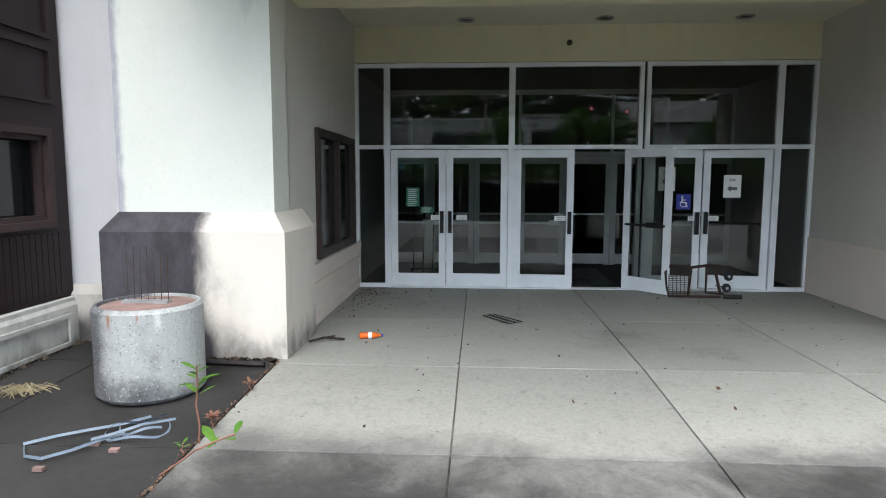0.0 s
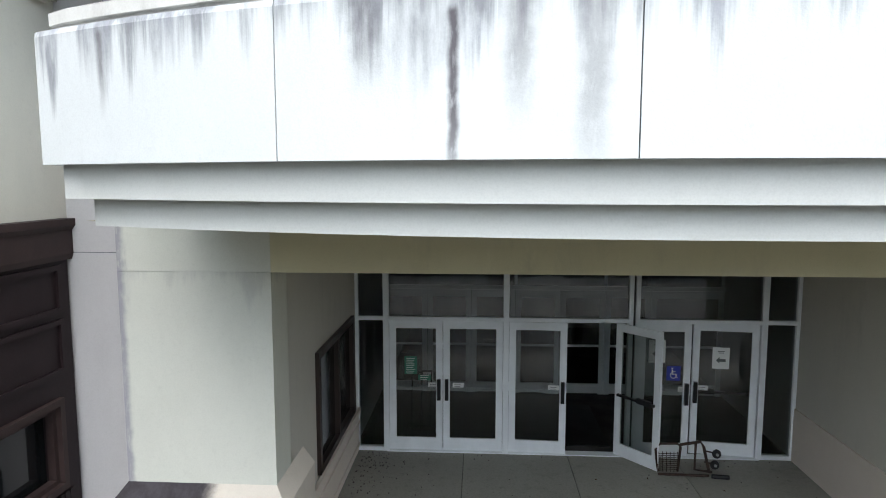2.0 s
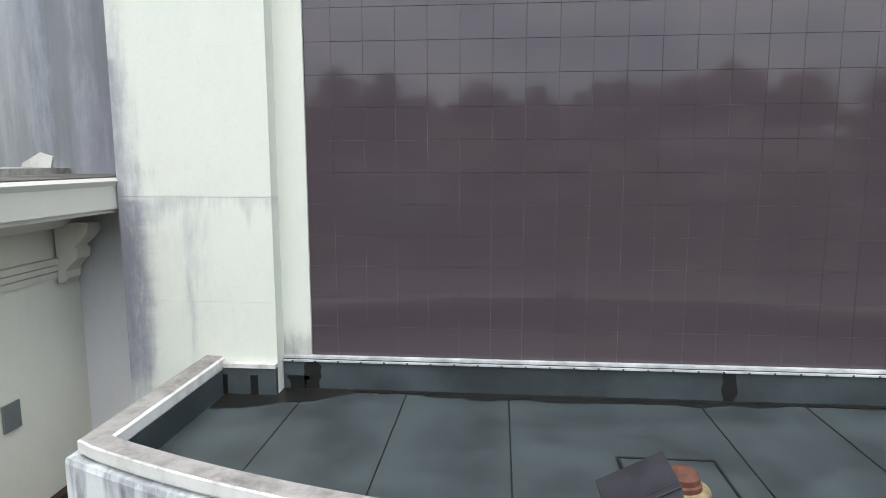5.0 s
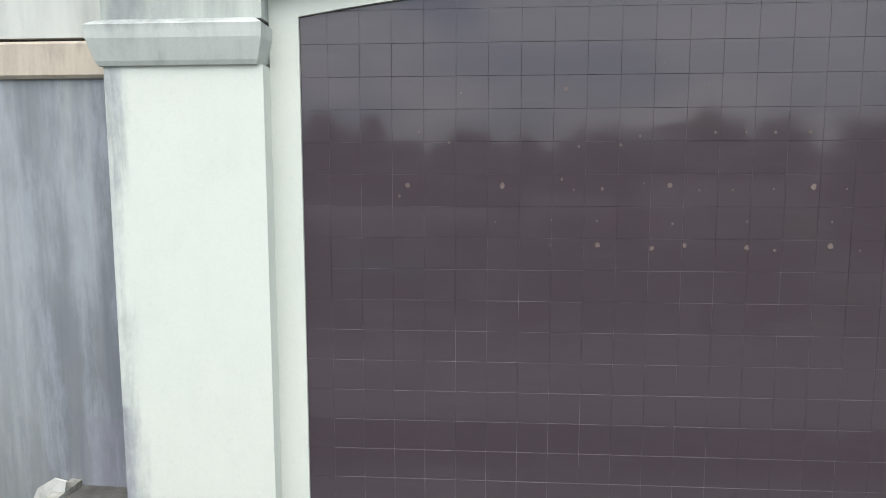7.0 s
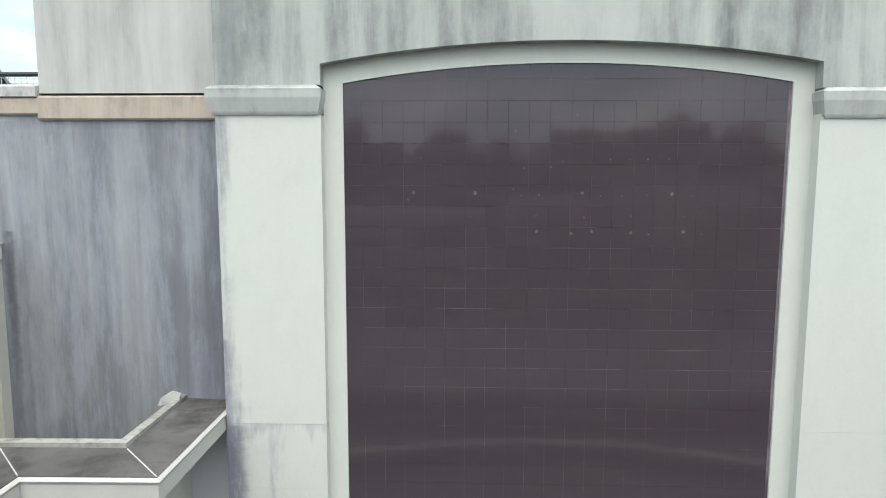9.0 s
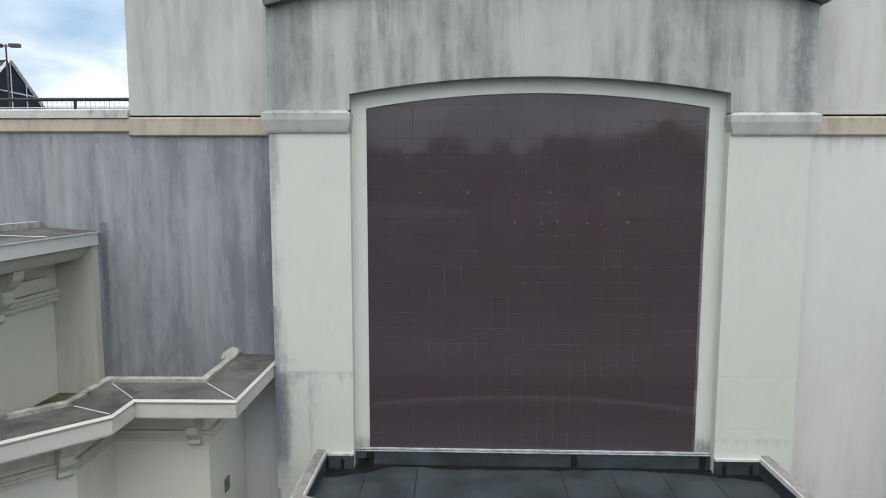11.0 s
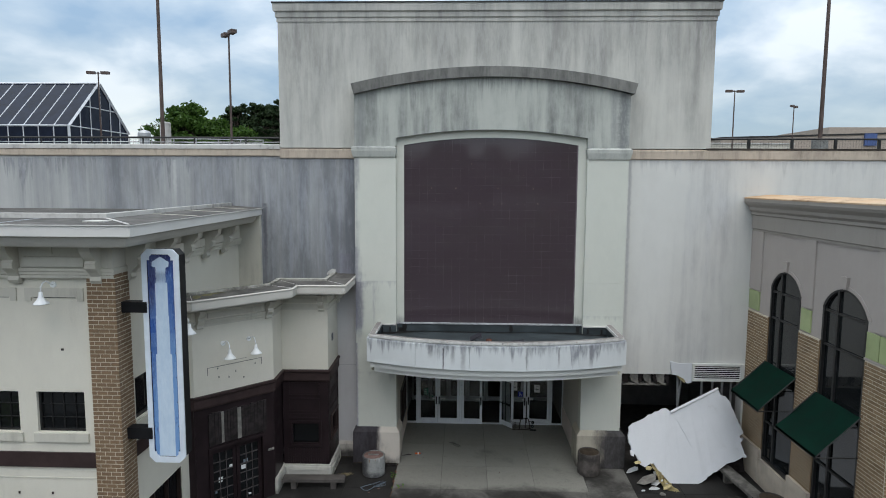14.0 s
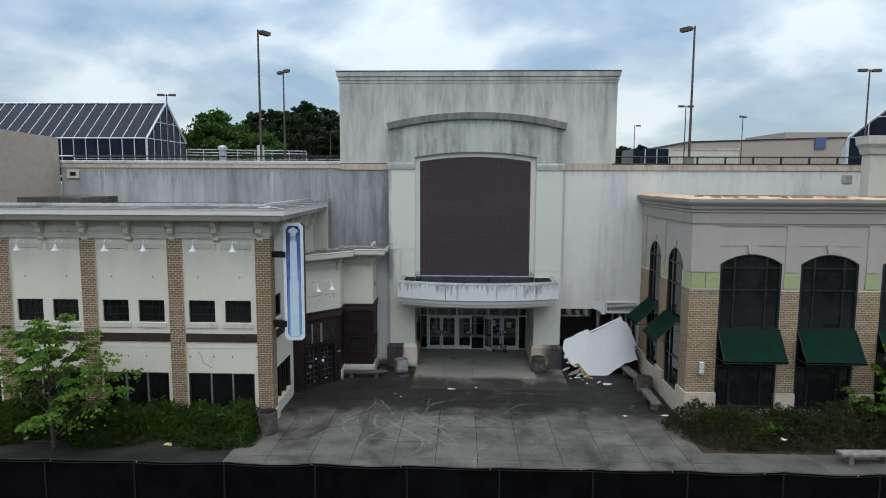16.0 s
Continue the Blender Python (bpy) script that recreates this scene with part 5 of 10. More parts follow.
def glass_door(hinge, width, turn, left_hinge=True, bar_dark=False, z1=2.14, depth=0.045, notice=None):
    """A narrow-stile aluminium door leaf. turn: degrees by which it stands open, counter-clockwise from above."""
    d = thing("glass_door", (hinge[0], hinge[1], 0), "white aluminium glazed entrance door", "door", "entrance doors", kind="structure")
    s = 1 if left_hinge else -1
    st, rl, bt = 0.105, 0.12, 0.20
    z0 = 0.022

    def bx(nm, a, b, y0, y1, c, e, m, par=None, lab=""):
        a, b = s * a, s * b
        bm = B((hinge[0] + min(a, b), hinge[1] + y0, c, hinge[0] + max(a, b), hinge[1] + y1, e))
        return part(nm, bm, m, par or d, lab, bevel=0.003)

    h = depth / 2
    for a, b in ((0.0, st), (width - st, width)):
        bx("stile", a, b, -h, h, z0, z1, M_ALU)
    bx("top_rail", st, width - st, -h, h, z1 - rl, z1, M_ALU)
    bx("bottom_rail", st, width - st, -h, h, z0, z0 + bt, M_ALU)
    bx("pane", st, width - st, -0.004, 0.004, z0 + bt, z1 - rl, M_GLASS)
    bx("push_bar", st - 0.03, width - st * 0.6, h + 0.02, h + 0.06, 1.00, 1.035, M_BLACK if bar_dark else M_ALU, lab="push bar")
    bx("bar_box", width - 0.36, width - 0.12, h + 0.015, h + 0.065, 0.985, 1.065, M_BLACK if bar_dark else M_ALU)
    hd = bx("pull_handle", width - 0.085, width - 0.03, -h - 0.05, -h, 0.86, 1.20, M_BLACK, lab="black pull handle")
    if notice:
        for kind, u, z, w_, hh in notice:
            m = {"white": M_WHITEP, "green": M_GREENP, "blue": M_BLUEP}[kind]
            nt_ = bx("notice", u, u + w_, -0.010, -0.005, z, z + hh, m, lab={"white": "white paper notice", "green": "dark green notice", "blue": "blue wheelchair access sign"}[kind])
            if kind == "white" and hh > 0.2:
                bm = bmesh.new()
                cx, cz = hinge[0] + s * (u + w_ / 2), z + hh * 0.40
                pts = [(-0.075, 0), (-0.02, 0.05), (-0.02, 0.022), (0.07, 0.022), (0.07, -0.022), (-0.02, -0.022), (-0.02, -0.05)]
                add_poly(bm, frame_of((cx, hinge[1] - 0.010), (1, 0)), [(q, cz + r) for q, r in pts], 0.0005, 0.002)
                add_box(bm, cx - 0.05, hinge[1] - 0.012, z + hh * 0.8, cx + 0.05, hinge[1] - 0.0105, z + hh * 0.83)
                add_box(bm, cx - 0.04, hinge[1] - 0.012, z + hh * 0.73, cx + 0.04, hinge[1] - 0.0105, z + hh * 0.76)
                part("arrow", bm, M_INK, nt_, "grey printed arrow")
            elif kind == "blue":
                bm = bmesh.new()
                cx, cz = hinge[0] + s * (u + w_ / 2), z + hh / 2
                fr = frame_of((cx, hinge[1] - 0.010), (1, 0))
                ang = [math.radians(a) for a in range(100, 400, 20)]
                for a0, a1 in zip(ang, ang[1:]):
                    add_poly(bm, fr, [(0.0 + 0.055 * math.cos(a0), cz - 0.03 + 0.055 * math.sin(a0)), (0.055 * math.cos(a1), cz - 0.03 + 0.055 * math.sin(a1)), (0.043 * math.cos(a1), cz - 0.03 + 0.043 * math.sin(a1)), (0.043 * math.cos(a0), cz - 0.03 + 0.043 * math.sin(a0))], 0.0005, 0.002)
                for x0, z0_, x1, z1_ in ((-0.03, -0.01, -0.012, 0.06), (-0.03, -0.02, 0.035, -0.006), (-0.012, 0.02, 0.03, 0.032), (0.03, -0.07, 0.045, -0.006), (0.03, -0.075, 0.065, -0.063), (-0.034, 0.065, -0.008, 0.088)):
                    add_box(bm, cx + x0, hinge[1] - 0.012, cz + z0_, cx + x1, hinge[1] - 0.0105, cz + z1_)
                part("symbol", bm, M_WHITEP, nt_, "white access symbol")
            else:
                bm = bmesh.new()
                cx = hinge[0] + s * (u + w_ / 2)
                for j in range(max(1, int(hh / 0.03))):
                    add_box(bm, cx - w_ * 0.36, hinge[1] - 0.0115, z + 0.012 + j * 0.03, cx + w_ * (0.2 + 0.16 * ((j * 7) % 3) / 2), hinge[1] - 0.0105, z + 0.02 + j * 0.03)
                part("print", bm, M_INK if kind == "white" else M_WHITEP, nt_)
    d.rotation_euler = (0, 0, radians(turn))
    return d


plate = ("white", 0.62, 1.06, 0.17, 0.075)
glass_door((-0.47, YG), 0.85, 0, True, notice=[("green", 0.24, 1.27, 0.20, 0.29), ("green", 0.46, 1.17, 0.20, 0.09), plate])
glass_door((1.335, YG), 0.945, 0, False, notice=[plate])
glass_door((1.435, YG), 0.90, -3, True, notice=[plate])
glass_door((3.12, YG + 0.02), 0.80, 131, False, bar_dark=True)
glass_door((3.45, YG), 0.80, 0, True, notice=[("white", 0.16, 1.52, 0.25, 0.36), ("blue", 0.44, 1.24, 0.21, 0.23), plate])
glass_door((5.275, YG), 0.97, -7, False, bar_dark=True, notice=[("white", 0.42, 1.42, 0.25, 0.34), ("white", 0.72, 1.06, 0.17, 0.075)])

# vestibule and dark hall behind
structure("vestibule_floor", B((-1.1, YG + 0.06, -0.1, 5.95, 18, 0.0)), M_INTFLOOR, "dark ribbed mat floor of the vestibule", "floor")
structure("vestibule_ceiling", B((-1.1, YG + 0.15, 3.45, 5.95, 18, 3.6)), M_INTERIOR, "dim ceiling of the vestibule", "ceiling")
structure("vestibule_wall_left", B((-1.25, YG + 0.1, 0, -1.05, 18, 3.5)), M_INTWHITE, "pale vestibule side wall", "wall")
structure("vestibule_wall_right", B((5.87, YG + 0.1, 0, 6.1, 18, 3.5)), M_INTWHITE, "pale vestibule side wall", "wall")
structure("hall_wall_back", B((-1.1, 17.8, 0, 5.95, 18, 3.5)), M_INTERIOR, "dark back wall of the hall", "wall")
YI = 11.9
ig = thing("inner_storefront", (2.4, YI, 0), "white aluminium inner row of glazed doors", "storefront", kind="structure")
x = -1.0
inner_x = [-1.0, -0.1, 0.8, 1.7, 2.6, 3.5, 4.4, 5.84]
for a, b in zip(inner_x, inner_x[1:]):
    for u0, u1, z0, z1 in ((a, a + 0.11, 0, 2.15), (b - 0.11, b - 0.01, 0, 2.15), (a + 0.11, b - 0.11, 0.02, 0.22), (a + 0.11, b - 0.11, 2.0, 2.15), (a + 0.11, b - 0.11, 0.99, 1.03)):
        part("door_frame", B((u0, YI - 0.025, z0, u1, YI + 0.025, z1)), M_ALU, ig)
    part("pane", B((a + 0.11, YI - 0.003, 0.22, b - 0.11, YI + 0.003, 2.0)), M_GLASS, ig)
part("transom_bar", B((-1.04, YI - 0.04, 2.16, 5.86, YI + 0.04, 2.24)), M_ALU, ig)
part("head", B((-1.04, YI - 0.04, 3.35, 5.86, YI + 0.04, 3.44)), M_ALU, ig)
for x in (-1.0, 1.7, 3.5, 5.8):
    part("mullion", B((x - 0.03, YI - 0.035, 2.24, x + 0.03, YI + 0.035, 3.35)), M_ALU, ig)
for a, b in ((-0.97, 1.67), (1.73, 3.47), (3.53, 5.77)):
    part("transom_pane", B((a, YI - 0.003, 2.24, b, YI + 0.003, 3.35)), M_GLASS, ig)
mat_ = thing("entrance_mat", (2.6, 10.2, 0.0), "worn black entrance mat on the vestibule floor", "mat")
part("mat_sheet", B((1.9, 9.3, 0.002, 3.1, 11.2, 0.014)), M_BLACK, mat_)

# wheeled rack behind the glass
rk = thing("hand_truck", (-0.05, 9.55, 0), "black tubular rack with small wheels behind the glass", "hand truck")
for x0 in (-0.18, -0.02, 0.14):
    part("upright", tube_bm([(x0, 9.5, 0.12), (x0 + 0.02, 9.55, 1.15)], 0.013, 6), M_BLACK, rk)
part("top_bar", tube_bm([(-0.2, 9.55, 1.15), (0.18, 9.55, 1.15)], 0.013, 6), M_BLACK, rk)
part("bottom_bar", tube_bm([(-0.24, 9.5, 0.22), (0.24, 9.5, 0.22)], 0.015, 6), M_BLACK, rk)
for x0 in (-0.2, 0.2):
    part("leg", tube_bm([(x0, 9.5, 0.22), (x0 * 1.3, 9.45, 0.06)], 0.015, 6), M_BLACK, rk)
    bm = lathe_bm([(0.02, -0.02), (0.055, -0.02), (0.06, 0), (0.055, 0.02), (0.02, 0.02)], (0, 0, 0), 16)
    bmesh.ops.transform(bm, matrix=Matrix.Translation((x0 * 1.3, 9.45, 0.061)) @ Matrix.Rotation(radians(90), 4, "Y"), verts=bm.verts)
    part("wheel", bm, M_BLACK, rk)

# overturned wire cart in front of the doors
ct = thing("shopping_cart", (4.05, 8.45, 0.0), "small rusty wire cart lying overturned on its side", "cart")
CY = 8.42
part("base_rail", tube_bm([(3.62, CY - 0.10, 0.025), (4.35, CY - 0.12, 0.025)], 0.019, 6), M_RUST, ct)
part("side_frame", tube_bm([(3.64, CY, 0.02), (3.60, CY, 0.36), (3.66, CY, 0.45), (3.92, CY + 0.02, 0.45), (3.97, CY + 0.02, 0.40), (3.94, CY + 0.02, 0.02)], 0.019, 6), M_RUST, ct)
part("side_frame", tube_bm([(3.97, CY + 0.05, 0.42), (4.28, CY + 0.08, 0.46), (4.33, CY + 0.08, 0.38), (4.38, CY - 0.02, 0.06)], 0.022, 6), M_RUST, ct)
part("side_frame", tube_bm([(4.20, CY + 0.05, 0.44), (4.18, CY + 0.0, 0.06), (4.42, CY - 0.05, 0.05)], 0.019, 6), M_RUST, ct)
bm = bmesh.new()
for k in range(9):
    z = 0.04 + k * 0.032
    tube_bm([(3.64, CY - 0.01, z), (3.95, CY + 0.01, z + 0.01)], 0.005, 4, bm)
for k in range(6):
    x0 = 3.66 + k * 0.055
    tube_bm([(x0, CY - 0.005, 0.02), (x0 - 0.012, CY - 0.005, 0.33)], 0.005, 4, bm)
part("wire_basket", bm, M_RUST, ct, "rusty wire mesh")["kind"] = "stuff"
for x0, z in ((4.50, 0.30), (4.48, 0.13)):
    bm = lathe_bm([(0.012, -0.022), (0.030, -0.018), (0.034, -0.014), (0.06, -0.016), (0.068, 0), (0.06, 0.016), (0.034, 0.014), (0.03, 0.018), (0.012, 0.022)], (0, 0, 0), 18)
    bmesh.ops.transform(bm, matrix=Matrix.Translation((x0, CY + 0.02, z)) @ Matrix.Rotation(radians(75), 4, "X") @ Matrix.Rotation(radians(20), 4, "Z"), verts=bm.verts)
    wh = part("wheel", bm, M_BLACK, ct, "black rubber caster")
    part("hub", tube_bm([(x0, CY - 0.02, z), (x0, CY + 0.06, z)], 0.02, 8), M_STEEL, wh)
    part("fork", tube_bm([(4.34, CY + 0.05, z + 0.03), (x0, CY + 0.05, z)], 0.012, 6), M_RUST, ct)
part("foot", tube_bm([(4.38, CY - 0.14, 0.03), (4.62, CY - 0.18, 0.035)], 0.033, 8), M_BLACK, ct, "black rubber grip")

# things on the porch floor
bt = thing("plastic_bottle", (-0.25, 5.72, 0.045), "orange soda bottle lying on the concrete", "bottle")
M_ORANGE = simple("orange_drink", (0.65, 0.12, 0.015), 0.25, vary=0.1)
bm = lathe_bm([(0.016, 0.0), (0.033, 0.008), (0.035, 0.06), (0.031, 0.075), (0.035, 0.095), (0.035, 0.15), (0.022, 0.19), (0.012, 0.215), (0.012, 0.23)], (0, 0, 0), 16)
ry = Matrix.Translation((-0.36, 5.70, 0.036)) @ Matrix.Rotation(radians(8), 4, "Z") @ Matrix.Rotation(radians(90), 4, "Y")
bmesh.ops.transform(bm, matrix=ry, verts=bm.verts)
bd = part("bottle_body", bm, M_ORANGE, bt, smooth=True)
bm = lathe_bm([(0.0352, 0.096), (0.0358, 0.10), (0.0358, 0.13), (0.0352, 0.134)], (0, 0, 0), 16)
bmesh.ops.transform(bm, matrix=ry, verts=bm.verts)
part("paper_label", bm, M_WHITEP, bt, "torn white label")
bm = lathe_bm([(0.0135, 0.23), (0.0145, 0.234), (0.0145, 0.25), (0.013, 0.252)], (0, 0, 0), 12)
bmesh.ops.transform(bm, matrix=ry, verts=bm.verts)
part("cap", bm, M_BLUEP, bt, "blue screw cap")
wr = thing("wire_rack", (1.12, 6.65, 0.01), "small rusty wire rack lying on the concrete", "wire rack")
bm = bmesh.new()
for k in range(9):
    f_ = k / 8
    tube_bm([(0.95 + 0.30 * f_, 6.85 - 0.42 * f_, 0.02), (1.08 + 0.33 * f_, 6.88 - 0.40 * f_, 0.035)], 0.004, 4, bm)
for f_ in (0, 0.5, 1):
    tube_bm([(0.95 + 0.13 * f_, 6.85 + 0.03 * f_, 0.02 + 0.015 * f_), (1.25 + 0.16 * f_, 6.43 + 0.05 * f_, 0.02 + 0.015 * f_)], 0.006, 4, bm)
part("wires", bm, M_BLACK, wr)
rg = random.Random(3)
db = []
for k in range(210):
    x, y = rg.uniform(-0.9, 5.6), 3.1 + 5.8 * rg.random() ** 0.6
    if rg.random() < 0.68:
        x, y = -0.9 + abs(rg.gauss(0, 0.35)), 8.85 - abs(rg.gauss(0, 0.8))
    elif rg.random() < 0.4:
        x, y = rg.uniform(-0.9, 5.7), 8.88 - abs(rg.gauss(0, 0.12))
    s = rg.uniform(0.005, 0.018)
    db.append((x, y, 0.0, x + s, y + s * rg.uniform(0.5, 2), rg.uniform(0.004, 0.012)))
tagged(many_boxes("porch_litter", db, M_BROWN2), "scattered dry leaf crumbs and grit on the porch floor", "litter", kind="stuff")
tw = thing("dead_twig", (-0.72, 5.55, 0.0), "dry dark twig by the wall base", "twig")
bm = tube_bm([(-0.85, 5.5, 0.02), (-0.7, 5.55, 0.05), (-0.5, 5.62, 0.02)], 0.012, 5)
tube_bm([(-0.7, 5.55, 0.05), (-0.62, 5.7, 0.03)], 0.008, 5, bm)
part("stem", bm, M_PLANK, tw)

# ---- left building ----
LY, LX = -3.13, -6.95          # faces of the stucco, set behind the brick
FL = frame_of((0, LY), (1, 0))
FLS = frame_of((LX, 0), (0, 1))
lb = thing("shop_building_left", (-13, 0, 0), "two-storey cream stucco shop building with brick piers", "building", kind="structure")
BAY = 3.98
wins, shops = [], []
for k in range(4):
    o = -BAY * k
    wins += [(-10.66 + o, -9.45 + o, 4.36, 5.38), (-9.0 + o, -7.80 + o, 4.36, 5.38)]
    shops += [(-10.80 + o, -7.73 + o, 0.15, 2.0)]
part("front_wall", wall_bm(FL, -24, LX, -0.3, 9.3, -0.3, 0.0, wins + shops), M_LSTUC, lb)
side_open = [(-2.35, -1.35, 4.40, 5.5), (-0.78, 0.22, 4.46, 5.5), (-2.35, 0.05, 0.42, 2.05)]
part("side_wall", wall_bm(FLS, -3.43 + 0.6, 5.45, -0.3, 9.3, -0.3, 0.0, side_open), M_LSTUC, lb)
part("roof_deck", B((-24, -3.2, 9.35, LX + 0.1, 5.5, 9.5)), M_ROOFMETAL, lb)
for k, (a, b, c, d) in enumerate(wins):
    w = thing("window_%d" % (k + 1), ((a + b) / 2, LY, c), "dark unlit multi-pane window with stucco sill", "window", kind="structure")
    part("pane", B((a, LY + 0.14, c, b, LY + 0.15, d)), M_PANE, w)
    for u0, u1, z0, z1 in ((a, a + 0.05, c, d), (b - 0.05, b, c, d), (a + 0.05, b - 0.05, c, c + 0.05), (a + 0.05, b - 0.05, d - 0.05, d)):
        part("window_frame", B((u0, LY + 0.08, z0, u1, LY + 0.13, z1)), M_DARKFR, w)
    for j in (1, 2, 3):
        x = a + (b - a) * j / 4
        part("muntin", B((x - 0.01, LY + 0.11, c + 0.05, x + 0.01, LY + 0.135, d - 0.05)), M_DARKFR, w)
    for j in (1, 2):
        z = c + (d - c) * j / 3
        part("muntin", B((a + 0.05, LY + 0.108, z - 0.01, b - 0.05, LY + 0.132, z + 0.01)), M_DARKFR, w)
    part("window_sill", B((a - 0.08, LY - 0.06, 4.12, b + 0.08, LY + 0.0, 4.34)), M_LTRIM, w, "raised stucco sill panel", bevel=0.01)
for k, (a, b, c, d) in enumerate(shops):
    w = thing("shop_window_%d" % (k + 1), ((a + b) / 2, LY, c), "dark empty three-pane shop window", "window", kind="structure")
    part("pane", B((a, LY + 0.16, c, b, LY + 0.17, d)), M_PANE, w)
    for j in range(4):
        x = a + (b - a - 0.06) * j / 3
        part("window_frame", B((x, LY + 0.06, c, x + 0.06, LY + 0.15, d)), M_STEEL if j in (1, 2) else M_BROWNFR, w)
    for z in (c, d - 0.07):
        for j in range(3):
            x0, x1 = a + 0.06 + (b - a - 0.06) * j / 3, a + (b - a - 0.06) * (j + 1) / 3
            part("window_frame", B((x0, LY + 0.06, z, x1, LY + 0.15, z + 0.07)), M_BROWNFR, w)
for ya, yb, za in ((-2.35, -1.35, 4.40), (-0.78, 0.22, 4.46)):
    w = thing("side_window", (LX, (ya + yb) / 2, za), "dark unlit window in the side wall", "window", kind="structure")
    part("pane", B((LX - 0.16, ya, za, LX - 0.15, yb, 5.5)), M_PANE, w)
    for y0, y1, z0, z1 in ((ya, ya + 0.06, za, 5.5), (yb - 0.06, yb, za, 5.5), (ya + 0.06, yb - 0.06, za, za + 0.06), (ya + 0.06, yb - 0.06, 5.44, 5.5)):
        part("window_frame", B((LX - 0.14, y0, z0, LX - 0.06, y1, z1)), M_DARKFR, w)
    part("window_sill", B((LX, ya - 0.08, za - 0.26, LX + 0.06, yb + 0.08, za - 0.03)), M_LTRIM, w, "raised stucco sill panel", bevel=0.01)
w = thing("side_shop_window", (LX, -1.1, 0.5), "dark three-pane shop window in the side wall", "window", kind="structure")
part("pane", B((LX - 0.16, -2.35, 0.42, LX - 0.15, 0.05, 2.05)), M_PANE, w)
for j in range(4):
    y = -2.35 + 2.34 * j / 3
    part("window_frame", B((LX - 0.14, y, 0.42, LX - 0.03, y + 0.06, 2.05)), M_BROWNFR, w)
part("window_sill", B((LX - 0.0, -2.5, -0.15, LX + 0.07, 0.1, 0.38)), M_LTRIM, w, "pale stucco plinth", bevel=0.01)
# brown bands, grooves, sign plates
PIERS = [(-7.52, -6.83), (-11.51, -10.84), (-15.49, -14.82), (-19.47, -18.80)]
for k in range(4):
    a, b = PIERS[k][0] - BAY + (PIERS[0][1] - PIERS[0][0]) + 0.0, PIERS[k][0]
    part("brown_band", B((a, LY - 0.05, 3.47, b, LY, 3.85)), M_BROWN2, lb, "dark brown painted band", bevel=0.01)
    part("groove_strip", B((a, LY - 0.012, 3.16, b, LY, 3.19)), M_LTRIM, lb)
    for x in (a + 0.05, a + 1.70):
        bm = bmesh.new()
        add_poly(bm, FL, [(x, 7.64), (x + 0.15, 7.64), (x + 0.15, 7.735), (x + 1.29, 7.735), (x + 1.29, 7.64), (x + 1.44, 7.64), (x + 1.44, 7.955), (x, 7.955)], 0.0, 0.035)
        part("sign_frame", bm, M_LTRIM, lb)
        # thin dark strip directly below the raised bar
        part("sign_dark_strip", B((x + 0.20, LY - 0.010, 7.715, x + 1.24, LY, 7.733)), M_DARKFR, lb)
part("brown_band", B((LX, -2.75, 3.47, LX + 0.05, 0.3, 3.85)), M_BROWN2, lb, "dark brown painted band")
# small dark fixings left in the stucco
bm = bmesh.new()
for k in range(4):
    for x in (-10.2, -8.3):
        add_box(bm, x - BAY * k, LY - 0.02, 6.42, x - BAY * k + 0.06, LY, 6.47)
    for x in (-9.6, -8.75, -10.7, -7.6):
        add_box(bm, x - BAY * k, LY - 0.02, 2.75, x - BAY * k + 0.04, LY, 2.81)
part("wall_fixing", bm, M_BROWNFR, lb, "rusty fixings left in the wall")
part("paint_run", tube_bm([(-10.3, LY - 0.006, 3.0), (-10.15, LY - 0.006, 2.8), (-10.1, LY - 0.006, 2.5), (-9.7, LY - 0.006, 2.25)], 0.012, 4), M_INK, lb)
# brick piers
PIER_BOXES = []
for a, b in PIERS:
    part("pier_core", B((a + 0.005, -3.24, -0.3, b - 0.005, LY + 0.001, 8.42)), M_MORTAR, lb)
part("pier_core", B((LX - 0.001, LY + 0.002, -0.3, -6.835, -2.62, 8.42)), M_MORTAR, lb)
part("pier_foot", B((-7.6, -3.33, -0.3, -6.75, -2.55, 0.32)), M_STONE, lb, "grey stone foot of the corner pier", bevel=0.02)


def corbel_bm(fr, u, n0, z0, z1, w_=0.26, reach=0.55):
    """A scrolled bracket: an S-shaped side pulled across its width."""
    h = z1 - z0
    prof = [(0.0, z0), (0.10, z0 + 0.02), (0.16, z0 + 0.10 * h), (0.13, z0 + 0.2 * h), (0.20, z0 + 0.30 * h), (0.33, z0 + 0.42 * h), (0.35, z0 + 0.55 * h), (0.30, z0 + 0.62 * h), (0.42, z0 + 0.72 * h), (0.52, z0 + 0.86 * h), (0.55, z1), (0.0, z1)]
    o, uu, n = fr
    bm = bmesh.new()
    rings = []
    for s in (-w_ / 2, w_ / 2):
        rings.append([bm.verts.new(o + uu * (u + s) + n * (n0 + p * reach / 0.55) + Vector((0, 0, z))) for p, z in prof])
    bm.faces.new(rings[0])
    bm.faces.new(list(reversed(rings[1])))
    k = len(prof)
    for i in range(k):
        bm.faces.new([rings[0][i], rings[1][i], rings[1][(i + 1) % k], rings[0][(i + 1) % k]])
    return bm


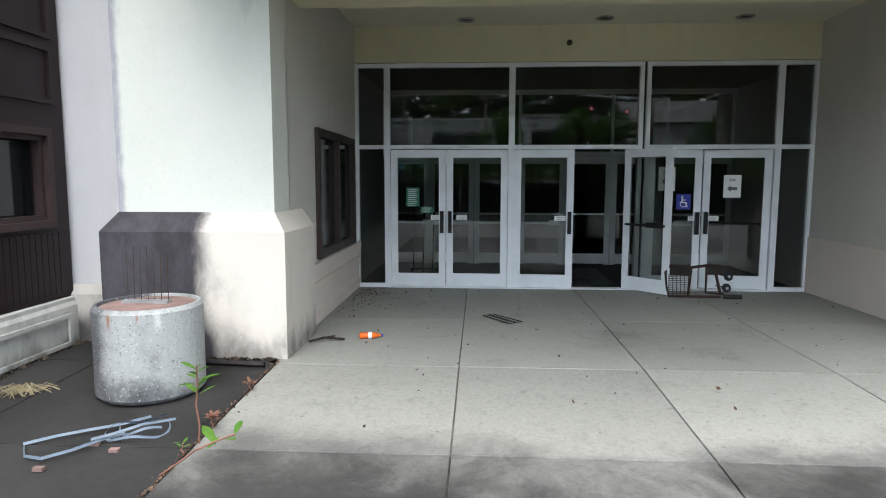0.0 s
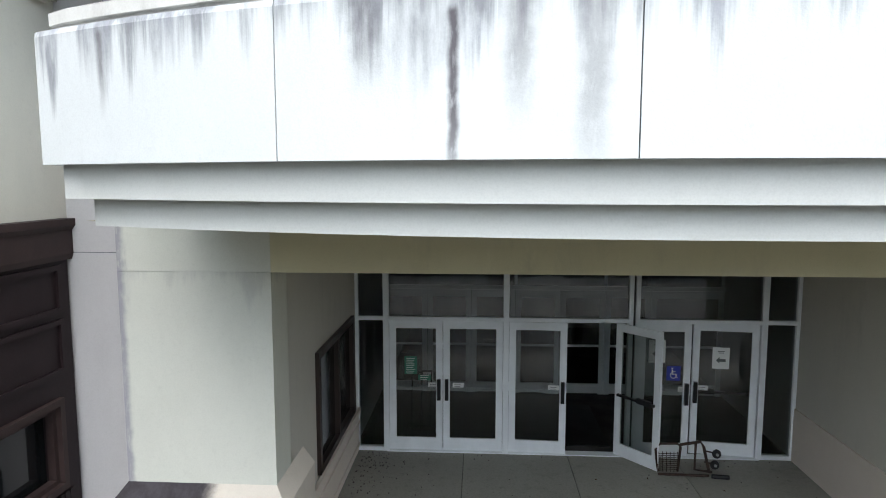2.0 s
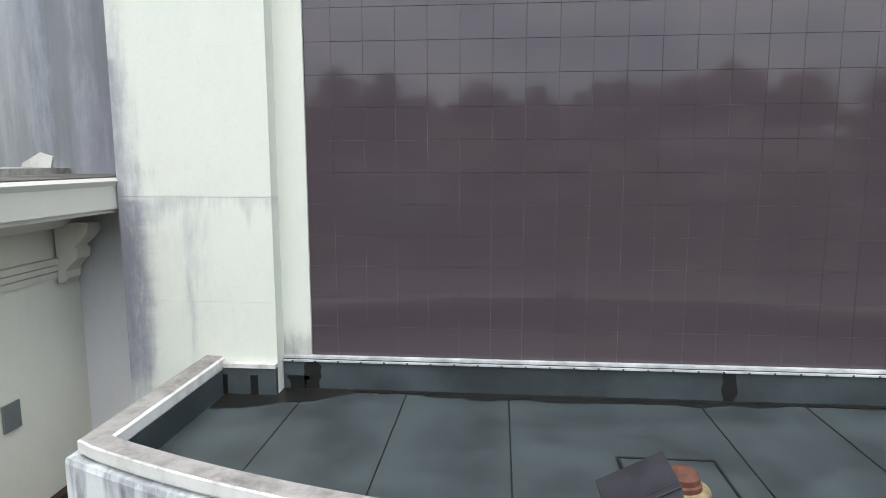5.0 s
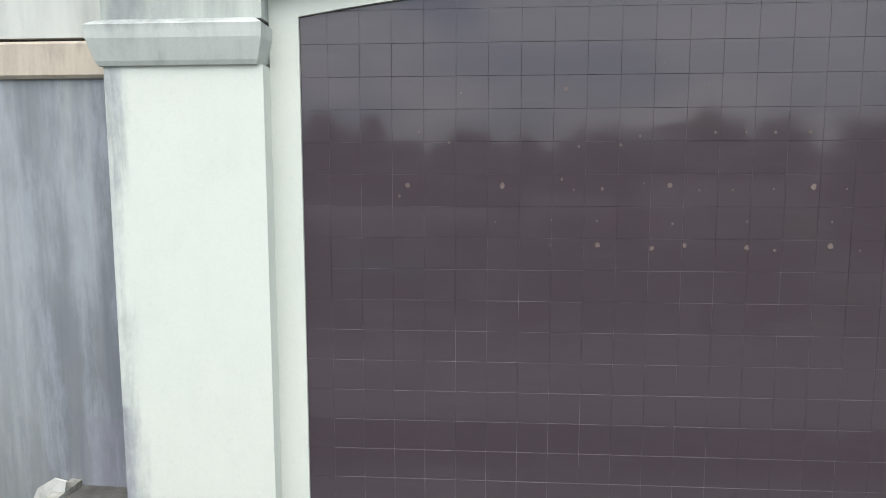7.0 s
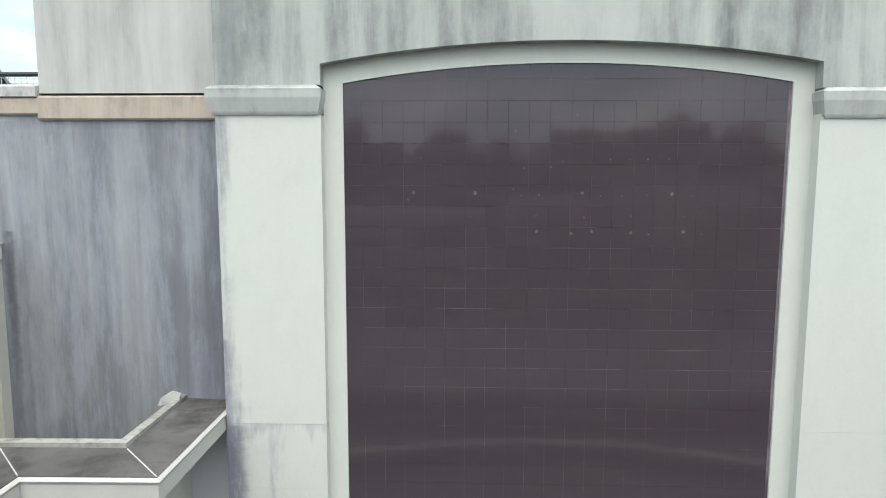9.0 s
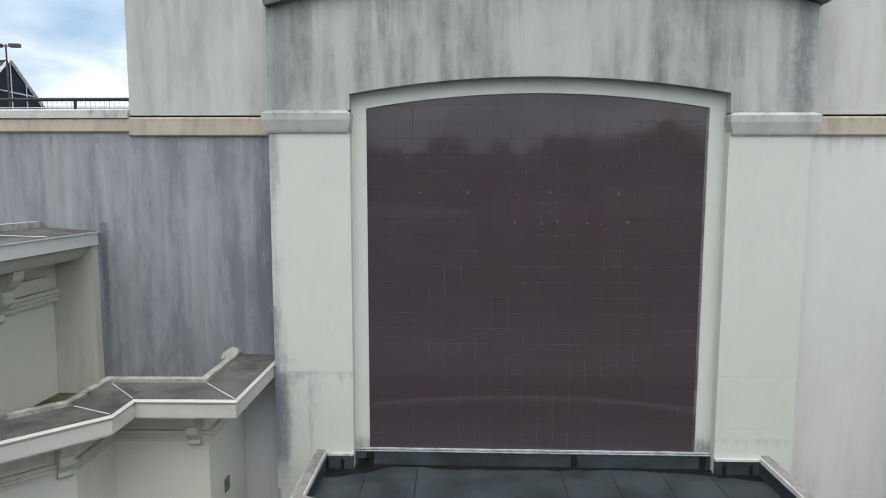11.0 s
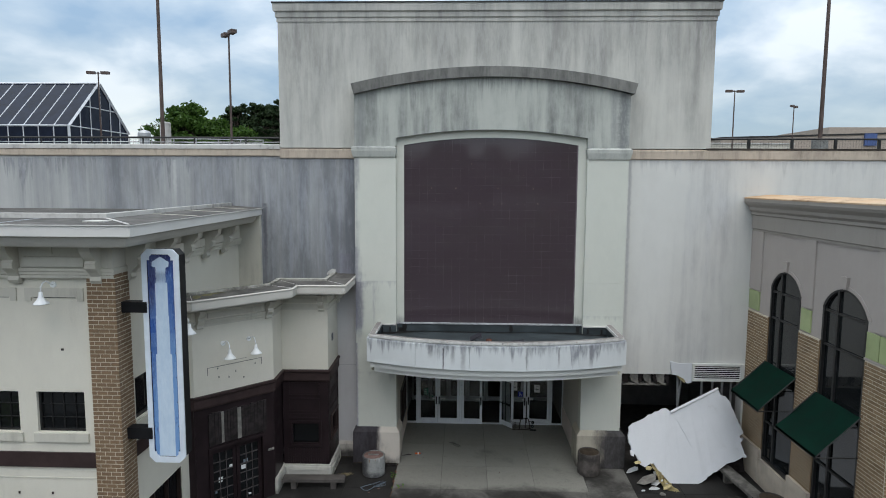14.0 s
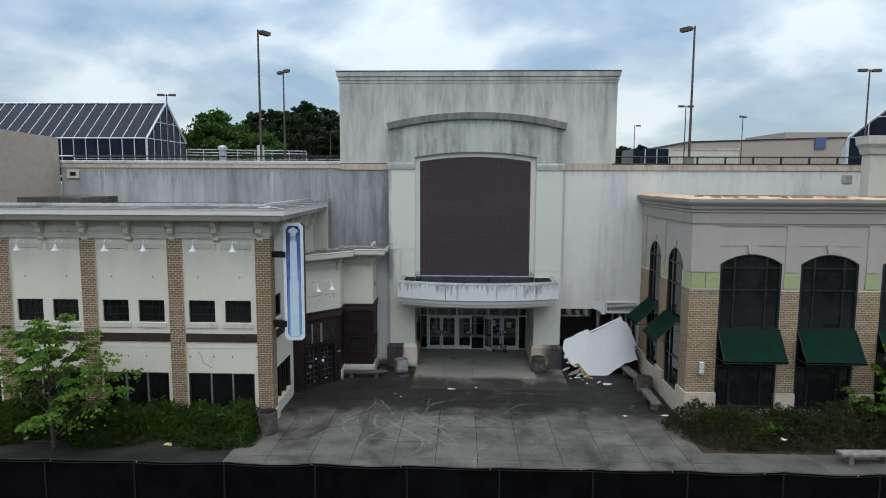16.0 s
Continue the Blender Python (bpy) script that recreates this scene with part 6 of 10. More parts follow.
# cornice: architrave, frieze, brackets, eave
wall_line = [(-24.0, -3.18), (-6.99, -3.18), (-7.20, 5.44)]
frieze_line = [(-24.0, -3.18), (-6.93, -3.18), (-6.93, 5.44)]
part("architrave", sweep_bm(frieze_line, [(-0.1, 8.22), (0.08, 8.22), (0.08, 8.29), (0.06, 8.30), (0.10, 8.305), (0.10, 8.37), (0.08, 8.38), (0.12, 8.385), (0.12, 8.46), (-0.1, 8.46)]), M_LTRIM, lb, "stepped cream architrave")
part("frieze", sweep_bm(frieze_line, [(-0.1, 8.46), (0.06, 8.46), (0.06, 9.03), (-0.1, 9.03)]), M_LTRIM, lb)
part("soffit_moulding", sweep_bm(wall_line, [(-0.1, 9.03), (0.80, 9.03), (0.86, 9.06), (0.92, 9.14), (0.98, 9.26), (1.02, 9.285), (1.02, 9.305), (-0.1, 9.305)]), M_EAVE, lb, "deep moulded soffit")
part("eave_fascia", sweep_bm(wall_line, [(0.2, 9.305), (1.12, 9.305), (1.12, 9.53), (1.15, 9.545), (1.15, 9.565), (0.2, 9.565)]), M_EAVEW, lb, "pale metal eave fascia")
part("eave_roof", sweep_bm(wall_line, [(-0.05, 9.566), (1.13, 9.566), (1.11, 9.575), (0.02, 9.645), (-0.05, 9.645)]), M_ROOFMETAL, lb, "dark weathered sloping roof edge")
part("roof_curb", sweep_bm(wall_line, [(-0.14, 9.5), (0.0, 9.5), (0.0, 9.76), (-0.14, 9.76)]), M_COPING, lb, "white metal roof curb")
eo, ei = offset_line(wall_line, 1.11), offset_line(wall_line, 0.02)
part("seam_caulk", tube_bm([(ei[1].x, ei[1].y, 9.650), (eo[1].x, eo[1].y, 9.582)], 0.022, 4), M_COPING, lb, "white caulked roof seam")
for x in (-8.55, -12.3, -16.1, -19.9):
    part("seam_caulk", tube_bm([(x, -3.20, 9.648), (x - 0.35, -4.28, 9.582)], 0.008, 4), M_STEEL, lb)
for y in (-0.9, 1.4, 3.6):
    part("seam_caulk", tube_bm([(-7.05 - 0.024 * y, y, 9.648), (-5.96 - 0.024 * y, y + 0.3, 9.582)], 0.010, 4), M_LTRIM, lb)
part("seam_patch", B((-7.10, -3.95, 9.60, -6.62, -3.62, 9.635)), M_COPING, lb, "white smear of roof sealant")
for k in range(9):
    x = -7.27 - 1.99 * k
    part("bracket", corbel_bm(FL, x, 0.02, 8.07, 9.03), M_LTRIM, lb, "scrolled cream bracket")
for k in range(1, 9):
    x0, x1 = -7.27 - 1.99 * k + 0.2, -7.27 - 1.99 * (k - 1) - 0.2
    part("frieze_panel", B((x0 + 0.06, -3.33, 8.50, x1 - 0.06, -3.24, 8.73)), M_LTRIM, lb, bevel=0.012)
    for xa, xb in ((x0 + 0.02, (x0 + x1) / 2 - 0.04), ((x0 + x1) / 2 + 0.04, x1 - 0.02)):
        part("frieze_panel", B((xa, -3.275, 8.80, xb, -3.24, 8.96)), M_LTRIM, lb, bevel=0.01)
for y in (-2.53, -1.0, 0.53, 2.06, 3.59):
    part("bracket", corbel_bm(frame_of((-6.92, 0), (0, 1)), y, 0.03, 8.07, 9.03), M_LTRIM, lb, "scrolled cream bracket")
for y in (-1.76, -0.23, 1.30, 2.83, 4.36):
    xw = -6.93
    part("frieze_panel", B((xw - 0.1, y - 0.56, 8.50, xw + 0.17, y + 0.56, 8.74)), M_LTRIM, lb, bevel=0.012)
    part("frieze_panel", B((xw - 0.1, y - 0.58, 8.80, xw + 0.10, y + 0.58, 8.96)), M_LTRIM, lb, bevel=0.01)
part("return_strip", B((-7.0, 5.30, 5.0, -6.12, 5.498, 9.3)), M_LTRIM, lb)
part("back_roof", B((-24, 2.0, 9.5, -18.5, 5.45, 9.86)), M_ROOFMETAL, lb)
tb = thing("tan_rooftop_block", (-23, 3, 9.5), "plain tan wall block rising behind the shop roof", "building", kind="structure")
bm = bmesh.new()
pts = [(-31, -2.0), (-22.2, -0.3), (-21.75, 5.3), (-31, 5.3)]
zt = [13.45, 13.45, 13.2, 13.3]
lo = [bm.verts.new((x, y, 9.3)) for x, y in pts]
hi = [bm.verts.new((x, y, z)) for (x, y), z in zip(pts, zt)]
bm.faces.new(lo), bm.faces.new(hi)
for k in range(4):
    bm.faces.new([lo[k], lo[(k + 1) % 4], hi[(k + 1) % 4], hi[k]])
part("block_wall", bm, M_TANWALL, tb)


def gooseneck(fr, u, z, group, n0=0.0, scale=1.0):
    """A gooseneck wall lamp: round plate, curved arm, bell shade."""
    o, uu, n = fr
    at = o + uu * u + n * n0 + Vector((0, 0, z))
    g = thing("gooseneck_lamp", at, "white enamelled gooseneck wall lamp on the cream wall", "wall lamp", group)
    s = scale
    pts = [at + n * a * s + Vector((0, 0, b * s)) for a, b in ((0.02, 0.0), (0.12, 0.03), (0.22, 0.10), (0.34, 0.14), (0.46, 0.10), (0.53, 0.0), (0.55, -0.14))]
    bm = tube_bm([at, at + n * 0.035], 0.075, 14)
    part("wall_plate", bm, M_LAMPW, g)
    part("arm", tube_bm(pts, 0.017, 8), M_LAMPW, g, smooth=True)
    e_ = pts[-1]
    part("shade", lathe_bm([(r * s, h * s) for r, h in ((0.045, 0.02), (0.055, -0.08), (0.075, -0.14), (0.13, -0.22), (0.19, -0.28), (0.20, -0.31), (0.185, -0.31), (0.12, -0.235), (0.06, -0.16), (0.03, -0.1))], e_, 22), M_LAMPW, g, "white bell shade", smooth=True)
    part("bulb", lathe_bm([(0.02, -0.15), (0.045, -0.2), (0.04, -0.25), (0.01, -0.27)], e_, 12), M_WHITEP, g)
    return g


for k in range(3):
    for dx in (0.54, 2.30):
        gooseneck(FL, -10.84 - BAY * k + dx + 0.14, 8.045, "lamps along the left shop front", 0.0, 0.87)

# blade sign on the corner
bs = thing("blade_sign", (-6.1, -2.3, 6.1), "tall faded blue and white blade sign in a black case", "sign")
SX0, SX1, SZ0, SZ1, SY = -6.315, -5.405, 3.555, 8.905, -2.95


def octo(x0, x1, z0, z1, c):
    return [(x0 + c, z0), (x1 - c, z0), (x1, z0 + c), (x1, z1 - c), (x1 - c, z1), (x0 + c, z1), (x0, z1 - c), (x0, z0 + c)]


FS = frame_of((0, SY), (1, 0))
part("case", POLY(FS, octo(SX0 + 0.02, SX1 - 0.02, SZ0 + 0.02, SZ1 - 0.02, 0.13), -0.39, -0.02), M_BLACK, bs, "black metal case")
M_SIGNFR = simple("pale_blue_white_frame", (0.64, 0.70, 0.76), 0.45, vary=0.08)
outer, inner = octo(SX0, SX1, SZ0, SZ1, 0.15), octo(SX0 + 0.13, SX1 - 0.13, SZ0 + 0.15, SZ1 - 0.13, 0.12)
# small stepped notches in the corners of the opening
rim_ = [(SX0 + 0.13, SX0 + 0.19, SZ1 - 0.27, SZ1 - 0.19), (SX1 - 0.19, SX1 - 0.13, SZ1 - 0.27, SZ1 - 0.19), (SX0 + 0.13, SX0 + 0.18, SZ0 + 0.20, SZ0 + 0.28), (SX1 - 0.18, SX1 - 0.13, SZ0 + 0.20, SZ0 + 0.28)]
bm = bmesh.new()
for k in range(8):
    add_poly(bm, FS, [outer[k], outer[(k + 1) % 8], inner[(k + 1) % 8], inner[k]], -0.02, 0.03)
bmesh.ops.remove_doubles(bm, verts=bm.verts, dist=0.0005)
part("face_frame", bm, M_SIGNFR, bs, "pale frame with cut corners")
for a, b, c, d in rim_:
    part("frame_notch", B((a, SY - 0.028, c, b, SY - 0.001, d)), M_SIGNFR, bs, bevel=0.01)
for a, b, c, d in ((SX0 + 0.128, SX0 + 0.14, SZ0 + 0.27, SZ1 - 0.25), (SX1 - 0.14, SX1 - 0.128, SZ0 + 0.27, SZ1 - 0.25), (SX0 + 0.25, SX1 - 0.25, SZ1 - 0.142, SZ1 - 0.13), (SX0 + 0.25, SX1 - 0.25, SZ0 + 0.148, SZ0 + 0.16)):
    part("gasket", B((a, SY - 0.012, c, b, SY - 0.001, d)), M_BLACK, bs, "black rubber gasket")


def sign_face_mat():
    m, nt, n, l, b = mat_base("faded_blue_sign_face")
    x, z = pos_axis(nt, "X"), pos_axis(nt, "Z")
    nz = noise_tex(nt, 9, 6, 0.7, (1, 1, 0.35))
    nf = noise_tex(nt, 26, 5, 0.7, (1.6, 1, 0.3), loc=(4, 2, 1))
    nb = noise_tex(nt, 2.4, 5, 0.65, (1.4, 1, 0.6))
    mid = mth(nt, "ABSOLUTE", mth(nt, "SUBTRACT", x, -5.86), 0)
    # pale ghost of the old picture: a stepped column that widens downwards, with an ornate head
    half = mth(nt, "ADD", ramp(nt, z, 7.275, 7.265, 0.150, 0.162), ramp(nt, z, 6.32, 6.30, 0.0, 0.036))
    head = ramp(nt, z, 8.075, 8.085)
    half = mth(nt, "ADD", half, mth(nt, "MULTIPLY", head, ramp(nt, mth(nt, "ABSOLUTE", mth(nt, "SUBTRACT", z, 8.54), 0), 0.10, 0.05, -0.03, 0.055)))
    edge = mth(nt, "ADD", mth(nt, "SUBTRACT", mid, half), mth(nt, "MULTIPLY", mth(nt, "SUBTRACT", nz, 0.5), ramp(nt, z, 7.0, 4.5, 0.012, 0.08)))
    edge = mth(nt, "ADD", edge, mth(nt, "MULTIPLY", head, mth(nt, "MULTIPLY", mth(nt, "SUBTRACT", nf, 0.5), 0.16)))
    ghost = ramp(nt, edge, -0.008, 0.010, 1.0, 0.0)
    low = ramp(nt, mth(nt, "ADD", z, mth(nt, "MULTIPLY", mid, 0.55)), 8.70, 8.73, 1.0, 0.0)
    soft = ramp(nt, mth(nt, "ADD", mth(nt, "ABSOLUTE", mth(nt, "SUBTRACT", z, 8.22), 0), mth(nt, "MULTIPLY", nf, 0.16)), 0.12, 0.28, 0.50, 1.0)
    g = mth(nt, "MULTIPLY", mth(nt, "MULTIPLY", ghost, low), soft)
    # navy at the head, bleaching downwards and towards one side
    sun = mth(nt, "ADD", z, mth(nt, "MULTIPLY", mth(nt, "SUBTRACT", x, -5.86), -2.2))
    sun = mth(nt, "ADD", sun, mth(nt, "MULTIPLY", mth(nt, "SUBTRACT", nb, 0.5), 2.0))
    blue = mixc(nt, ramp(nt, sun, 7.6, 8.5), (0.022, 0.085, 0.30), (0.004, 0.005, 0.085))
    blue = mixc(nt, ramp(nt, sun, 7.4, 5.0), blue, (0.13, 0.28, 0.54))
    step = n.new("ShaderNodeTexWhiteNoise")
    cell = n.new("ShaderNodeVectorMath")
    cell.operation = "SNAP"
    cell.inputs[1].default_value = (0.33, 50.0, 0.36)
    l.new(n.new("ShaderNodeNewGeometry").outputs["Position"], cell.inputs[0])
    l.new(cell.outputs[0], step.inputs["Vector"])
    blue = mixc(nt, mth(nt, "MULTIPLY", step.outputs["Value"], 0.20), blue, (0.30, 0.44, 0.64))
    # chalky bloom in blotches and streaks, dark blue patches and darker blue rims
    blue = mixc(nt, ramp(nt, nf, 0.52, 0.74, 0.0, 0.45), blue, (0.36, 0.52, 0.74))
    blue = mixc(nt, ramp(nt, nz, 0.44, 0.34, 0.0, 0.55), blue, (0.015, 0.045, 0.20))
    rim = mid
    blue = mixc(nt, mth(nt, "MULTIPLY", ramp(nt, rim, 0.285, 0.315), ramp(nt, nz, 0.38, 0.55)), blue, (0.02, 0.06, 0.24))
    pale = mixc(nt, ramp(nt, nz, 0.3, 0.7), (0.47, 0.59, 0.71), (0.56, 0.67, 0.77))
    pale = mixc(nt, ramp(nt, nf, 0.56, 0.74, 0.0, 0.35), pale, (0.34, 0.47, 0.64))
    l.new(mixc(nt, g, blue, pale), b.inputs["Base Color"])
    l.new(ramp(nt, nf, 0.3, 0.7, 0.25, 0.55), b.inputs["Roughness"])
    return m


part("sign_face", POLY(FS, inner, -0.02, 0.0), sign_face_mat(), bs, "sun-bleached blue face with a pale ghost image")
for k in range(8):
    z = SZ0 + 0.3 + k * 0.62
    for x in (SX0 + 0.15, SX1 - 0.17):
        part("face_screw", B((x, SY - 0.010, z, x + 0.016, SY - 0.001, z + 0.02)), M_DARKFR, bs)
for z in (7.48, 4.31):
    part("bracket_arm", B((-6.835, -3.02, z - 0.13, SX0 + 0.10, -2.74, z + 0.13) if z > 5 else (-6.835, -3.02, z - 0.14, SX0 + 0.10, -2.74, z + 0.14)), M_BLACK, bs, "black box bracket", bevel=0.012)

# ---- low canted shopfront block between building and entrance ----
LOW = [(-6.95, 0.52), (-6.72, 0.55), (-4.86, 2.50), (-4.90, 3.62), (-3.27, 3.66), (-3.30, 5.50)]
lk = thing("corner_shopfront", (-4.8, 3.0, 0), "canted shopfront, cream above and dark brown timber below", "building", kind="structure")
def ring_wall(z0, z1, out, mat, nm, lab="", par=None):
    return part(nm, sweep_bm(LOW, [(-0.3, z0), (out, z0), (out, z1), (-0.3, z1)]), mat, par or lk, lab)
ring_wall(3.93, 6.66, 0.0, M_LSTUC, "upper_wall", "cream stucco upper wall")
# timber front below, with the doorway left open
FA = frame_of(LOW[1], (LOW[2][0] - LOW[1][0], LOW[2][1] - LOW[1][1]))
LA = (Vector(LOW[2]) - Vector(LOW[1])).length
FB = frame_of(LOW[3], (1.65, 0.04))
LB = 1.65
FC = frame_of(LOW[4], (0, 1))
FJ = frame_of(LOW[2], (LOW[3][0] - LOW[2][0], LOW[3][1] - LOW[2][1]))
LJ = (Vector(LOW[3]) - Vector(LOW[2])).length
F0 = frame_of(LOW[0], (LOW[1][0] - LOW[0][0], LOW[1][1] - LOW[0][1]))
part("timber_wall", wall_bm(FA, -0.02, LA, -0.25, 3.93, -0.3, -0.02, [(0.45, 2.25, -0.26, 2.12)]), M_BROWN, lk)
part("timber_wall", OB(F0, (0, 0.23, -0.3, -0.02, -0.25, 3.93)), M_BROWN, lk)
part("timber_wall", OB(FJ, (0.02, LJ, -0.3, -0.02, -0.25, 3.93)), M_BROWN, lk)
part("timber_wall", wall_bm(FB, 0.0, LB - 0.02, -0.25, 3.93, -0.3, -0.02, [(0.28, 1.30, 1.22, 2.02)]), M_BROWN, lk)
part("timber_wall", wall_bm(FC, 0.0, 1.78, -0.25, 3.93, -0.3, -0.02, [(0.46, 1.46, 1.28, 2.09)]), M_BROWN, lk)
part("band_moulding", sweep_bm(LOW, [(-0.1, 3.54), (0.03, 3.54), (0.05, 3.60), (0.05, 3.84), (0.09, 3.89), (0.09, 3.96), (-0.1, 3.97)]), M_BROWN2, lk, "brown band moulding", bevel=0.004)
part("frieze_moulding", sweep_bm(LOW, [(-0.1, 6.11), (0.04, 6.11), (0.04, 6.17), (0.02, 6.18), (0.055, 6.185), (0.055, 6.235), (0.03, 6.245), (0.07, 6.25), (0.07, 6.31), (-0.1, 6.31)]), M_LTRIM, lk, "grooved frieze moulding")
part("soffit_moulding", sweep_bm(LOW, [(-0.1, 6.62), (0.16, 6.62), (0.26, 6.70), (0.30, 6.74), (0.72, 6.77), (0.72, 6.81), (-0.1, 6.81)]), M_EAVE, lk)
part("eave_fascia", sweep_bm(LOW, [(0.1, 6.81), (0.76, 6.81), (0.76, 7.02), (0.79, 7.07), (0.76, 7.10), (0.1, 7.10)]), M_EAVE, lk, "pale metal fascia")
part("eave_roof", sweep_bm(LOW, [(-0.15, 7.05), (0.74, 7.102), (0.74, 7.112), (0.02, 7.13), (-0.15, 7.13)]), M_ROOFMETAL, lk, "dark weathered sloping roof edge")
part("roof_curb", sweep_bm(LOW, [(-0.12, 6.89), (-0.004, 6.89), (-0.004, 7.19), (-0.12, 7.20)]), M_CURB, lk, "stained white roof curb")
inn, out_ = offset_line(LOW, 0.03), offset_line(LOW, 0.73)
for k in (1, 2, 3, 4):
    part("seam_caulk", tube_bm([(inn[k].x, inn[k].y, 7.125), (out_[k].x, out_[k].y, 7.107)], 0.014, 4), M_COPING, lk, "white caulked roof seam")
part("bent_flashing", POLY(frame_of((-3.62, 5.2), (1, 0.15)), [(0.0, 7.12), (0.30, 7.14), (0.34, 7.30), (0.22, 7.34), (0.05, 7.24)], 0.0, 0.03), M_COPING, lk, "bent white flashing at the wall")
bm = bmesh.new()
bm.faces.new([bm.verts.new((x, y, 6.35)) for x, y in LOW + [(-6.95, 5.5)]])
part("roof_sheet", bm, M_MOSS, lk, "mossy flat roof")
rg = random.Random(6)
mi, mo = offset_line(LOW, 0.04), offset_line(LOW, 0.74)
def roof_pt(u, w, lift):
    """A point on the sloping roof edge of the canted face: u along it from its first corner, w from curb to eave."""
    a_, b_ = mi[1].lerp(mo[1], w), mi[2].lerp(mo[2], w)
    p = a_.lerp(b_, u)
    return (p.x, p.y, 7.13 - 0.02 * w + lift)
for u0, u1, w0, w1 in ((0.01, 0.10, 0.06, 0.86), (0.10, 0.24, 0.04, 0.52), (0.16, 0.40, 0.03, 0.30)):
    bm = bmesh.new()
    rim = []
    for q in range(22):
        a = 2 * math.pi * q / 22
        r = rg.uniform(0.72, 1.05)
        rim.append(bm.verts.new(roof_pt((u0 + u1) / 2 + (u1 - u0) / 2 * r * math.cos(a), (w0 + w1) / 2 + (w1 - w0) / 2 * r * math.sin(a), 0.004)))
    mid_ = bm.verts.new(roof_pt((u0 + u1) / 2, (w0 + w1) / 2, 0.02))
    for q in range(22):
        bm.faces.new([rim[q], rim[(q + 1) % 22], mid_])
    part("moss_patch", bm, M_MOSS, lk, "yellow-green moss on the roof edge")
for fr, us in ((FA, (0.22, LA - 0.17)), (FB, (LB - 0.22,)), (FC, (1.55,))):
    for u in us:
        part("bracket", corbel_bm(fr, u, 0.02, 6.05, 6.66, 0.20, 0.36), M_LTRIM, lk, "scrolled cream bracket")
part("frieze_panel", OB(FA, (0.5, LA - 0.4, 0.0, 0.035, 6.36, 6.52)), M_LTRIM, lk, bevel=0.008)
part("frieze_panel", OB(FB, (0.1, LB - 0.42, 0.0, 0.035, 6.36, 6.52)), M_LTRIM, lk, bevel=0.008)
# old sign outline and its fixings on the cream wall
bm = OB(FA, (0.44, 2.28, 0.0, 0.008, 4.785, 4.80), (0.44, 0.455, 0.0, 0.008, 4.56, 4.785), (2.265, 2.28, 0.0, 0.008, 4.57, 4.785), (1.30, 1.75, 0.0, 0.006, 4.89, 4.90))
for u, z in ((0.76, 4.70), (0.79, 4.42), (1.35, 4.50), (1.62, 4.25), (2.02, 4.62), (1.12, 4.36)):
    add_obox(bm, FA, u, u + 0.03, 0.0, 0.015, z, z + 0.05)
part("sign_ghost", bm, M_INK, lk, "outline and holes of a removed sign")
for u in (0.96, 1.83):
    gooseneck(FA, u, 5.50, "lamps on the canted front", 0.0, 0.88)
gooseneck(frame_of((LX, 0), (0, 1)), -0.20, 6.55, "lamp on the side wall", 0.0, 0.92)
# boarded transom and double doors in face A
bt_ = thing("boarded_transom", LOW[1] + (2.6,), "weathered dark upright boards over the shop doors", "boarding", kind="structure")
rg = random.Random(8)
u = 0.42
k = 0
while u < 2.30:
    w_ = rg.uniform(0.09, 0.14)
    pale = k in (4, 9)
    part("board", OB(FA, (u, u + w_ - 0.008, -0.02, 0.012 + rg.random() * 0.02, 2.28 + rg.random() * 0.05, 3.36 - rg.random() * 0.06)), M_BENCH if pale else M_PLANK, bt_, "grey flaking strip" if pale else "")
    u += w_
    k += 1
M_MUNT = simple("dusty_brown_bar", (0.060, 0.052, 0.052), 0.6, vary=0.3, scale=7)
M_GREYPATCH = simple("grey_blue_patch", (0.20, 0.24, 0.28), 0.5, vary=0.3, scale=9)
sd = thing("shop_double_door", (FA[0] + FA[1] * 1.35), "dark brown double door with small panes", "door", kind="structure")
for a, b in ((0.47, 1.335), (1.365, 2.23)):
    lf = part("leaf_stile", OB(FA, (a, a + 0.11, -0.16, -0.11, -0.2, 2.1)), M_BROWN, sd)
    part("leaf_stile", OB(FA, (b - 0.11, b, -0.16, -0.11, -0.2, 2.1)), M_BROWN, sd)
    part("leaf_rail", OB(FA, (a + 0.11, b - 0.11, -0.16, -0.11, -0.2, 0.12)), M_BROWN, sd)
    part("leaf_rail", OB(FA, (a + 0.11, b - 0.11, -0.16, -0.11, 1.95, 2.1)), M_BROWN, sd)
    part("pane", OB(FA, (a + 0.11, b - 0.11, -0.145, -0.135, 0.12, 1.95)), M_PANE, sd)
    for j in (1, 2):
        x = a + 0.11 + (b - a - 0.22) * j / 3
        part("muntin", OB(FA, (x - 0.014, x + 0.014, -0.134, -0.106, 0.12, 1.95)), M_MUNT, sd)
    for j in range(1, 6):
        z = 0.12 + 1.83 * j / 6
        part("muntin", OB(FA, (a + 0.11, b - 0.11, -0.136, -0.108, z - 0.014, z + 0.014)), M_MUNT, sd)
# white, yellow and grey-blue patches laid on some of the panes
for u, z, w_, h_, m_ in ((0.75, 0.95, 0.13, 0.17, M_WHITEP), (1.52, 1.15, 0.18, 0.14, M_WHITEP), (1.0, 0.14, 0.12, 0.08, M_YELLOW), (1.75, 0.2, 0.1, 0.06, M_WHITEP), (0.62, 0.62, 0.07, 0.12, M_GREYPATCH), (1.12, 1.32, 0.10, 0.12, M_WHITEP), (1.60, 1.36, 0.16, 0.10, M_GREYPATCH)):
    part("notice", OB(FA, (u, u + w_, -0.133, -0.128, z, z + h_)), m_, sd)
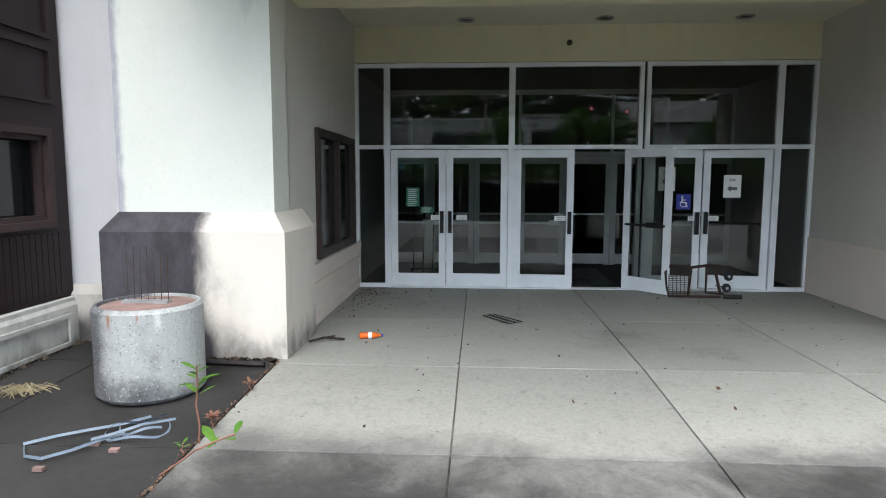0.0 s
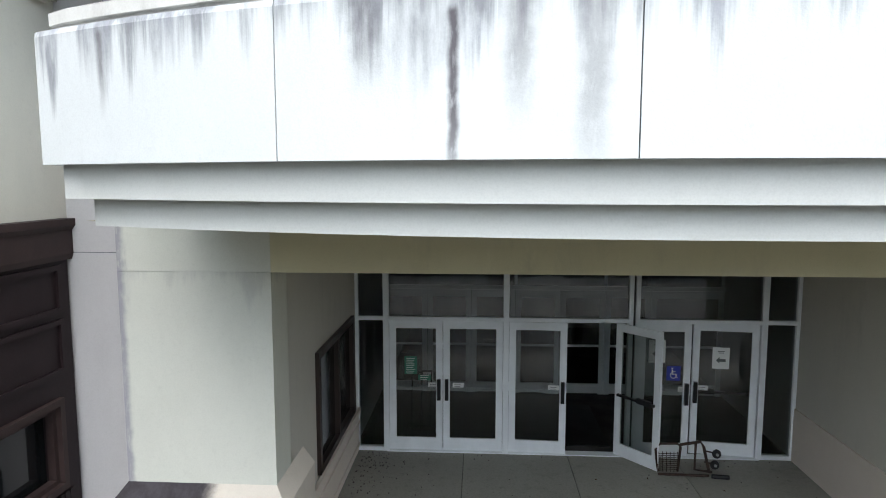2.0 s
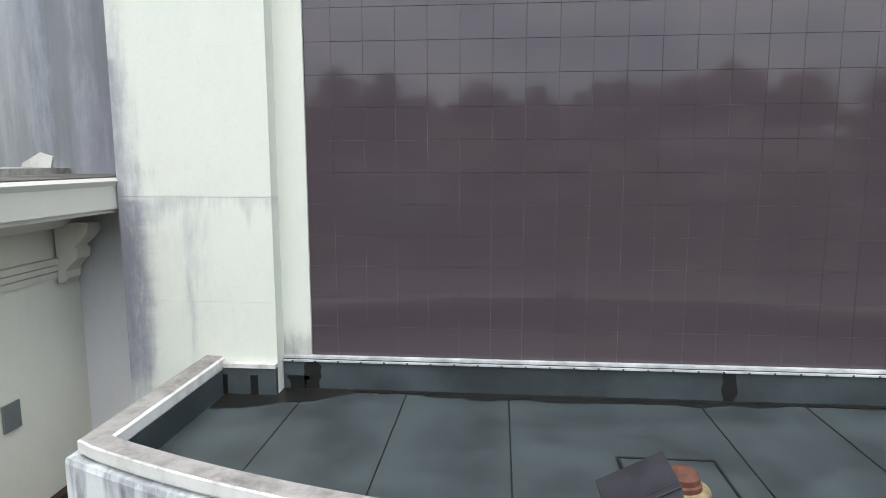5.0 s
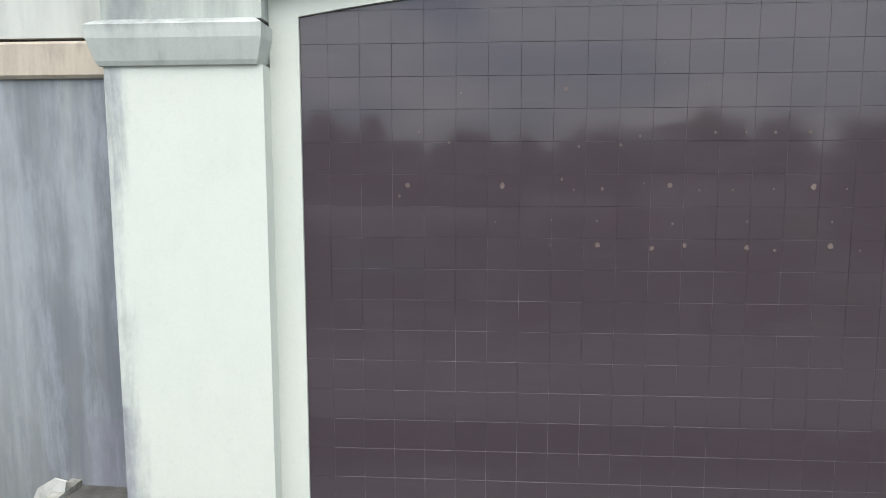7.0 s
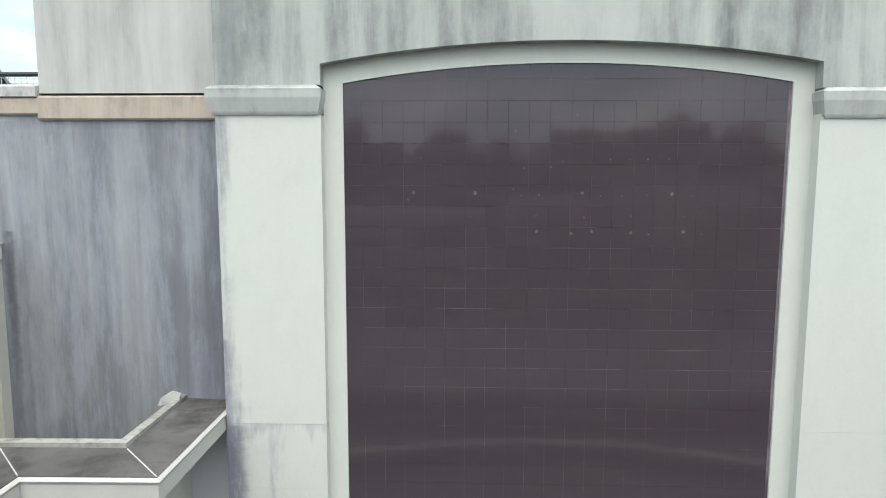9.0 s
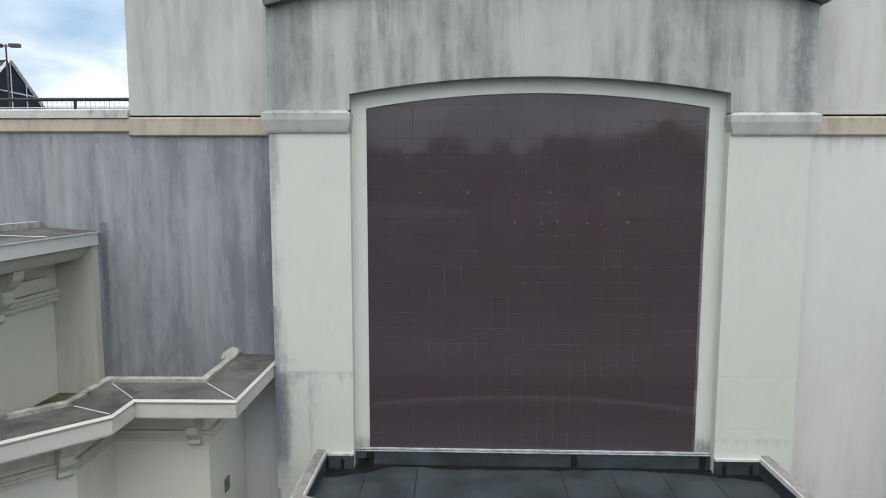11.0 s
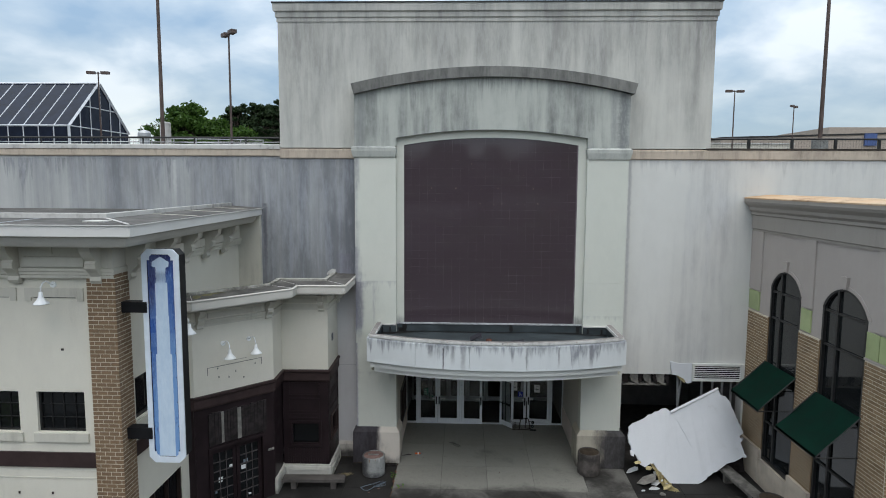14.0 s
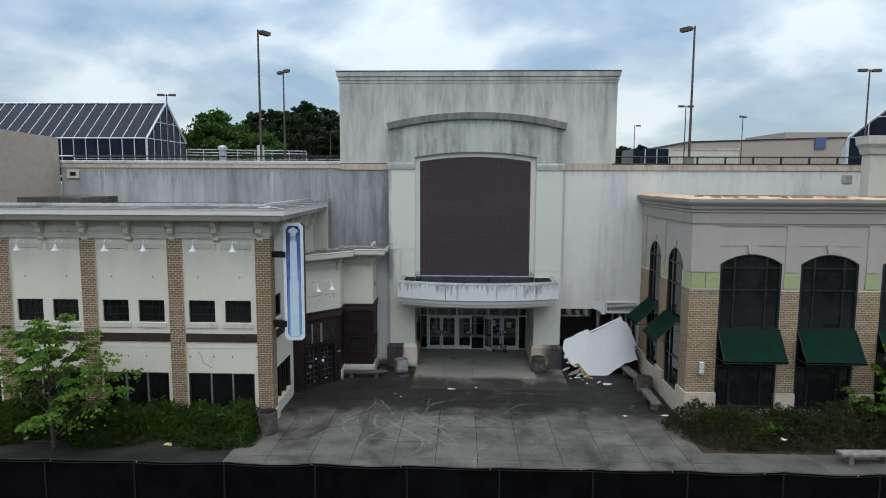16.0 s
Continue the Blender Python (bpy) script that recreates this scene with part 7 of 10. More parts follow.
part("jamb", OB(FA, (0.40, 0.47, -0.2, 0.03, -0.2, 2.2), (2.23, 2.30, -0.2, 0.03, -0.2, 2.2), (0.47, 2.23, -0.2, 0.03, 2.12, 2.24)), M_BROWN, sd)
part("interior", OB(FA, (0.4, 2.3, -0.5, -0.45, -0.2, 2.2)), M_BLACK, sd)
pl = thing("wall_plaque", FA[0] + FA[1] * 2.52 + Vector((0, 0, 1.55)), "small white plaque on the brown post", "plaque")
part("plate", OB(FA, (2.44, 2.66, -0.02, 0.0, 1.53, 1.61)), M_BENCH, pl)
# panels, windows and base of faces B and C
for fr, ln_, tag, (wu0, wu1, wz0, wz1), upper in ((FB, LB, "b", (0.28, 1.30, 1.22, 2.02), [(2.17, 2.34), (2.40, 2.92), (3.00, 3.50)]), (FC, 1.78, "c", (0.46, 1.46, 1.28, 2.09), [(2.40, 2.95), (3.02, 3.5)])):
    pw = thing("timber_front_" + tag, fr[0] + fr[1] * (ln_ / 2), "dark brown panelled timber front with a small window", "shopfront", kind="structure")
    part("pane", OB(fr, (wu0, wu1, -0.17, -0.16, wz0, wz1)), M_PANER if tag == "c" else M_PANE, pw)
    for d0, d1, i in ((-0.02, 0.035, 0.0), (-0.10, -0.02, 0.05)):
        for a, b, c, d in ((wu0 - 0.07 + i, wu0 + i, wz0 - 0.07 + i, wz1 + 0.07 - i), (wu1 - i, wu1 + 0.07 - i, wz0 - 0.07 + i, wz1 + 0.07 - i), (wu0 + i, wu1 - i, wz0 - 0.07 + i, wz0 + i), (wu0 + i, wu1 - i, wz1 - i, wz1 + 0.07 - i)):
            part("window_frame", OB(fr, (a, b, d0, d1, c, d)), M_BROWN if tag == "b" else M_BROWN2, pw, bevel=0.006)
    pr = 0.42 if tag == "b" else 0.20
    for c, d in upper:
        for a, b, e_, f_ in ((0.18, 0.24, c, d), (ln_ - pr, ln_ - pr + 0.06, c, d), (0.24, ln_ - pr, c, c + 0.05), (0.24, ln_ - pr, d - 0.05, d)):
            part("panel_moulding", OB(fr, (a, b, -0.02, 0.012, e_, f_)), M_BROWN, pw, bevel=0.008)
    u = 0.1
    while u < ln_ - 0.2:
        part("beadboard", OB(fr, (u, u + 0.07, -0.02, 0.004, 0.55, wz0 - 0.12)), M_BROWN, pw)
        u += 0.082
structure("shopfront_base", sweep_bm(LOW[2:], [(-0.1, -0.2), (0.07, -0.2), (0.07, 0.40), (0.05, 0.44), (0.05, 0.48), (-0.1, 0.50)]), M_BASEW, "grimy white painted panelled base", "wall base")
for fr, ln_ in ((FB, LB), (FC, 1.75)):
    bm = bmesh.new()
    for a, b, c, d in ((0.12, 0.17, 0.02, 0.34), (ln_ - 0.22, ln_ - 0.17, 0.02, 0.34), (0.17, ln_ - 0.22, 0.02, 0.06), (0.17, ln_ - 0.22, 0.30, 0.34)):
        add_obox(bm, fr, a, b, 0.07, 0.095, c, d)
    structure("base_panel_moulding", bm, M_BASEW, "raised white panel moulding", "trim", bevel=0.006)
vb = thing("wall_vent", (-3.3, 4.45, 5.0), "small grey wall vent on the cream wall", "vent")
part("vent_plate", OB(FC, (0.62, 0.82, 0.0, 0.02, 4.85, 5.10)), M_INK, vb)

# ---- right building ----
RX, RY = 12.05, -2.40
FR = frame_of((0, RY), (1, 0))
FRS = frame_of((RX, 5.5), (0, -1))       # side face, u runs from the deck wall to the street; out is -x
rb = thing("shop_building_right", (18, 1, 0), "taupe stucco shop building with buff brick piers and arched windows", "building", kind="structure")
BR = 3.56
arches = [(13.32 + BR * k, 16.04 + BR * k - (0.0 if k == 0 else 0.18), 0.45, 7.15, 0.43) for k in range(4)]
S1, S2 = (1.56, 3.50, 0.9, 7.05, 0.61), (4.70, 6.78, 0.75, 7.0, 0.64)
part("front_wall", wall_bm(FR, RX, 30, -0.3, 9.95, -0.4, 0.0, arches), M_TAUPE, rb)
part("side_wall", wall_bm(FRS, 0.0, 7.9 - 0.4 + 0.0, -0.3, 9.95, -0.4, 0.0, [S1, S2]), M_TAUPE, rb)
RLINE = [(RX, 5.45), (RX, RY), (30, RY)]
part("cornice", sweep_bm(RLINE, [(-0.2, 8.86), (0.05, 8.86), (0.05, 8.93), (0.09, 8.96), (0.09, 9.42), (0.14, 9.46), (0.14, 9.54), (0.22, 9.62), (0.24, 9.72), (0.36, 9.84), (0.40, 9.92), (0.40, 10.02), (-0.2, 10.02)]), M_TAUPE2, rb, "deep taupe moulded cornice")
part("roof_edge", sweep_bm(RLINE, [(-0.55, 10.02), (0.41, 10.02), (0.41, 10.06), (0.30, 10.09), (-0.55, 10.17)]), M_PLYW, rb, "bare weathered plywood roof edge")
M_TORNF = simple("torn_brown_felt", (0.20, 0.105, 0.065), 0.85, vary=0.5, scale=3)
rg = random.Random(21)
bm = bmesh.new()
for k in range(34):
    x = RX + 0.2 + k * 0.5 + rg.uniform(-0.2, 0.2)
    o_ = rg.uniform(-0.25, 0.25)
    add_poly(bm, frame_of((x, RY + 0.1), (0, 1)), [(o_ - 0.15, 10.12 - 0.094 * (o_ - 0.15) * -1), (o_ + 0.2, 10.14 + 0.03), (o_ + 0.18, 10.155 + 0.03)], 0.0, rg.uniform(0.15, 0.5))
part("torn_membrane", bm, M_TORNF, rb, "torn brown scraps of roofing left on the plywood")["kind"] = "stuff"
part("roof_deck", B((RX + 0.3, RY + 0.3, 9.9, 30, 5.5, 10.05)), M_ROOFMETAL, rb)
# shallow stucco pilaster strips and panel lines of the upper wall
for x0, x1 in ((RX, 13.24), (16.16, 16.74), (19.72, 20.24), (23.28, 23.80)):
    part("pilaster_strip", B((x0, RY - 0.05, 6.78, x1, RY, 8.86)), M_TAUPE, rb, bevel=0.008)
for k in range(4):
    a, b = arches[k][:2]
    zc = 7.95
    m_ = (a + b) / 2
    part("panel_line", B((a - 0.05, RY - 0.02, zc, m_ - 0.30, RY, zc + 0.04), (m_ + 0.30, RY - 0.02, zc, b + 0.05, RY, zc + 0.04)), M_TAUPE2, rb)
    part("keystone", POLY(FR, [(m_ - 0.16, 7.60), (m_ + 0.16, 7.60), (m_ + 0.24, 8.02), (m_ - 0.24, 8.02)], 0.0, 0.09), M_TAUPE, rb, bevel=0.01)
    ring_o, ring_i = arch_pts(a - 0.16, b + 0.16, 7.15, 0.52, 18), arch_pts(a, b, 7.15, 0.43, 18)
    bm = bmesh.new()
    for j in range(18):
        add_poly(bm, FR, [ring_i[j], ring_i[j + 1], ring_o[j + 1], ring_o[j]], 0.0, 0.014)
    bmesh.ops.remove_doubles(bm, verts=bm.verts, dist=0.0005)
    part("arch_moulding", bm, M_TAUPE, rb)
for s in (S1, S2):
    m_ = (s[0] + s[1]) / 2
    zt = s[3] + s[4]
    part("keystone", POLY(FRS, [(m_ - 0.10, zt + 0.02), (m_ + 0.10, zt + 0.02), (m_ + 0.15, zt + 0.36), (m_ - 0.15, zt + 0.36)], 0.0, 0.08), M_TAUPE, rb)
    ring_o, ring_i = arch_pts(s[0] - 0.14, s[1] + 0.14, s[3], s[4] + 0.10, 16), arch_pts(s[0], s[1], s[3], s[4], 16)
    bm = bmesh.new()
    for j in range(16):
        add_poly(bm, FRS, [ring_i[j], ring_i[j + 1], ring_o[j + 1], ring_o[j]], 0.0, 0.016)
    bmesh.ops.remove_doubles(bm, verts=bm.verts, dist=0.0005)
    part("arch_moulding", bm, M_TAUPE, rb)
for u0, u1 in ((0.02, 0.88), (3.64, 4.20), (7.10, 7.95)):
    part("pilaster_strip", OB(FRS, (u0, u1, 0.0, 0.05, 6.78, 8.86)), M_TAUPE, rb)
# green tile squares
for x0, x1 in ((12.06, 12.62), (12.68, 13.24), (16.14, 16.78), (19.70, 20.28), (23.26, 23.8)):
    part("green_tile", B((x0, RY - 0.055, 6.04, x1, RY, 6.72)), M_GREENT, rb, "pale green glazed square", bevel=0.008)
for u0, u1 in ((0.05, 0.82), (3.62, 4.16), (6.83, 7.33), (7.37, 7.86)):
    part("green_tile", OB(FRS, (u0, u1, 0.0, 0.05, 6.04, 6.72)), M_GREENT, rb, "pale green glazed square")
part("tile_ledge", B((12.0, RY - 0.075, 5.97, 13.26, RY - 0.0, 6.03)), M_TAUPE, rb)
part("tile_ledge", OB(FRS, (6.80, 7.95, 0.0, 0.07, 5.97, 6.03)), M_TAUPE, rb)
# brick cores and stone plinths
RB_FRONT = [(12.0, 13.30), (16.07, 16.85), (19.43, 20.40), (22.99, 23.96)]
RB_SIDE = [(0.02, 1.54), (3.52, 4.68), (6.80, 7.92)]
for a, b in RB_FRONT:
    part("brick_core", B((a, RY - 0.03, 0.2, b, RY - 0.001, 5.97)), M_MORTAR, rb)
    part("plinth", B((a - 0.06, RY - 0.14, -0.3, b + 0.04, RY - 0.0, 1.20)), M_STONE, rb, "pale cast-stone plinth", bevel=0.02)
for a, b in RB_SIDE:
    part("brick_core", OB(FRS, (a, b, 0.001, 0.03, 0.2, 5.97)), M_MORTAR, rb)
    if b < 7:
        part("brick_return", OB(FRS, (b, b + 0.022, -0.02, 0.036, 1.21, 5.97)), M_BRICKR, rb)
    part("plinth", OB(FRS, (a - 0.04, b + 0.02, 0.0, 0.12, -0.3, 1.20)), M_STONE, rb, "pale cast-stone plinth", bevel=0.02)
for s in (S1, S2):
    part("plinth", OB(FRS, (s[0] - 0.03, s[1] + 0.03, 0.0, 0.10, -0.3, s[2])), M_STONE, rb, "pale cast-stone plinth", bevel=0.015)


def arched_window(nm, fr, o, cols, transoms):
    a, b, z0, zs, rise = o
    w = thing(nm, fr[0] + fr[1] * ((a + b) / 2) + Vector((0, 0, z0)), "tall arched dark window with black bars", "window", kind="structure")
    arc = arch_pts(a, b, zs, rise, 14)
    part("pane", POLY(fr, [(a, z0), (b, z0)] + list(reversed(arc)), -0.095, -0.08), M_PANER, w, "dark reflecting glass")
    inner_ = arch_pts(a + 0.09, b - 0.09, zs, rise - 0.05, 14)
    bm = bmesh.new()
    for j in range(14):
        add_poly(bm, fr, [inner_[j], inner_[j + 1], arc[j + 1], arc[j]], -0.12, 0.004)
    part("arch_frame", bm, M_DARKFR, w)
    for u0, u1, c, d in ((a, a + 0.09, z0, zs), (b - 0.09, b, z0, zs), (a + 0.09, b - 0.09, z0, z0 + 0.10)):
        part("window_frame", OB(fr, (u0, u1, -0.12, 0.006, c, d)), M_DARKFR, w)
    for f_ in cols:
        u = a + (b - a) * f_
        # a bar stops under the arch
        k = min(range(15), key=lambda i: abs(arc[i][0] - u))
        part("mullion", OB(fr, (u - 0.045, u + 0.045, -0.081, -0.02, z0 + 0.10, arc[k][1] - 0.03)), M_DARKFR, w)
    for z in transoms:
        part("transom", OB(fr, (a + 0.09, b - 0.09, -0.081, -0.026, z - 0.03, z + 0.03)), M_DARKFR, w)
    return w


for k in range(4):
    arched_window("arched_window_%d" % (k + 1), FR, arches[k], (0.24, 0.76), (2.4, 4.2, 5.95, 6.95))
arched_window("side_arched_window_1", FRS, S1, (0.33,), (2.3, 4.25, 6.0, 6.9))
arched_window("side_arched_window_2", FRS, S2, (0.33,), (2.3, 4.25, 5.9, 6.9))


def awning(fr, a, b, z_top, z_bot, reach, group):
    """A sloped canvas awning with closed ends over a bent steel frame."""
    o, u, n = fr
    w = thing("awning", o + u * ((a + b) / 2) + Vector((0, 0, z_bot)), "dark green canvas awning over the shop window", "awning", group)
    bm = bmesh.new()
    seg = 8
    rows = []
    for j in range(7):
        f_ = j / 6
        sag = -0.05 * math.sin(math.pi * f_)
        rows.append([bm.verts.new(o + u * (a + (b - a) * i / seg) + n * (0.03 + reach * f_) + Vector((0, 0, z_top + (z_bot - z_top) * f_ + sag - 0.02 * (0.5 - abs(i % 2 - 0.5)) * math.sin(math.pi * f_)))) for i in range(seg + 1)])
    for r0, r1 in zip(rows, rows[1:]):
        for i in range(seg):
            bm.faces.new([r0[i], r0[i + 1], r1[i + 1], r1[i]])
    low = [bm.verts.new(v.co + Vector((0, 0, -0.10))) for v in rows[-1]]
    for i in range(seg):
        bm.faces.new([rows[-1][i], rows[-1][i + 1], low[i + 1], low[i]])
    bmesh.ops.solidify(bm, geom=bm.faces[:], thickness=0.012)
    part("canvas", bm, M_AWN, w)
    for s in (a + 0.01, b - 0.01):
        p0, p1 = o + u * s + n * 0.03, o + u * s + n * (reach + 0.03)
        part("side_arm", tube_bm([p0 + Vector((0, 0, z_bot - 0.05)), p1 + Vector((0, 0, z_bot - 0.05))], 0.018, 6), M_DARKFR, w)
        part("slope_bar", tube_bm([p0 + Vector((0, 0, z_top)), p1 + Vector((0, 0, z_bot - 0.03))], 0.018, 6), M_DARKFR, w)
    part("front_bar", tube_bm([o + u * a + n * (reach + 0.03) + Vector((0, 0, z_bot - 0.08)), o + u * b + n * (reach + 0.03) + Vector((0, 0, z_bot - 0.08))], 0.016, 6), M_DARKFR, w)
    return w


for k in range(4):
    a, b = arches[k][:2]
    awning(FR, a - 0.02, b + 0.05, 4.18, 2.92, 0.95, "awnings of the right shop")
awning(FRS, S1[0] - 0.05, S1[1] + 0.05, 4.42, 3.38, 1.12, "awnings of the right shop")
awning(FRS, S2[0] - 0.05, S2[1] + 0.05, 4.38, 3.32, 1.12, "awnings of the right shop")

sc = thing("wall_sconce", (12.66, RY, 2.35), "unlit frosted glass wall sconce with metal straps", "wall lamp")
part("back_plate", B((12.54, RY - 0.07, 2.05, 12.78, RY - 0.045, 2.68)), M_STEEL, sc)
M_FROST = simple("frosted_glass", (0.62, 0.64, 0.64), 0.35, vary=0.05)
bm = lathe_bm([(0.03, 0.0), (0.11, 0.01), (0.115, 0.03), (0.115, 0.54), (0.11, 0.56), (0.03, 0.57)], (12.66, RY - 0.13, 2.08), 18)
part("diffuser", bm, M_FROST, sc, "frosted white tube", smooth=False)
for z in (2.12, 2.34, 2.58):
    part("strap", lathe_bm([(0.119, 0.0), (0.119, 0.035), (0.112, 0.035), (0.112, 0.0)], (12.66, RY - 0.13, z), 18), M_STEEL, sc)
# far end of the right building: a taller corner block
rt = thing("right_corner_block", (23, 1, 9), "taupe stucco block with a pale cornice beyond the shop roof", "building", kind="structure")
part("block_wall", B((22.05, 1.6, 9.9, 30, 2.3, 12.2)), M_LTRIM, rt)
part("block_cornice", sweep_bm([(22.05, 2.3), (22.05, 1.6), (30, 1.6)], [(-0.2, 12.2), (0.1, 12.2), (0.2, 12.5), (0.35, 12.7), (0.4, 13.1), (-0.2, 13.1)]), M_LTRIM, rt)
wx_ = thing("wall_box", (-21.0, 5.45, 11.1), "small pale box vent with a dark slot on the wall", "vent")
part("box_frame", B((-21.4, 5.40, 10.88, -20.7, 5.498, 11.38)), M_LTRIM, wx_, bevel=0.01)
part("slot", B((-21.22, 5.385, 11.03, -20.88, 5.41, 11.24)), M_BLACK, wx_)
wv = thing("deck_wall_vent", (23.3, 5.5, 11.0), "small grey louvred vent high on the wall", "vent")
part("vent_plate", B((23.0, 5.44, 10.75, 23.55, 5.5, 11.2)), M_STEEL, wv)

# ---- torn opening, fallen wall panel ----
structure("torn_room_floor", B((7.3, 5.5, -0.3, 12.3, 12, -0.02)), M_INTFLOOR, "dark floor inside the torn opening", "floor")
structure("torn_room_back", B((7.3, 11.8, -0.1, 12.3, 12, 4.2)), M_INTERIOR, "dark back wall inside the torn opening", "wall")
structure("torn_room_sides", B((7.2, 6.0, -0.1, 7.4, 12, 4.2), (12.3, 6.0, -0.1, 12.5, 12, 4.2)), M_INTERIOR, "dark side walls inside the torn opening", "wall")
structure("torn_room_ceiling", B((7.2, 6.0, 4.0, 12.5, 12, 4.2)), M_INTERIOR, "dark ceiling inside the torn opening", "ceiling")
lv = thing("louvre", (10.98, 5.45, 3.2), "white metal louvre at the top of the opening", "louvre")
for a, b, c, d in ((10.05, 10.13, 3.2, 3.86), (11.83, 11.92, 3.2, 3.86), (10.13, 11.83, 3.78, 3.86), (10.13, 11.83, 3.2, 3.27)):
    part("louvre_frame", B((a, 5.38, c, b, 5.55, d)), M_MOLD, lv)
for k in range(7):
    z = 3.285 + k * 0.071
    bm = bmesh.new()
    add_poly(bm, frame_of((10.13, 0), (0, 1)), [(5.40, z), (5.412, z), (5.412, z + 0.02), (5.40, z + 0.018)], 0.0, 1.70)
    part("slat", bm, M_LAMPW, lv)
# black plate on the closed wall stands in for the unlit gaps between slats
part("backing", B((10.13, 5.472, 3.27, 11.83, 5.496, 3.78)), M_BLACK, lv)
st_ = thing("bare_wall_studs", (10.3, 5.7, 0), "bare galvanised wall studs in the torn opening", "wall studs")
for x, tilt in ((9.45, 0.35), (9.75, -0.12), (10.55, 0.0), (10.95, 0.0), (11.3, 0.02), (11.65, 0.0)):
    part("stud", tube_bm([(x, 5.75, -0.1), (x + tilt, 5.75, 3.35)], 0.045, 4), M_STEEL, st_)
tf = thing("torn_wall_flap", (9.6, 5.4, 3.4), "torn white flap of wall board hanging from the opening", "wall board")
bm = POLY(frame_of((0, 5.44), (1, 0)), [(9.3, 3.44), (9.22, 3.95), (9.55, 3.86), (10.02, 3.88), (10.04, 3.12), (9.86, 3.10), (9.75, 3.28), (9.5, 3.40)], -0.01, 0.03)
part("flap", bm, M_DRYWALL, tf)
part("insulation", POLY(frame_of((0, 5.47), (1, 0)), [(9.5, 3.42), (9.9, 3.2), (9.8, 3.1), (9.55, 3.3)], -0.03, 0.0), M_INSUL, tf)
hang = thing("hanging_board_scraps", (8.3, 5.7, 3.2), "torn hanging scraps of grey board and foil", "debris")
rg = random.Random(4)
for k in range(7):
    x = 7.5 + k * 0.25
    bm = POLY(frame_of((0, 5.62 + 0.1 * rg.random()), (1, 0)), [(x, 3.46), (x + 0.34, 3.46), (x + 0.30 + rg.uniform(-0.1, 0.1), 3.1 - rg.random() * 0.2), (x + 0.05 + rg.uniform(-0.05, 0.1), 3.15 + rg.uniform(-0.1, 0.2))], -0.01, 0.02)
    part("scrap", bm, M_BENCH if k % 2 else M_PLANK, hang)
part("shelf_edge", B((7.5, 5.7, 2.92, 9.2, 5.8, 3.0)), M_BENCH, hang)

fp = thing("fallen_wall_panel", (9.6, 4.5, 1.5), "large torn white wall panel leaning out of the opening", "wall panel")
bm = bmesh.new()
# the outline is given in the panel's own plane; it leans back against the opening
P0 = Vector((9.0, 3.75, -0.10))
PU = Vector((0.998, 0.064, 0.0))
PV = Vector((-0.024, 0.377, 0.926))
PN = PU.cross(PV).normalized()
out2 = [(0.27, 0.0), (0.0, -0.04), (-0.12, 0.02), (-0.2, 0.13), (-0.56, 0.54), (-0.67, 0.76), (-0.97, 0.63), (-1.13, 0.72), (-1.22, 0.92), (-1.41, 1.24), (-1.49, 1.59), (-1.43, 2.01), (-1.29, 2.13), (-0.89, 2.29), (-0.42, 2.55), (-0.02, 2.67), (0.21, 2.5), (1.96, 3.38), (2.04, 3.12), (2.23, 3.07), (2.35, 2.9), (2.75, 1.78), (2.58, 1.67), (2.59, 1.42), (2.67, 1.0), (1.85, 0.66), (1.32, 0.34), (0.76, -0.02)]
# tear the edges a little between the corners
rg = random.Random(31)
torn = []
for k in range(len(out2)):
    (a0, b0), (a1, b1) = out2[k], out2[(k + 1) % len(out2)]
    ln_ = math.hypot(a1 - a0, b1 - b0)
    rough_ = 0.008 if 14 < k < 21 else 0.03
    q = max(1, int(ln_ / 0.11))
    for i in range(q):
        e_ = rg.uniform(-rough_, rough_) if i else 0.0
        torn.append((a0 + (a1 - a0) * i / q - (b1 - b0) / ln_ * e_, b0 + (b1 - b0) * i / q + (a1 - a0) / ln_ * e_))


def bulge(a, b):
    crease = max(0.0, 0.06 - abs((a - 0.45) * 0.90 + (b - 1.9) * 0.43))
    return 0.05 * math.sin(a * 1.1) + 0.02 * math.sin(b * 2.3) - crease * 0.5


front = [bm.verts.new(P0 + PU * a + PV * b + PN * bulge(a, b)) for a, b in torn]
back = [bm.verts.new(v.co - PN * 0.09) for v in front]
bm.faces.new(front)
bm.faces.new(list(reversed(back)))
for k in range(len(torn)):
    j = (k + 1) % len(torn)
    bm.faces.new([front[k], back[k], back[j], front[j]])
bmesh.ops.triangulate(bm, faces=[f for f in bm.faces if len(f.verts) > 4])
part("board", bm, M_DRYWALL, fp)
bm = bmesh.new()
a0, a1 = P0 + PU * 0.12 + PV * 2.52 + PN * 0.05, P0 + PU * 1.98 + PV * 3.36 + PN * 0.05
tube_bm([a0, a1], 0.055, 4, bm)
part("edge_strip", bm, M_DRYWALL, fp, "white rolled edge strip")
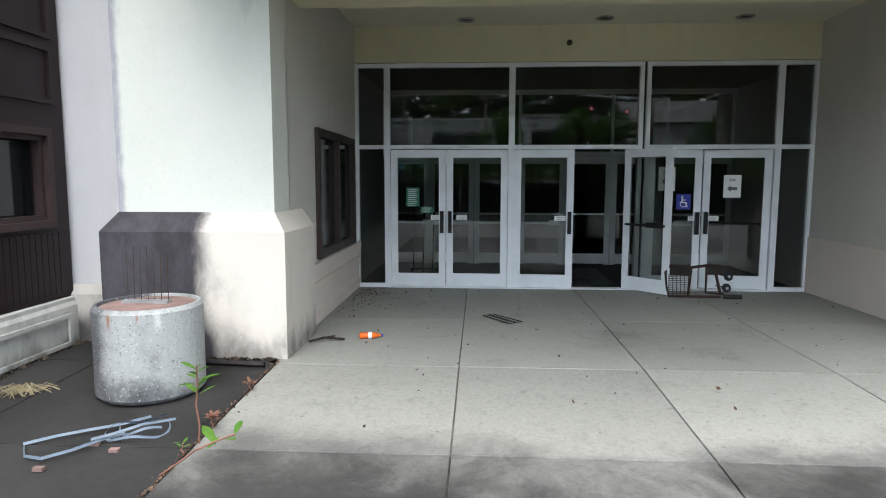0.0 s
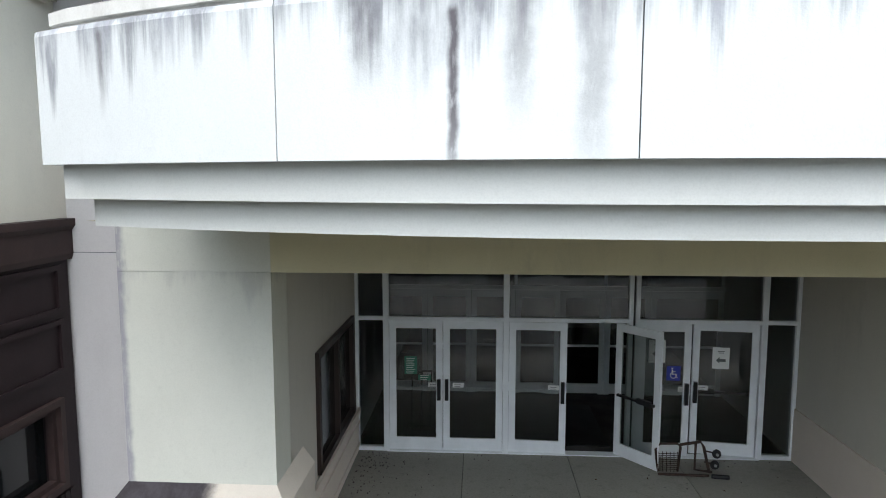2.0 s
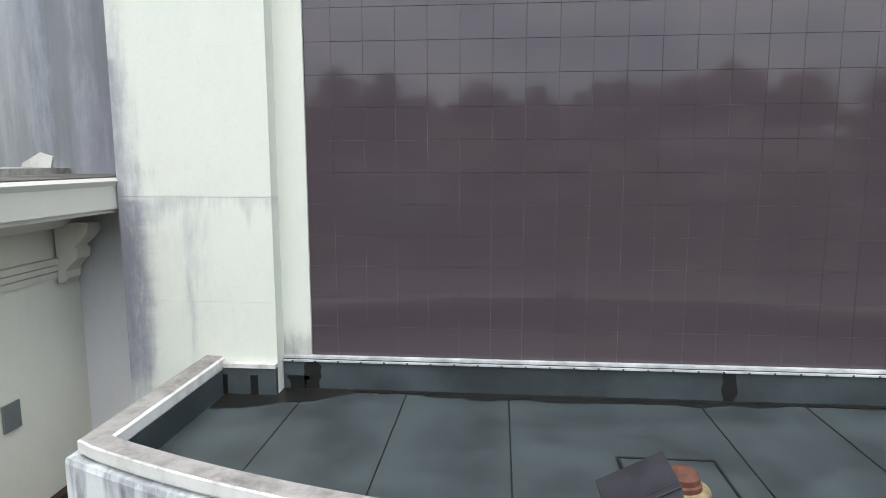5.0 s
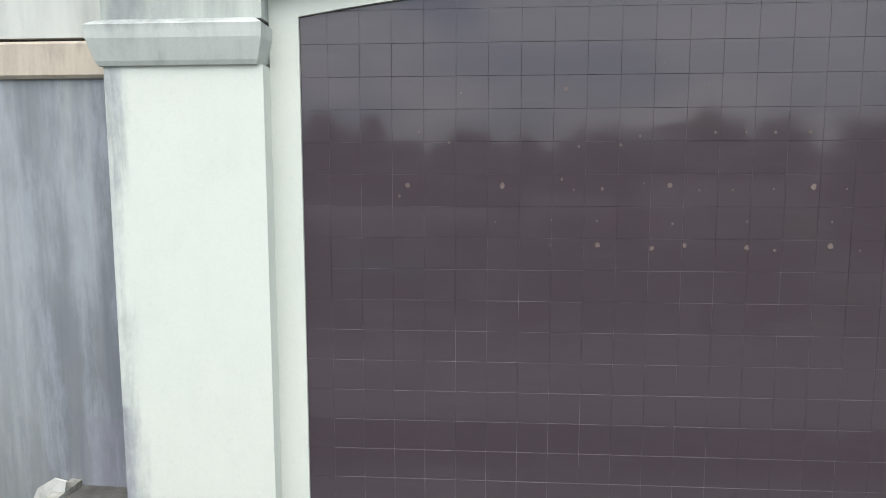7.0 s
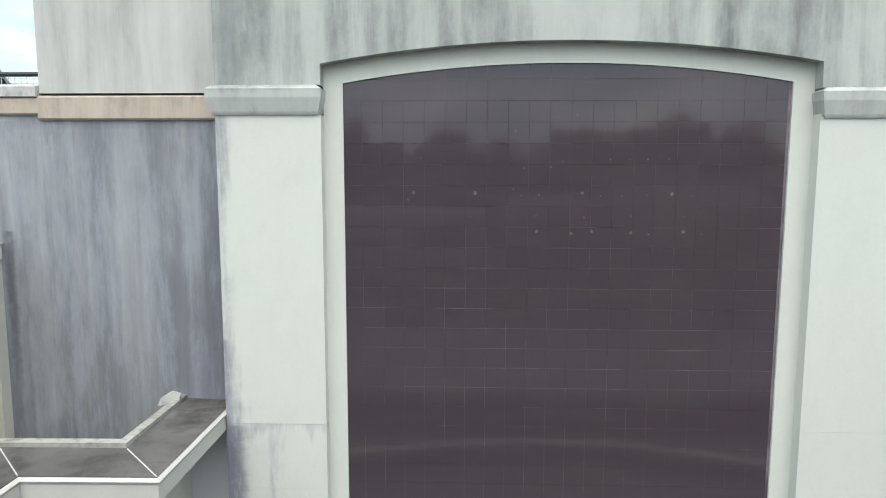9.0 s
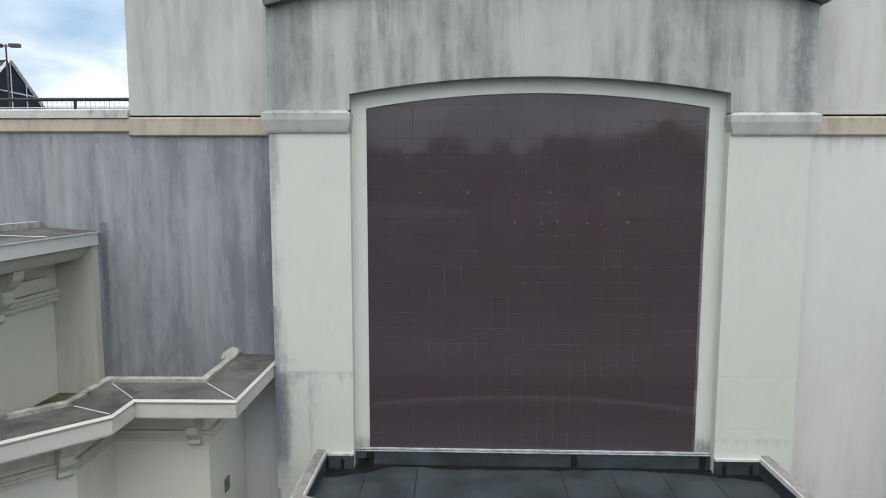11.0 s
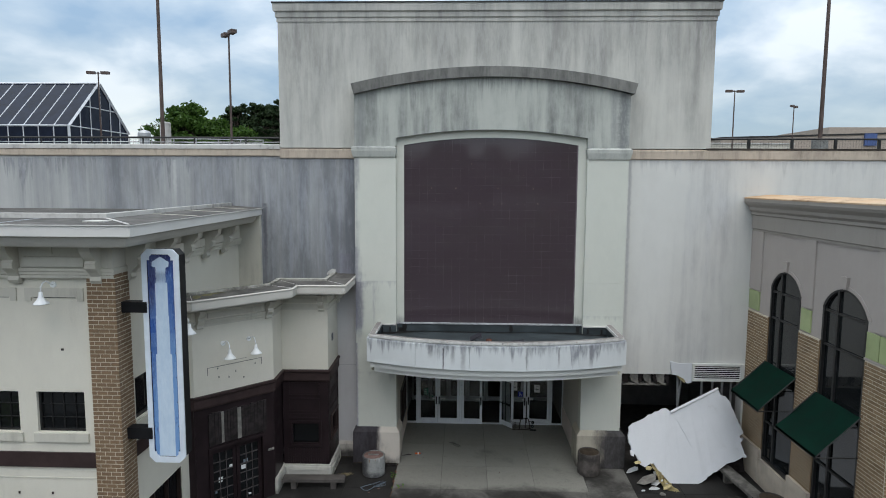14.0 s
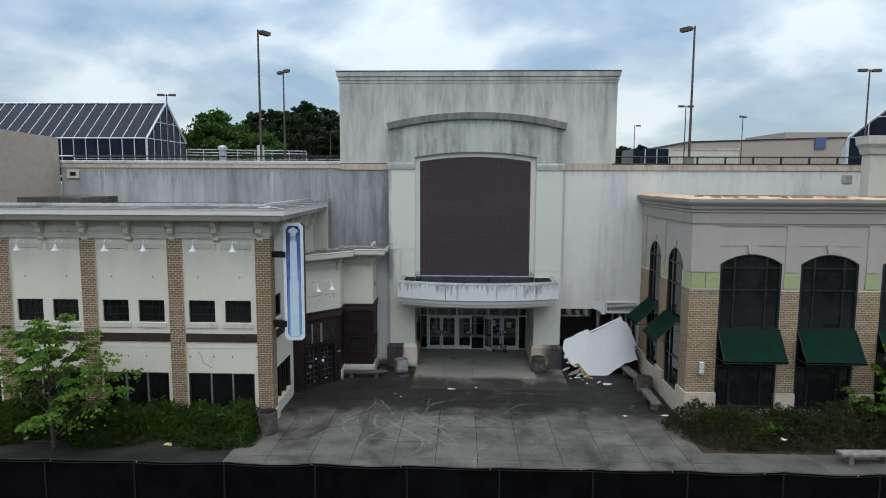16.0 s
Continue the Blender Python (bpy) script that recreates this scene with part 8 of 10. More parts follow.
# folded crease and peeled paper on the face
c0, c1 = P0 + PU * 0.30 + PV * 2.30 + PN * 0.040, P0 + PU * 0.78 + PV * 1.25 + PN * 0.055
part("crease", tube_bm([c0, c0.lerp(c1, 0.5) + PU * 0.015, c1], 0, 4, taper=[0.012, 0.018, 0.004]), M_DRYWALL, fp, "creased fold")
rg = random.Random(44)
for a, b, w_, h_ in ((-1.25, 0.80, 0.34, 0.20), (-1.42, 1.10, 0.20, 0.26), (-0.86, 0.60, 0.30, 0.16), (-0.62, 0.42, 0.24, 0.20), (2.62, 1.55, 0.16, 0.22), (2.66, 0.98, 0.14, 0.16), (-0.3, 0.02, 0.26, 0.18)):
    o_ = P0 + PU * a + PV * b - PN * 0.02
    ring = [o_ + PU * (w_ / 2 * math.cos(t) * rg.uniform(0.5, 1.1)) + PV * (h_ / 2 * math.sin(t) * rg.uniform(0.5, 1.1)) + PN * rg.uniform(0.0, 0.10) for t in (0.2, 1.1, 2.2, 3.1, 4.0, 5.2)]
    bm = bmesh.new()
    f_ = bm.faces.new([bm.verts.new(p) for p in ring])
    bmesh.ops.triangulate(bm, faces=[f_])
    bmesh.ops.solidify(bm, geom=bm.faces[:], thickness=0.012)
    part("torn_shred", bm, M_DRYWALL if w_ < 0.29 else M_INSUL, fp)
# dark board set behind the panel's lower right edge
part("backing_board", POLY(frame_of((9.0, 4.62), (0.998, 0.064)), [(0.7, -0.05), (2.9, -0.05), (2.75, 0.95), (1.5, 0.9)], -0.02, 0.02), M_PLANK, fp, "dark board behind the panel")
bm = bmesh.new()
rg = random.Random(12)
rows = []
for k in range(15):
    f_ = k / 14
    top = P0 + PU * (-0.12 - 0.62 * f_) + PV * (0.06 + 0.72 * f_) - PN * 0.03
    hang_ = (0.45 + 0.55 * math.sin(math.pi * min(1, f_ * 1.25))) * rg.uniform(0.75, 1.1)
    row = []
    for q in range(5):
        p = top + Vector((rg.uniform(-0.06, 0.06) + 0.10 * q / 4, -0.62 * q / 4 + rg.uniform(-0.06, 0.06), -hang_ * q / 4))
        p.z = max(p.z, ground_z(p.y) + 0.01)
        row.append(bm.verts.new(p))
    rows.append(row)
for r0, r1 in zip(rows, rows[1:]):
    for q in range(4):
        bm.faces.new([r0[q], r1[q], r1[q + 1], r0[q + 1]])
bmesh.ops.solidify(bm, geom=bm.faces[:], thickness=0.05)
part("torn_insulation", bm, M_INSUL, fp, "yellow torn insulation")

rg = random.Random(9)
for k, (x, y, s) in enumerate(((8.15, 3.35, 0.22), (8.35, 3.0, 0.16), (9.55, 2.35, 0.32), (8.5, 2.45, 0.09), (7.75, 3.2, 0.08), (8.05, 3.6, 0.45), (8.3, 3.55, 0.26), (8.6, 3.3, 0.20), (7.95, 3.85, 0.18), (8.45, 3.75, 0.15), (7.72, 4.45, 0.26), (9.15, 2.5, 0.13))):
    d = thing("board_fragment", (x, y, ground_z(y)), "broken white piece of wall board on the ground", "debris", "board fragments")
    pts = [(s * rg.uniform(0.6, 1.0) * math.cos(a), s * rg.uniform(0.45, 0.8) * math.sin(a)) for a in [j * 1.05 + rg.uniform(-0.45, 0.45) for j in range(6)]]
    bm = bmesh.new()
    lo = [bm.verts.new((x + p, y + q, ground_z(y) + 0.005 + (0.02 if k < 5 else 0.45) * (p + s))) for p, q in pts]
    hi = [bm.verts.new(v.co + Vector((0, 0, 0.025))) for v in lo]
    bm.faces.new(lo), bm.faces.new(hi)
    for i in range(6):
        bm.faces.new([lo[i], lo[(i + 1) % 6], hi[(i + 1) % 6], hi[i]])
    part("fragment", bm, M_BENCH if k in (1, 5, 8) else M_INSUL if k == 7 else M_DRYWALL, d)
# paper and rubbish on the forecourt
for nm, x, y, w_, h_, m_, lab in (("paper_sheet", 1.2, 1.35, 0.55, 0.16, M_WHITEP, "crumpled white sheet on the dark concrete"), ("paper_cup", 2.5, 1.6, 0.16, 0.14, M_WHITEP, "crushed white cup on the dark concrete"),
                              ("litter_scrap", -1.35, 0.2, 0.14, 0.1, M_INSUL, "pale yellow scrap on the dark concrete"), ("litter_scrap", -1.7, 0.6, 0.08, 0.07, M_WHITEP, "small white scrap on the dark concrete"),
                              ("dark_lump", -0.5, -1.75, 0.24, 0.12, M_BLACK, "flat black lump on the dark concrete"), ("litter_scrap", 9.45, -1.9, 0.28, 0.12, M_WHITEP, "white scrap by the weed"),
                              ("litter_bag", -10.5, -5.95, 0.5, 0.34, M_INSUL, "pale plastic bag on the pavement"), ("litter_bag", 15.0, -5.4, 0.4, 0.3, M_WHITEP, "white plastic bag in the shrubs"), ("litter_scrap", 11.35, -1.75, 0.5, 0.2, M_WHITEP, "white scrap beside the bench")):
    zg = ground_z(y) if nm != "litter_bag" or x < 0 else 0.25
    d = thing(nm, (x, y, zg), lab, "litter")
    bm = bmesh.new()
    bmesh.ops.create_icosphere(bm, subdivisions=2, radius=1.0)
    for v in bm.verts:
        q = 0.75 + 0.5 * noise.noise(v.co * 1.7 + Vector((x, y, 0)))
        v.co = Vector((x + v.co.x * w_ / 2 * q, y + v.co.y * h_ / 2 * q, zg + 0.01 + max(-0.1, v.co.z) * min(w_, h_) * 0.22 * q + (0.0 if v.co.z > 0 else 0.0)))
    part("scrap_body", bm, m_, d)


# ---- planters and benches ----
def planter(x, y, r, h, mat, lab, fill=M_REDSOIL):
    z = ground_z(y)
    p = thing("round_planter", (x, y, z), lab, "planter", "round planters")
    part("drum", lathe_bm([(r - 0.03, 0.0), (r - 0.02, 0.02), (r, 0.03), (r, h - 0.03), (r - 0.02, h), (r - 0.045, h), (r - 0.055, h - 0.06)], (x, y, z), 40), mat, p, smooth=False)
    part("fill", lathe_bm([(r - 0.055, h - 0.02), (r * 0.5, h - 0.006), (0.02, h - 0.002)], (x, y, z), 28), fill, p, "packed reddish fill")
    return p


P1 = planter(-1.74, 4.06, 0.41, 0.72, M_PLANTC, "speckled, stained grey concrete drum planter, darker on one side")
planter(6.1, 4.42, 0.40, 0.82, M_BROWNPL, "brown-grey concrete drum planter by the pier", M_EARTH)
planter(11.3, 1.55, 0.42, 0.75, M_BROWNPL, "dark concrete drum planter between benches", M_EARTH)
planter(-6.75, -4.45, 0.42, 0.95, M_BROWNPL, "brown concrete drum bin at the hedge end", M_BLACK)
pg = thing("metal_grille", (-1.72, 4.05, 0.69), "grey metal strip with thin upright wires on the planter", "grille")
part("strip", B((-1.93, 4.00, 0.68, -1.56, 4.08, 0.72)), M_STEEL, pg, bevel=0.006)
for k in range(7):
    part("wire", tube_bm([(-1.90 + k * 0.055, 4.05, 0.71), (-1.90 + k * 0.055, 4.06, 1.10 + 0.05 * (k % 2))], 0.003, 5), M_RUST, pg)


def bench(x, y, length, ang, mat, lab, h=0.45, d=0.45, z=None):
    z = ground_z(y) if z is None else z
    b = thing("bench", (x, y, z), lab, "bench", "benches")
    fr = frame_of((x, y), (math.cos(radians(ang)), math.sin(radians(ang))))
    part("seat", OB(fr, (-length / 2, length / 2, -d / 2, d / 2, z + h - 0.10, z + h)), mat, b, bevel=0.02)
    for s in (-length * 0.32, length * 0.32):
        part("leg", OB(fr, (s - 0.09, s + 0.09, -d * 0.38, d * 0.38, z - 0.02, z + h - 0.10)), mat, b, bevel=0.01)
    return b


bench(-3.68, 3.02, 2.15, 2, M_DARKBENCH, "dark backless bench before the brown shopfront", h=0.36, d=0.40)
bench(11.05, 3.15, 2.5, -84, M_BENCHD, "weathered grey concrete bench by the brick shop")
bench(11.08, -0.3, 2.2, -91, M_BENCHD, "weathered grey concrete bench by the brick shop")
bench(17.75, -6.45, 2.2, 2, M_BENCH, "pale concrete bench at the pavement edge", z=-0.22)
stp = thing("steel_straps", (-2.0, 3.2, 0), "tangled blue-grey plastic packing straps on the ground", "packing straps")
M_STRAP = simple("blue_grey_plastic", (0.20, 0.25, 0.31), 0.4, vary=0.15)


def strap(pts, w_, nm="strap"):
    bm = bmesh.new()
    prev = None
    for i, p in enumerate(pts):
        p = Vector(p)
        t = Vector(pts[min(i + 1, len(pts) - 1)]) - Vector(pts[max(0, i - 1)])
        s = Vector((0, 0, 1)).cross(t).normalized() * w_ * 0.35 + Vector((0, 0, w_ * 0.5))
        cur = (bm.verts.new(p - s * 0.0), bm.verts.new(p + s))
        if prev:
            bm.faces.new([prev[0], cur[0], cur[1], prev[1]])
        prev = cur
    bmesh.ops.solidify(bm, geom=bm.faces[:], thickness=0.004)
    return part(nm, bm, M_STRAP, stp)


def loop_pts(cx, cy, rx, ry_, a0, a1, z0, n_=28, rot=0.0):
    out = []
    for k in range(n_ + 1):
        a = radians(a0 + (a1 - a0) * k / n_)
        px, py = rx * math.cos(a), ry_ * math.sin(a)
        out.append((cx + px * math.cos(rot) - py * math.sin(rot), cy + px * math.sin(rot) + py * math.cos(rot), z0 + 0.02 * math.sin(3 * a)))
    return out


strap([(-2.05, 3.01, -0.045), (-1.90, 3.11, -0.03), (-1.72, 3.21, -0.02), (-1.58, 3.30, -0.02), (-1.42, 3.44, -0.01)], 0.032)
strap([(-2.03, 2.98, -0.045), (-1.92, 2.84, -0.045), (-1.78, 2.80, -0.04), (-1.66, 2.92, -0.035), (-1.56, 3.08, -0.03), (-1.45, 3.16, -0.02)], 0.032)
strap(loop_pts(-1.42, 3.26, 0.21, 0.17, 0, 360, -0.035, rot=0.25), 0.03)
strap(loop_pts(-1.38, 3.30, 0.17, 0.13, 30, 300, -0.01, rot=0.6), 0.03)
strap([(-1.62, 3.05, -0.02), (-1.5, 3.10, 0.0), (-1.35, 3.2, 0.03), (-1.2, 3.36, 0.01)], 0.03)
for x, y in ((-1.60, 3.06), (-1.42, 2.98), (-1.72, 2.70)):
    part("clay_chip", B((x - 0.03, y - 0.018, -0.058, x + 0.03, y + 0.018, -0.035)), M_REDSOIL, stp)
pip = thing("dark_batten", (-1.05, 4.68, 0), "dark timber batten lying by the pier", "batten")
part("batten", tube_bm([(-1.75, 4.72, 0.02), (-1.02, 4.66, 0.02)], 0.025, 4), M_PLANK, pip)

# ---- parking deck, roofs and distance ----
structure("parking_deck", B((-60, 5.9, 10.7, -5.4, 95, 10.9), (10.4, 5.9, 10.7, 95, 95, 10.9), (-5.4, 12.0, 10.7, 10.4, 95, 10.9)), M_WALK, "pale concrete rooftop parking deck", "deck")
for nm, a, b, zt in (("deck_railing_left", -21.5, TX0 - 0.05, 12.21), ("deck_railing_right", TX1 + 0.05, 27.0, 12.215)):
    r = thing(nm, ((a + b) / 2, 6.3, 11.9), "dark pipe railing along the parking deck", "railing", kind="structure")
    left = nm.endswith("left")
    x = a + 0.6 if left else 11.76 - 1.585 + 0.3
    while x < b:
        if left:
            part("post", tube_bm([(x, 6.3, 10.9), (x, 6.3, zt)], 0.03, 6), M_DARKFR, r)
        else:
            part("post", B((x - 0.045, 6.26, 10.9, x + 0.045, 6.34, zt)), M_DARKFR, r)
        x += 2.0 if left else 1.585
    wires = [(a, 6.318, zt - 0.07 * q, b, 6.322, zt - 0.07 * q + 0.004) for q in range(1, 10)]
    wires += [(a + 0.1 * q, 6.323, zt - 0.7, a + 0.1 * q + 0.004, 6.327, zt) for q in range(int((b - a) / 0.1))]
    many_boxes("wire_mesh", wires, M_DARKFR, r)["kind"] = "stuff"
    part("rail", tube_bm([(a, 6.3, zt), (b, 6.3, zt)], 0.04, 6), M_DARKFR, r)
    if left:
        for z in (zt - 0.17, zt - 0.30):
            part("rail", tube_bm([(a, 6.3, z), (b, 6.3, z)], 0.016, 6), M_STEEL, r)
# a second, paler railing across the deck
r = thing("ramp_railing", (-14.5, 25, 10.9), "grey pipe railing along the deck ramp", "railing", kind="structure")
for z in (13.52, 13.27, 13.02):
    part("rail", tube_bm([(-23.0, 25, z), (-12.2, 25, z - 0.15)], 0.035, 6), M_STEEL, r)
for k in range(8):
    part("post", tube_bm([(-23.0 + k * 1.54, 25, 10.9), (-23.0 + k * 1.54, 25, 13.5 - 0.02 * k)], 0.035, 6), M_STEEL, r)


def deck_lamp(x, y, h, heads, rot=0.0, base=True):
    p = thing("parking_lamp", (x, y, 10.9), "tall brown parking lot lamp with box heads", "lamp post", "parking deck lamps")
    if base:
        part("pedestal", lathe_bm([(0.28, 0), (0.28, 1.3), (0.25, 1.35)], (x, y, 10.9), 14), M_PLANTC, p, "concrete pedestal")
    part("pole", tube_bm([(x, y, 10.9), (x, y, 10.9 + h)], 0.1, 8, taper=[0.085, 0.055]), M_GALV, p)
    for s in heads:
        dx, dy = math.cos(rot) * s, math.sin(rot) * s
        part("arm", tube_bm([(x, y, 10.9 + h - 0.12), (x + dx * 0.35, y + dy * 0.35, 10.9 + h - 0.12)], 0.04, 6), M_GALV, p)
        fr = frame_of((x + dx * 0.25, y + dy * 0.25), (dx, dy))
        part("lamp_head", OB(fr, (0.0, 0.66, -0.17, 0.17, 10.9 + h - 0.20, 10.9 + h + 0.02)), M_GALV, p, "flat box lamp head", bevel=0.03)
    return p


deck_lamp(-10.38, 6.85, 8.68, (1,), 1.15, False)
wc = thing("deck_standpipe", (-10.68, 7.7, 10.9), "pale round standpipe cabinet beside the lamp pole", "cabinet")
part("drum", lathe_bm([(0.21, 0.0), (0.21, 1.98), (0.19, 2.02), (0.03, 2.04)], (-10.68, 7.7, 10.9), 20), M_COPING, wc)
deck_lamp(-13.25, 21.95, 8.9, (1, -1), -0.85)
deck_lamp(-29.7, 35.8, 8.9, (1, -1), 0.1)
deck_lamp(14.9, 6.75, 8.76, (-1,), -1.0)
deck_lamp(28.25, 46.7, 8.95, (-1, 1), 0.1)
deck_lamp(40.1, 58.5, 8.9, (1, -1), 0.8)
deck_lamp(34.2, 21.9, 8.9, (-1, 1), 0.1)
deck_lamp(29.1, 72.6, 8.9, (1,), 0.1)
deck_lamp(-17.5, 60.0, 7.0, (1,), 0.1)
deck_lamp(-3.0, 62.0, 6.4, (1,), 0.1)


M_SKYFR = simple("grey_white_frame", (0.55, 0.57, 0.60), 0.5, vary=0.12)


def skylight(x1, y0, length, w_, zb, ze, zr, lab):
    """A glazed pitched roof light: gable end at x1, running to -x."""
    g = thing("glazed_skylight", (x1 - length / 2, y0, zb), lab, "skylight", kind="structure")
    ym, ye = y0 + w_ / 2, y0 + w_
    x0 = x1 - length
    bm = bmesh.new()
    q = [bm.verts.new(p) for p in ((x0, y0, ze), (x1, y0, ze), (x1, ym, zr), (x0, ym, zr))]
    bm.faces.new(q)
    q = [bm.verts.new(p) for p in ((x0, ye, ze), (x1, ye, ze), (x1, ym, zr), (x0, ym, zr))]
    bm.faces.new(q)
    q = [bm.verts.new(p) for p in ((x0, y0, zb), (x1, y0, zb), (x1, y0, ze), (x0, y0, ze))]
    bm.faces.new(q)
    q = [bm.verts.new(p) for p in ((x1, y0 + 0.02, zb), (x1, ye, zb), (x1, ye, ze), (x1, ym, zr), (x1, y0 + 0.02, ze))]
    bm.faces.new(q)
    part("glazing", bm, M_SOLAR, g, "dark blue reflecting glazing")
    n_ = int(length / 1.25)
    for k in range(n_ + 1):
        x = x1 - length * k / n_
        part("rafter", tube_bm([(x, y0, ze), (x, ym, zr)], 0.045 if k else 0.13, 4), M_SKYFR, g)
        part("post", tube_bm([(x, y0 - 0.02, zb), (x, y0 - 0.02, ze)], 0.05 if k else 0.12, 4), M_SKYFR, g)
    for z in (zb + 0.15, zb + (ze - zb) * 0.55, ze):
        part("rail", tube_bm([(x0, y0 - 0.03, z), (x1, y0 - 0.03, z)], 0.07, 4), M_SKYFR, g)
    part("ridge", tube_bm([(x0, ym, zr), (x1, ym, zr)], 0.12, 4), M_SKYFR, g)
    part("rafter", tube_bm([(x1 + 0.05, ym, zr), (x1 + 0.05, ye, ze)], 0.14, 4), M_SKYFR, g)
    for k in range(1, 6):
        y = y0 + w_ * k / 6
        zt = ze + (zr - ze) * (1 - abs(y - ym) / (w_ / 2))
        part("gable_bar", tube_bm([(x1 + 0.04, y, zb), (x1 + 0.04, y, zt)], 0.05, 4), M_SKYFR, g)
    for z in (zb + 0.9, ze, ze + (zr - ze) * 0.45):
        hw = w_ / 2 if z <= ze else w_ / 2 * (1 - (z - ze) / (zr - ze))
        part("gable_rail", tube_bm([(x1 + 0.04, ym - hw, z), (x1 + 0.04, ym + hw, z)], 0.05, 4), M_SKYFR, g)
    return g


skylight(-30.4, 32.5, 34, 9.0, 11.0, 15.0, 19.0, "large white-framed pitched glass skylight on the deck")
g2 = skylight(0, 0, 20, 9.0, 0.0, 4.0, 8.0, "second white-framed pitched glass skylight on the deck")
g2.matrix_basis = Matrix.Translation((42.1, 38.0, 10.9)) @ Matrix.Rotation(radians(-119), 4, "Z") @ Matrix.Translation((0, 0, 0))

M_FADEBLUE = simple("faded_blue_panel", (0.06, 0.10, 0.24), 0.6, vary=0.12)
fb = thing("far_store", (60, 85, 10), "long tan windowless store building beyond the deck", "building", kind="structure")
bm = bmesh.new()
add_poly(bm, frame_of((0, 110), (1, 0)), [(40.4, 8.0), (120, 8.0), (120, 19.9), (40.4, 17.5)], 0.0, 30.0)
part("wall", bm, M_TANWALL, fb)
bm = bmesh.new()
add_poly(bm, frame_of((0, 110), (1, 0)), [(40.2, 17.5), (120, 19.9), (120, 20.1), (40.2, 17.72)], 0.0, 30.15)
part("coping", bm, M_DARKFR, fb)
part("roof_block", B((58.6, 84, 17.9, 80, 100, 19.6)), M_TANWALL, fb)
part("blue_panel", B((61.6, 79.7, 16.5, 63.4, 79.95, 18.3)), M_FADEBLUE, fb, "plain faded blue panel")
fd = thing("far_parapet_block", (31, 55, 10), "low pale building with dark glazed strip on the deck", "building", kind="structure")
part("wall", B((28.1, 52, 10.9, 37.0, 58, 14.9)), M_LTRIM, fd)
part("coping", B((28.0, 51.9, 14.9, 37.1, 58, 15.05)), M_COPING, fd)
part("dark_glazing", B((23.6, 52, 10.9, 28.1, 58, 15.0)), M_SOLAR, fd, "dark glazed strip")
for x in (25.1, 26.6):
    part("glazing_bar", B((x - 0.05, 51.9, 10.9, x + 0.05, 52.0, 15.0)), M_SKYFR, fd)
rv = 0
for x, y, w_, h_ in ((-17.6, 19.5, 0.5, 1.9), (-16.5, 12, 1.6, 0.5), (-8.3, 12, 0.9, 0.45), (-22.5, 16, 1.5, 0.6)):
    v_ = thing("roof_vent", (x, y, 10.9), "grey metal roof vent on the deck", "roof vent", "deck vents")
    if h_ > 1:
        part("stack", lathe_bm([(0.28, 0), (0.28, 2.25), (0.36, 2.3), (0.36, 2.5), (0.28, 2.62), (0.05, 2.68)], (x, y, 10.9), 14), M_STEEL, v_)
    else:
        part("housing", B((x - w_ / 2, y - 0.4, 10.9, x + w_ / 2, y + 0.4, 10.9 + h_ + 0.6)), M_STEEL, v_, bevel=0.03)


# ---- trees ----
def tree(name, at, h, crown_r, leaf, mat, seed, clumps=60, per=90, trunk_r=0.12, lab="", crown_lo=0.3, lean=0.0, cat="tree", group="", flat=1.0, puff=(0.16, 0.34)):
    rg = random.Random(seed)
    t = thing(name, at, lab, cat, group)
    bm = bmesh.new()
    base = Vector(at)
    top = base + Vector((lean, 0, h * 0.92))
    n_ = 7
    spine = [base.lerp(top, k / n_) + Vector((rg.uniform(-1, 1), rg.uniform(-1, 1), 0)) * 0.02 * h * (k > 0) for k in range(n_ + 1)]
    tube_bm(spine, 0, 7, bm, taper=[trunk_r * (1.15 - k / n_) for k in range(n_ + 1)])
    cents = []
    for k in range(clumps):
        f_ = crown_lo + (1 - crown_lo) * (k + 0.5) / clumps
        prof = math.sin(math.pi * min(1, max(0.06, (f_ - crown_lo) / (1 - crown_lo) * 0.88 + 0.1))) ** 0.7
        a = k * 2.4 + rg.uniform(-0.4, 0.4)
        r = crown_r * prof * rg.uniform(0.25, 1.08)
        p = base + Vector((lean * f_ + r * math.cos(a), r * math.sin(a), h * f_ + rg.uniform(-0.05, 0.05) * h))
        s = spine[min(n_, max(1, int((f_ - 0.14) * n_)))]
        mid = s.lerp(p, 0.55) + Vector((0, 0, 0.04 * h))
        tube_bm([s, mid, p], 0, 5, bm, close=False, taper=[trunk_r * 0.34, trunk_r * 0.2, trunk_r * 0.06])
        cents.append((p, crown_r * rg.uniform(*puff)))
    part("trunk", bm, M_TRUNK, t, "bark-covered trunk and limbs")
    rs = np.random.RandomState(seed)
    pts = []
    for p, r in cents:
        q = rs.normal(size=(per, 3))
        q /= np.linalg.norm(q, axis=1, keepdims=True)
        q *= (rs.rand(per, 1) ** 0.45) * r
        q[:, 2] *= 0.62 * flat
        pts.append(q + np.array(p))
    pts = np.concatenate(pts)
    quad_cards("crown", pts, leaf * rs.uniform(0.6, 1.3, len(pts)), mat, t, seed, "uneven leafy crown")
    return t


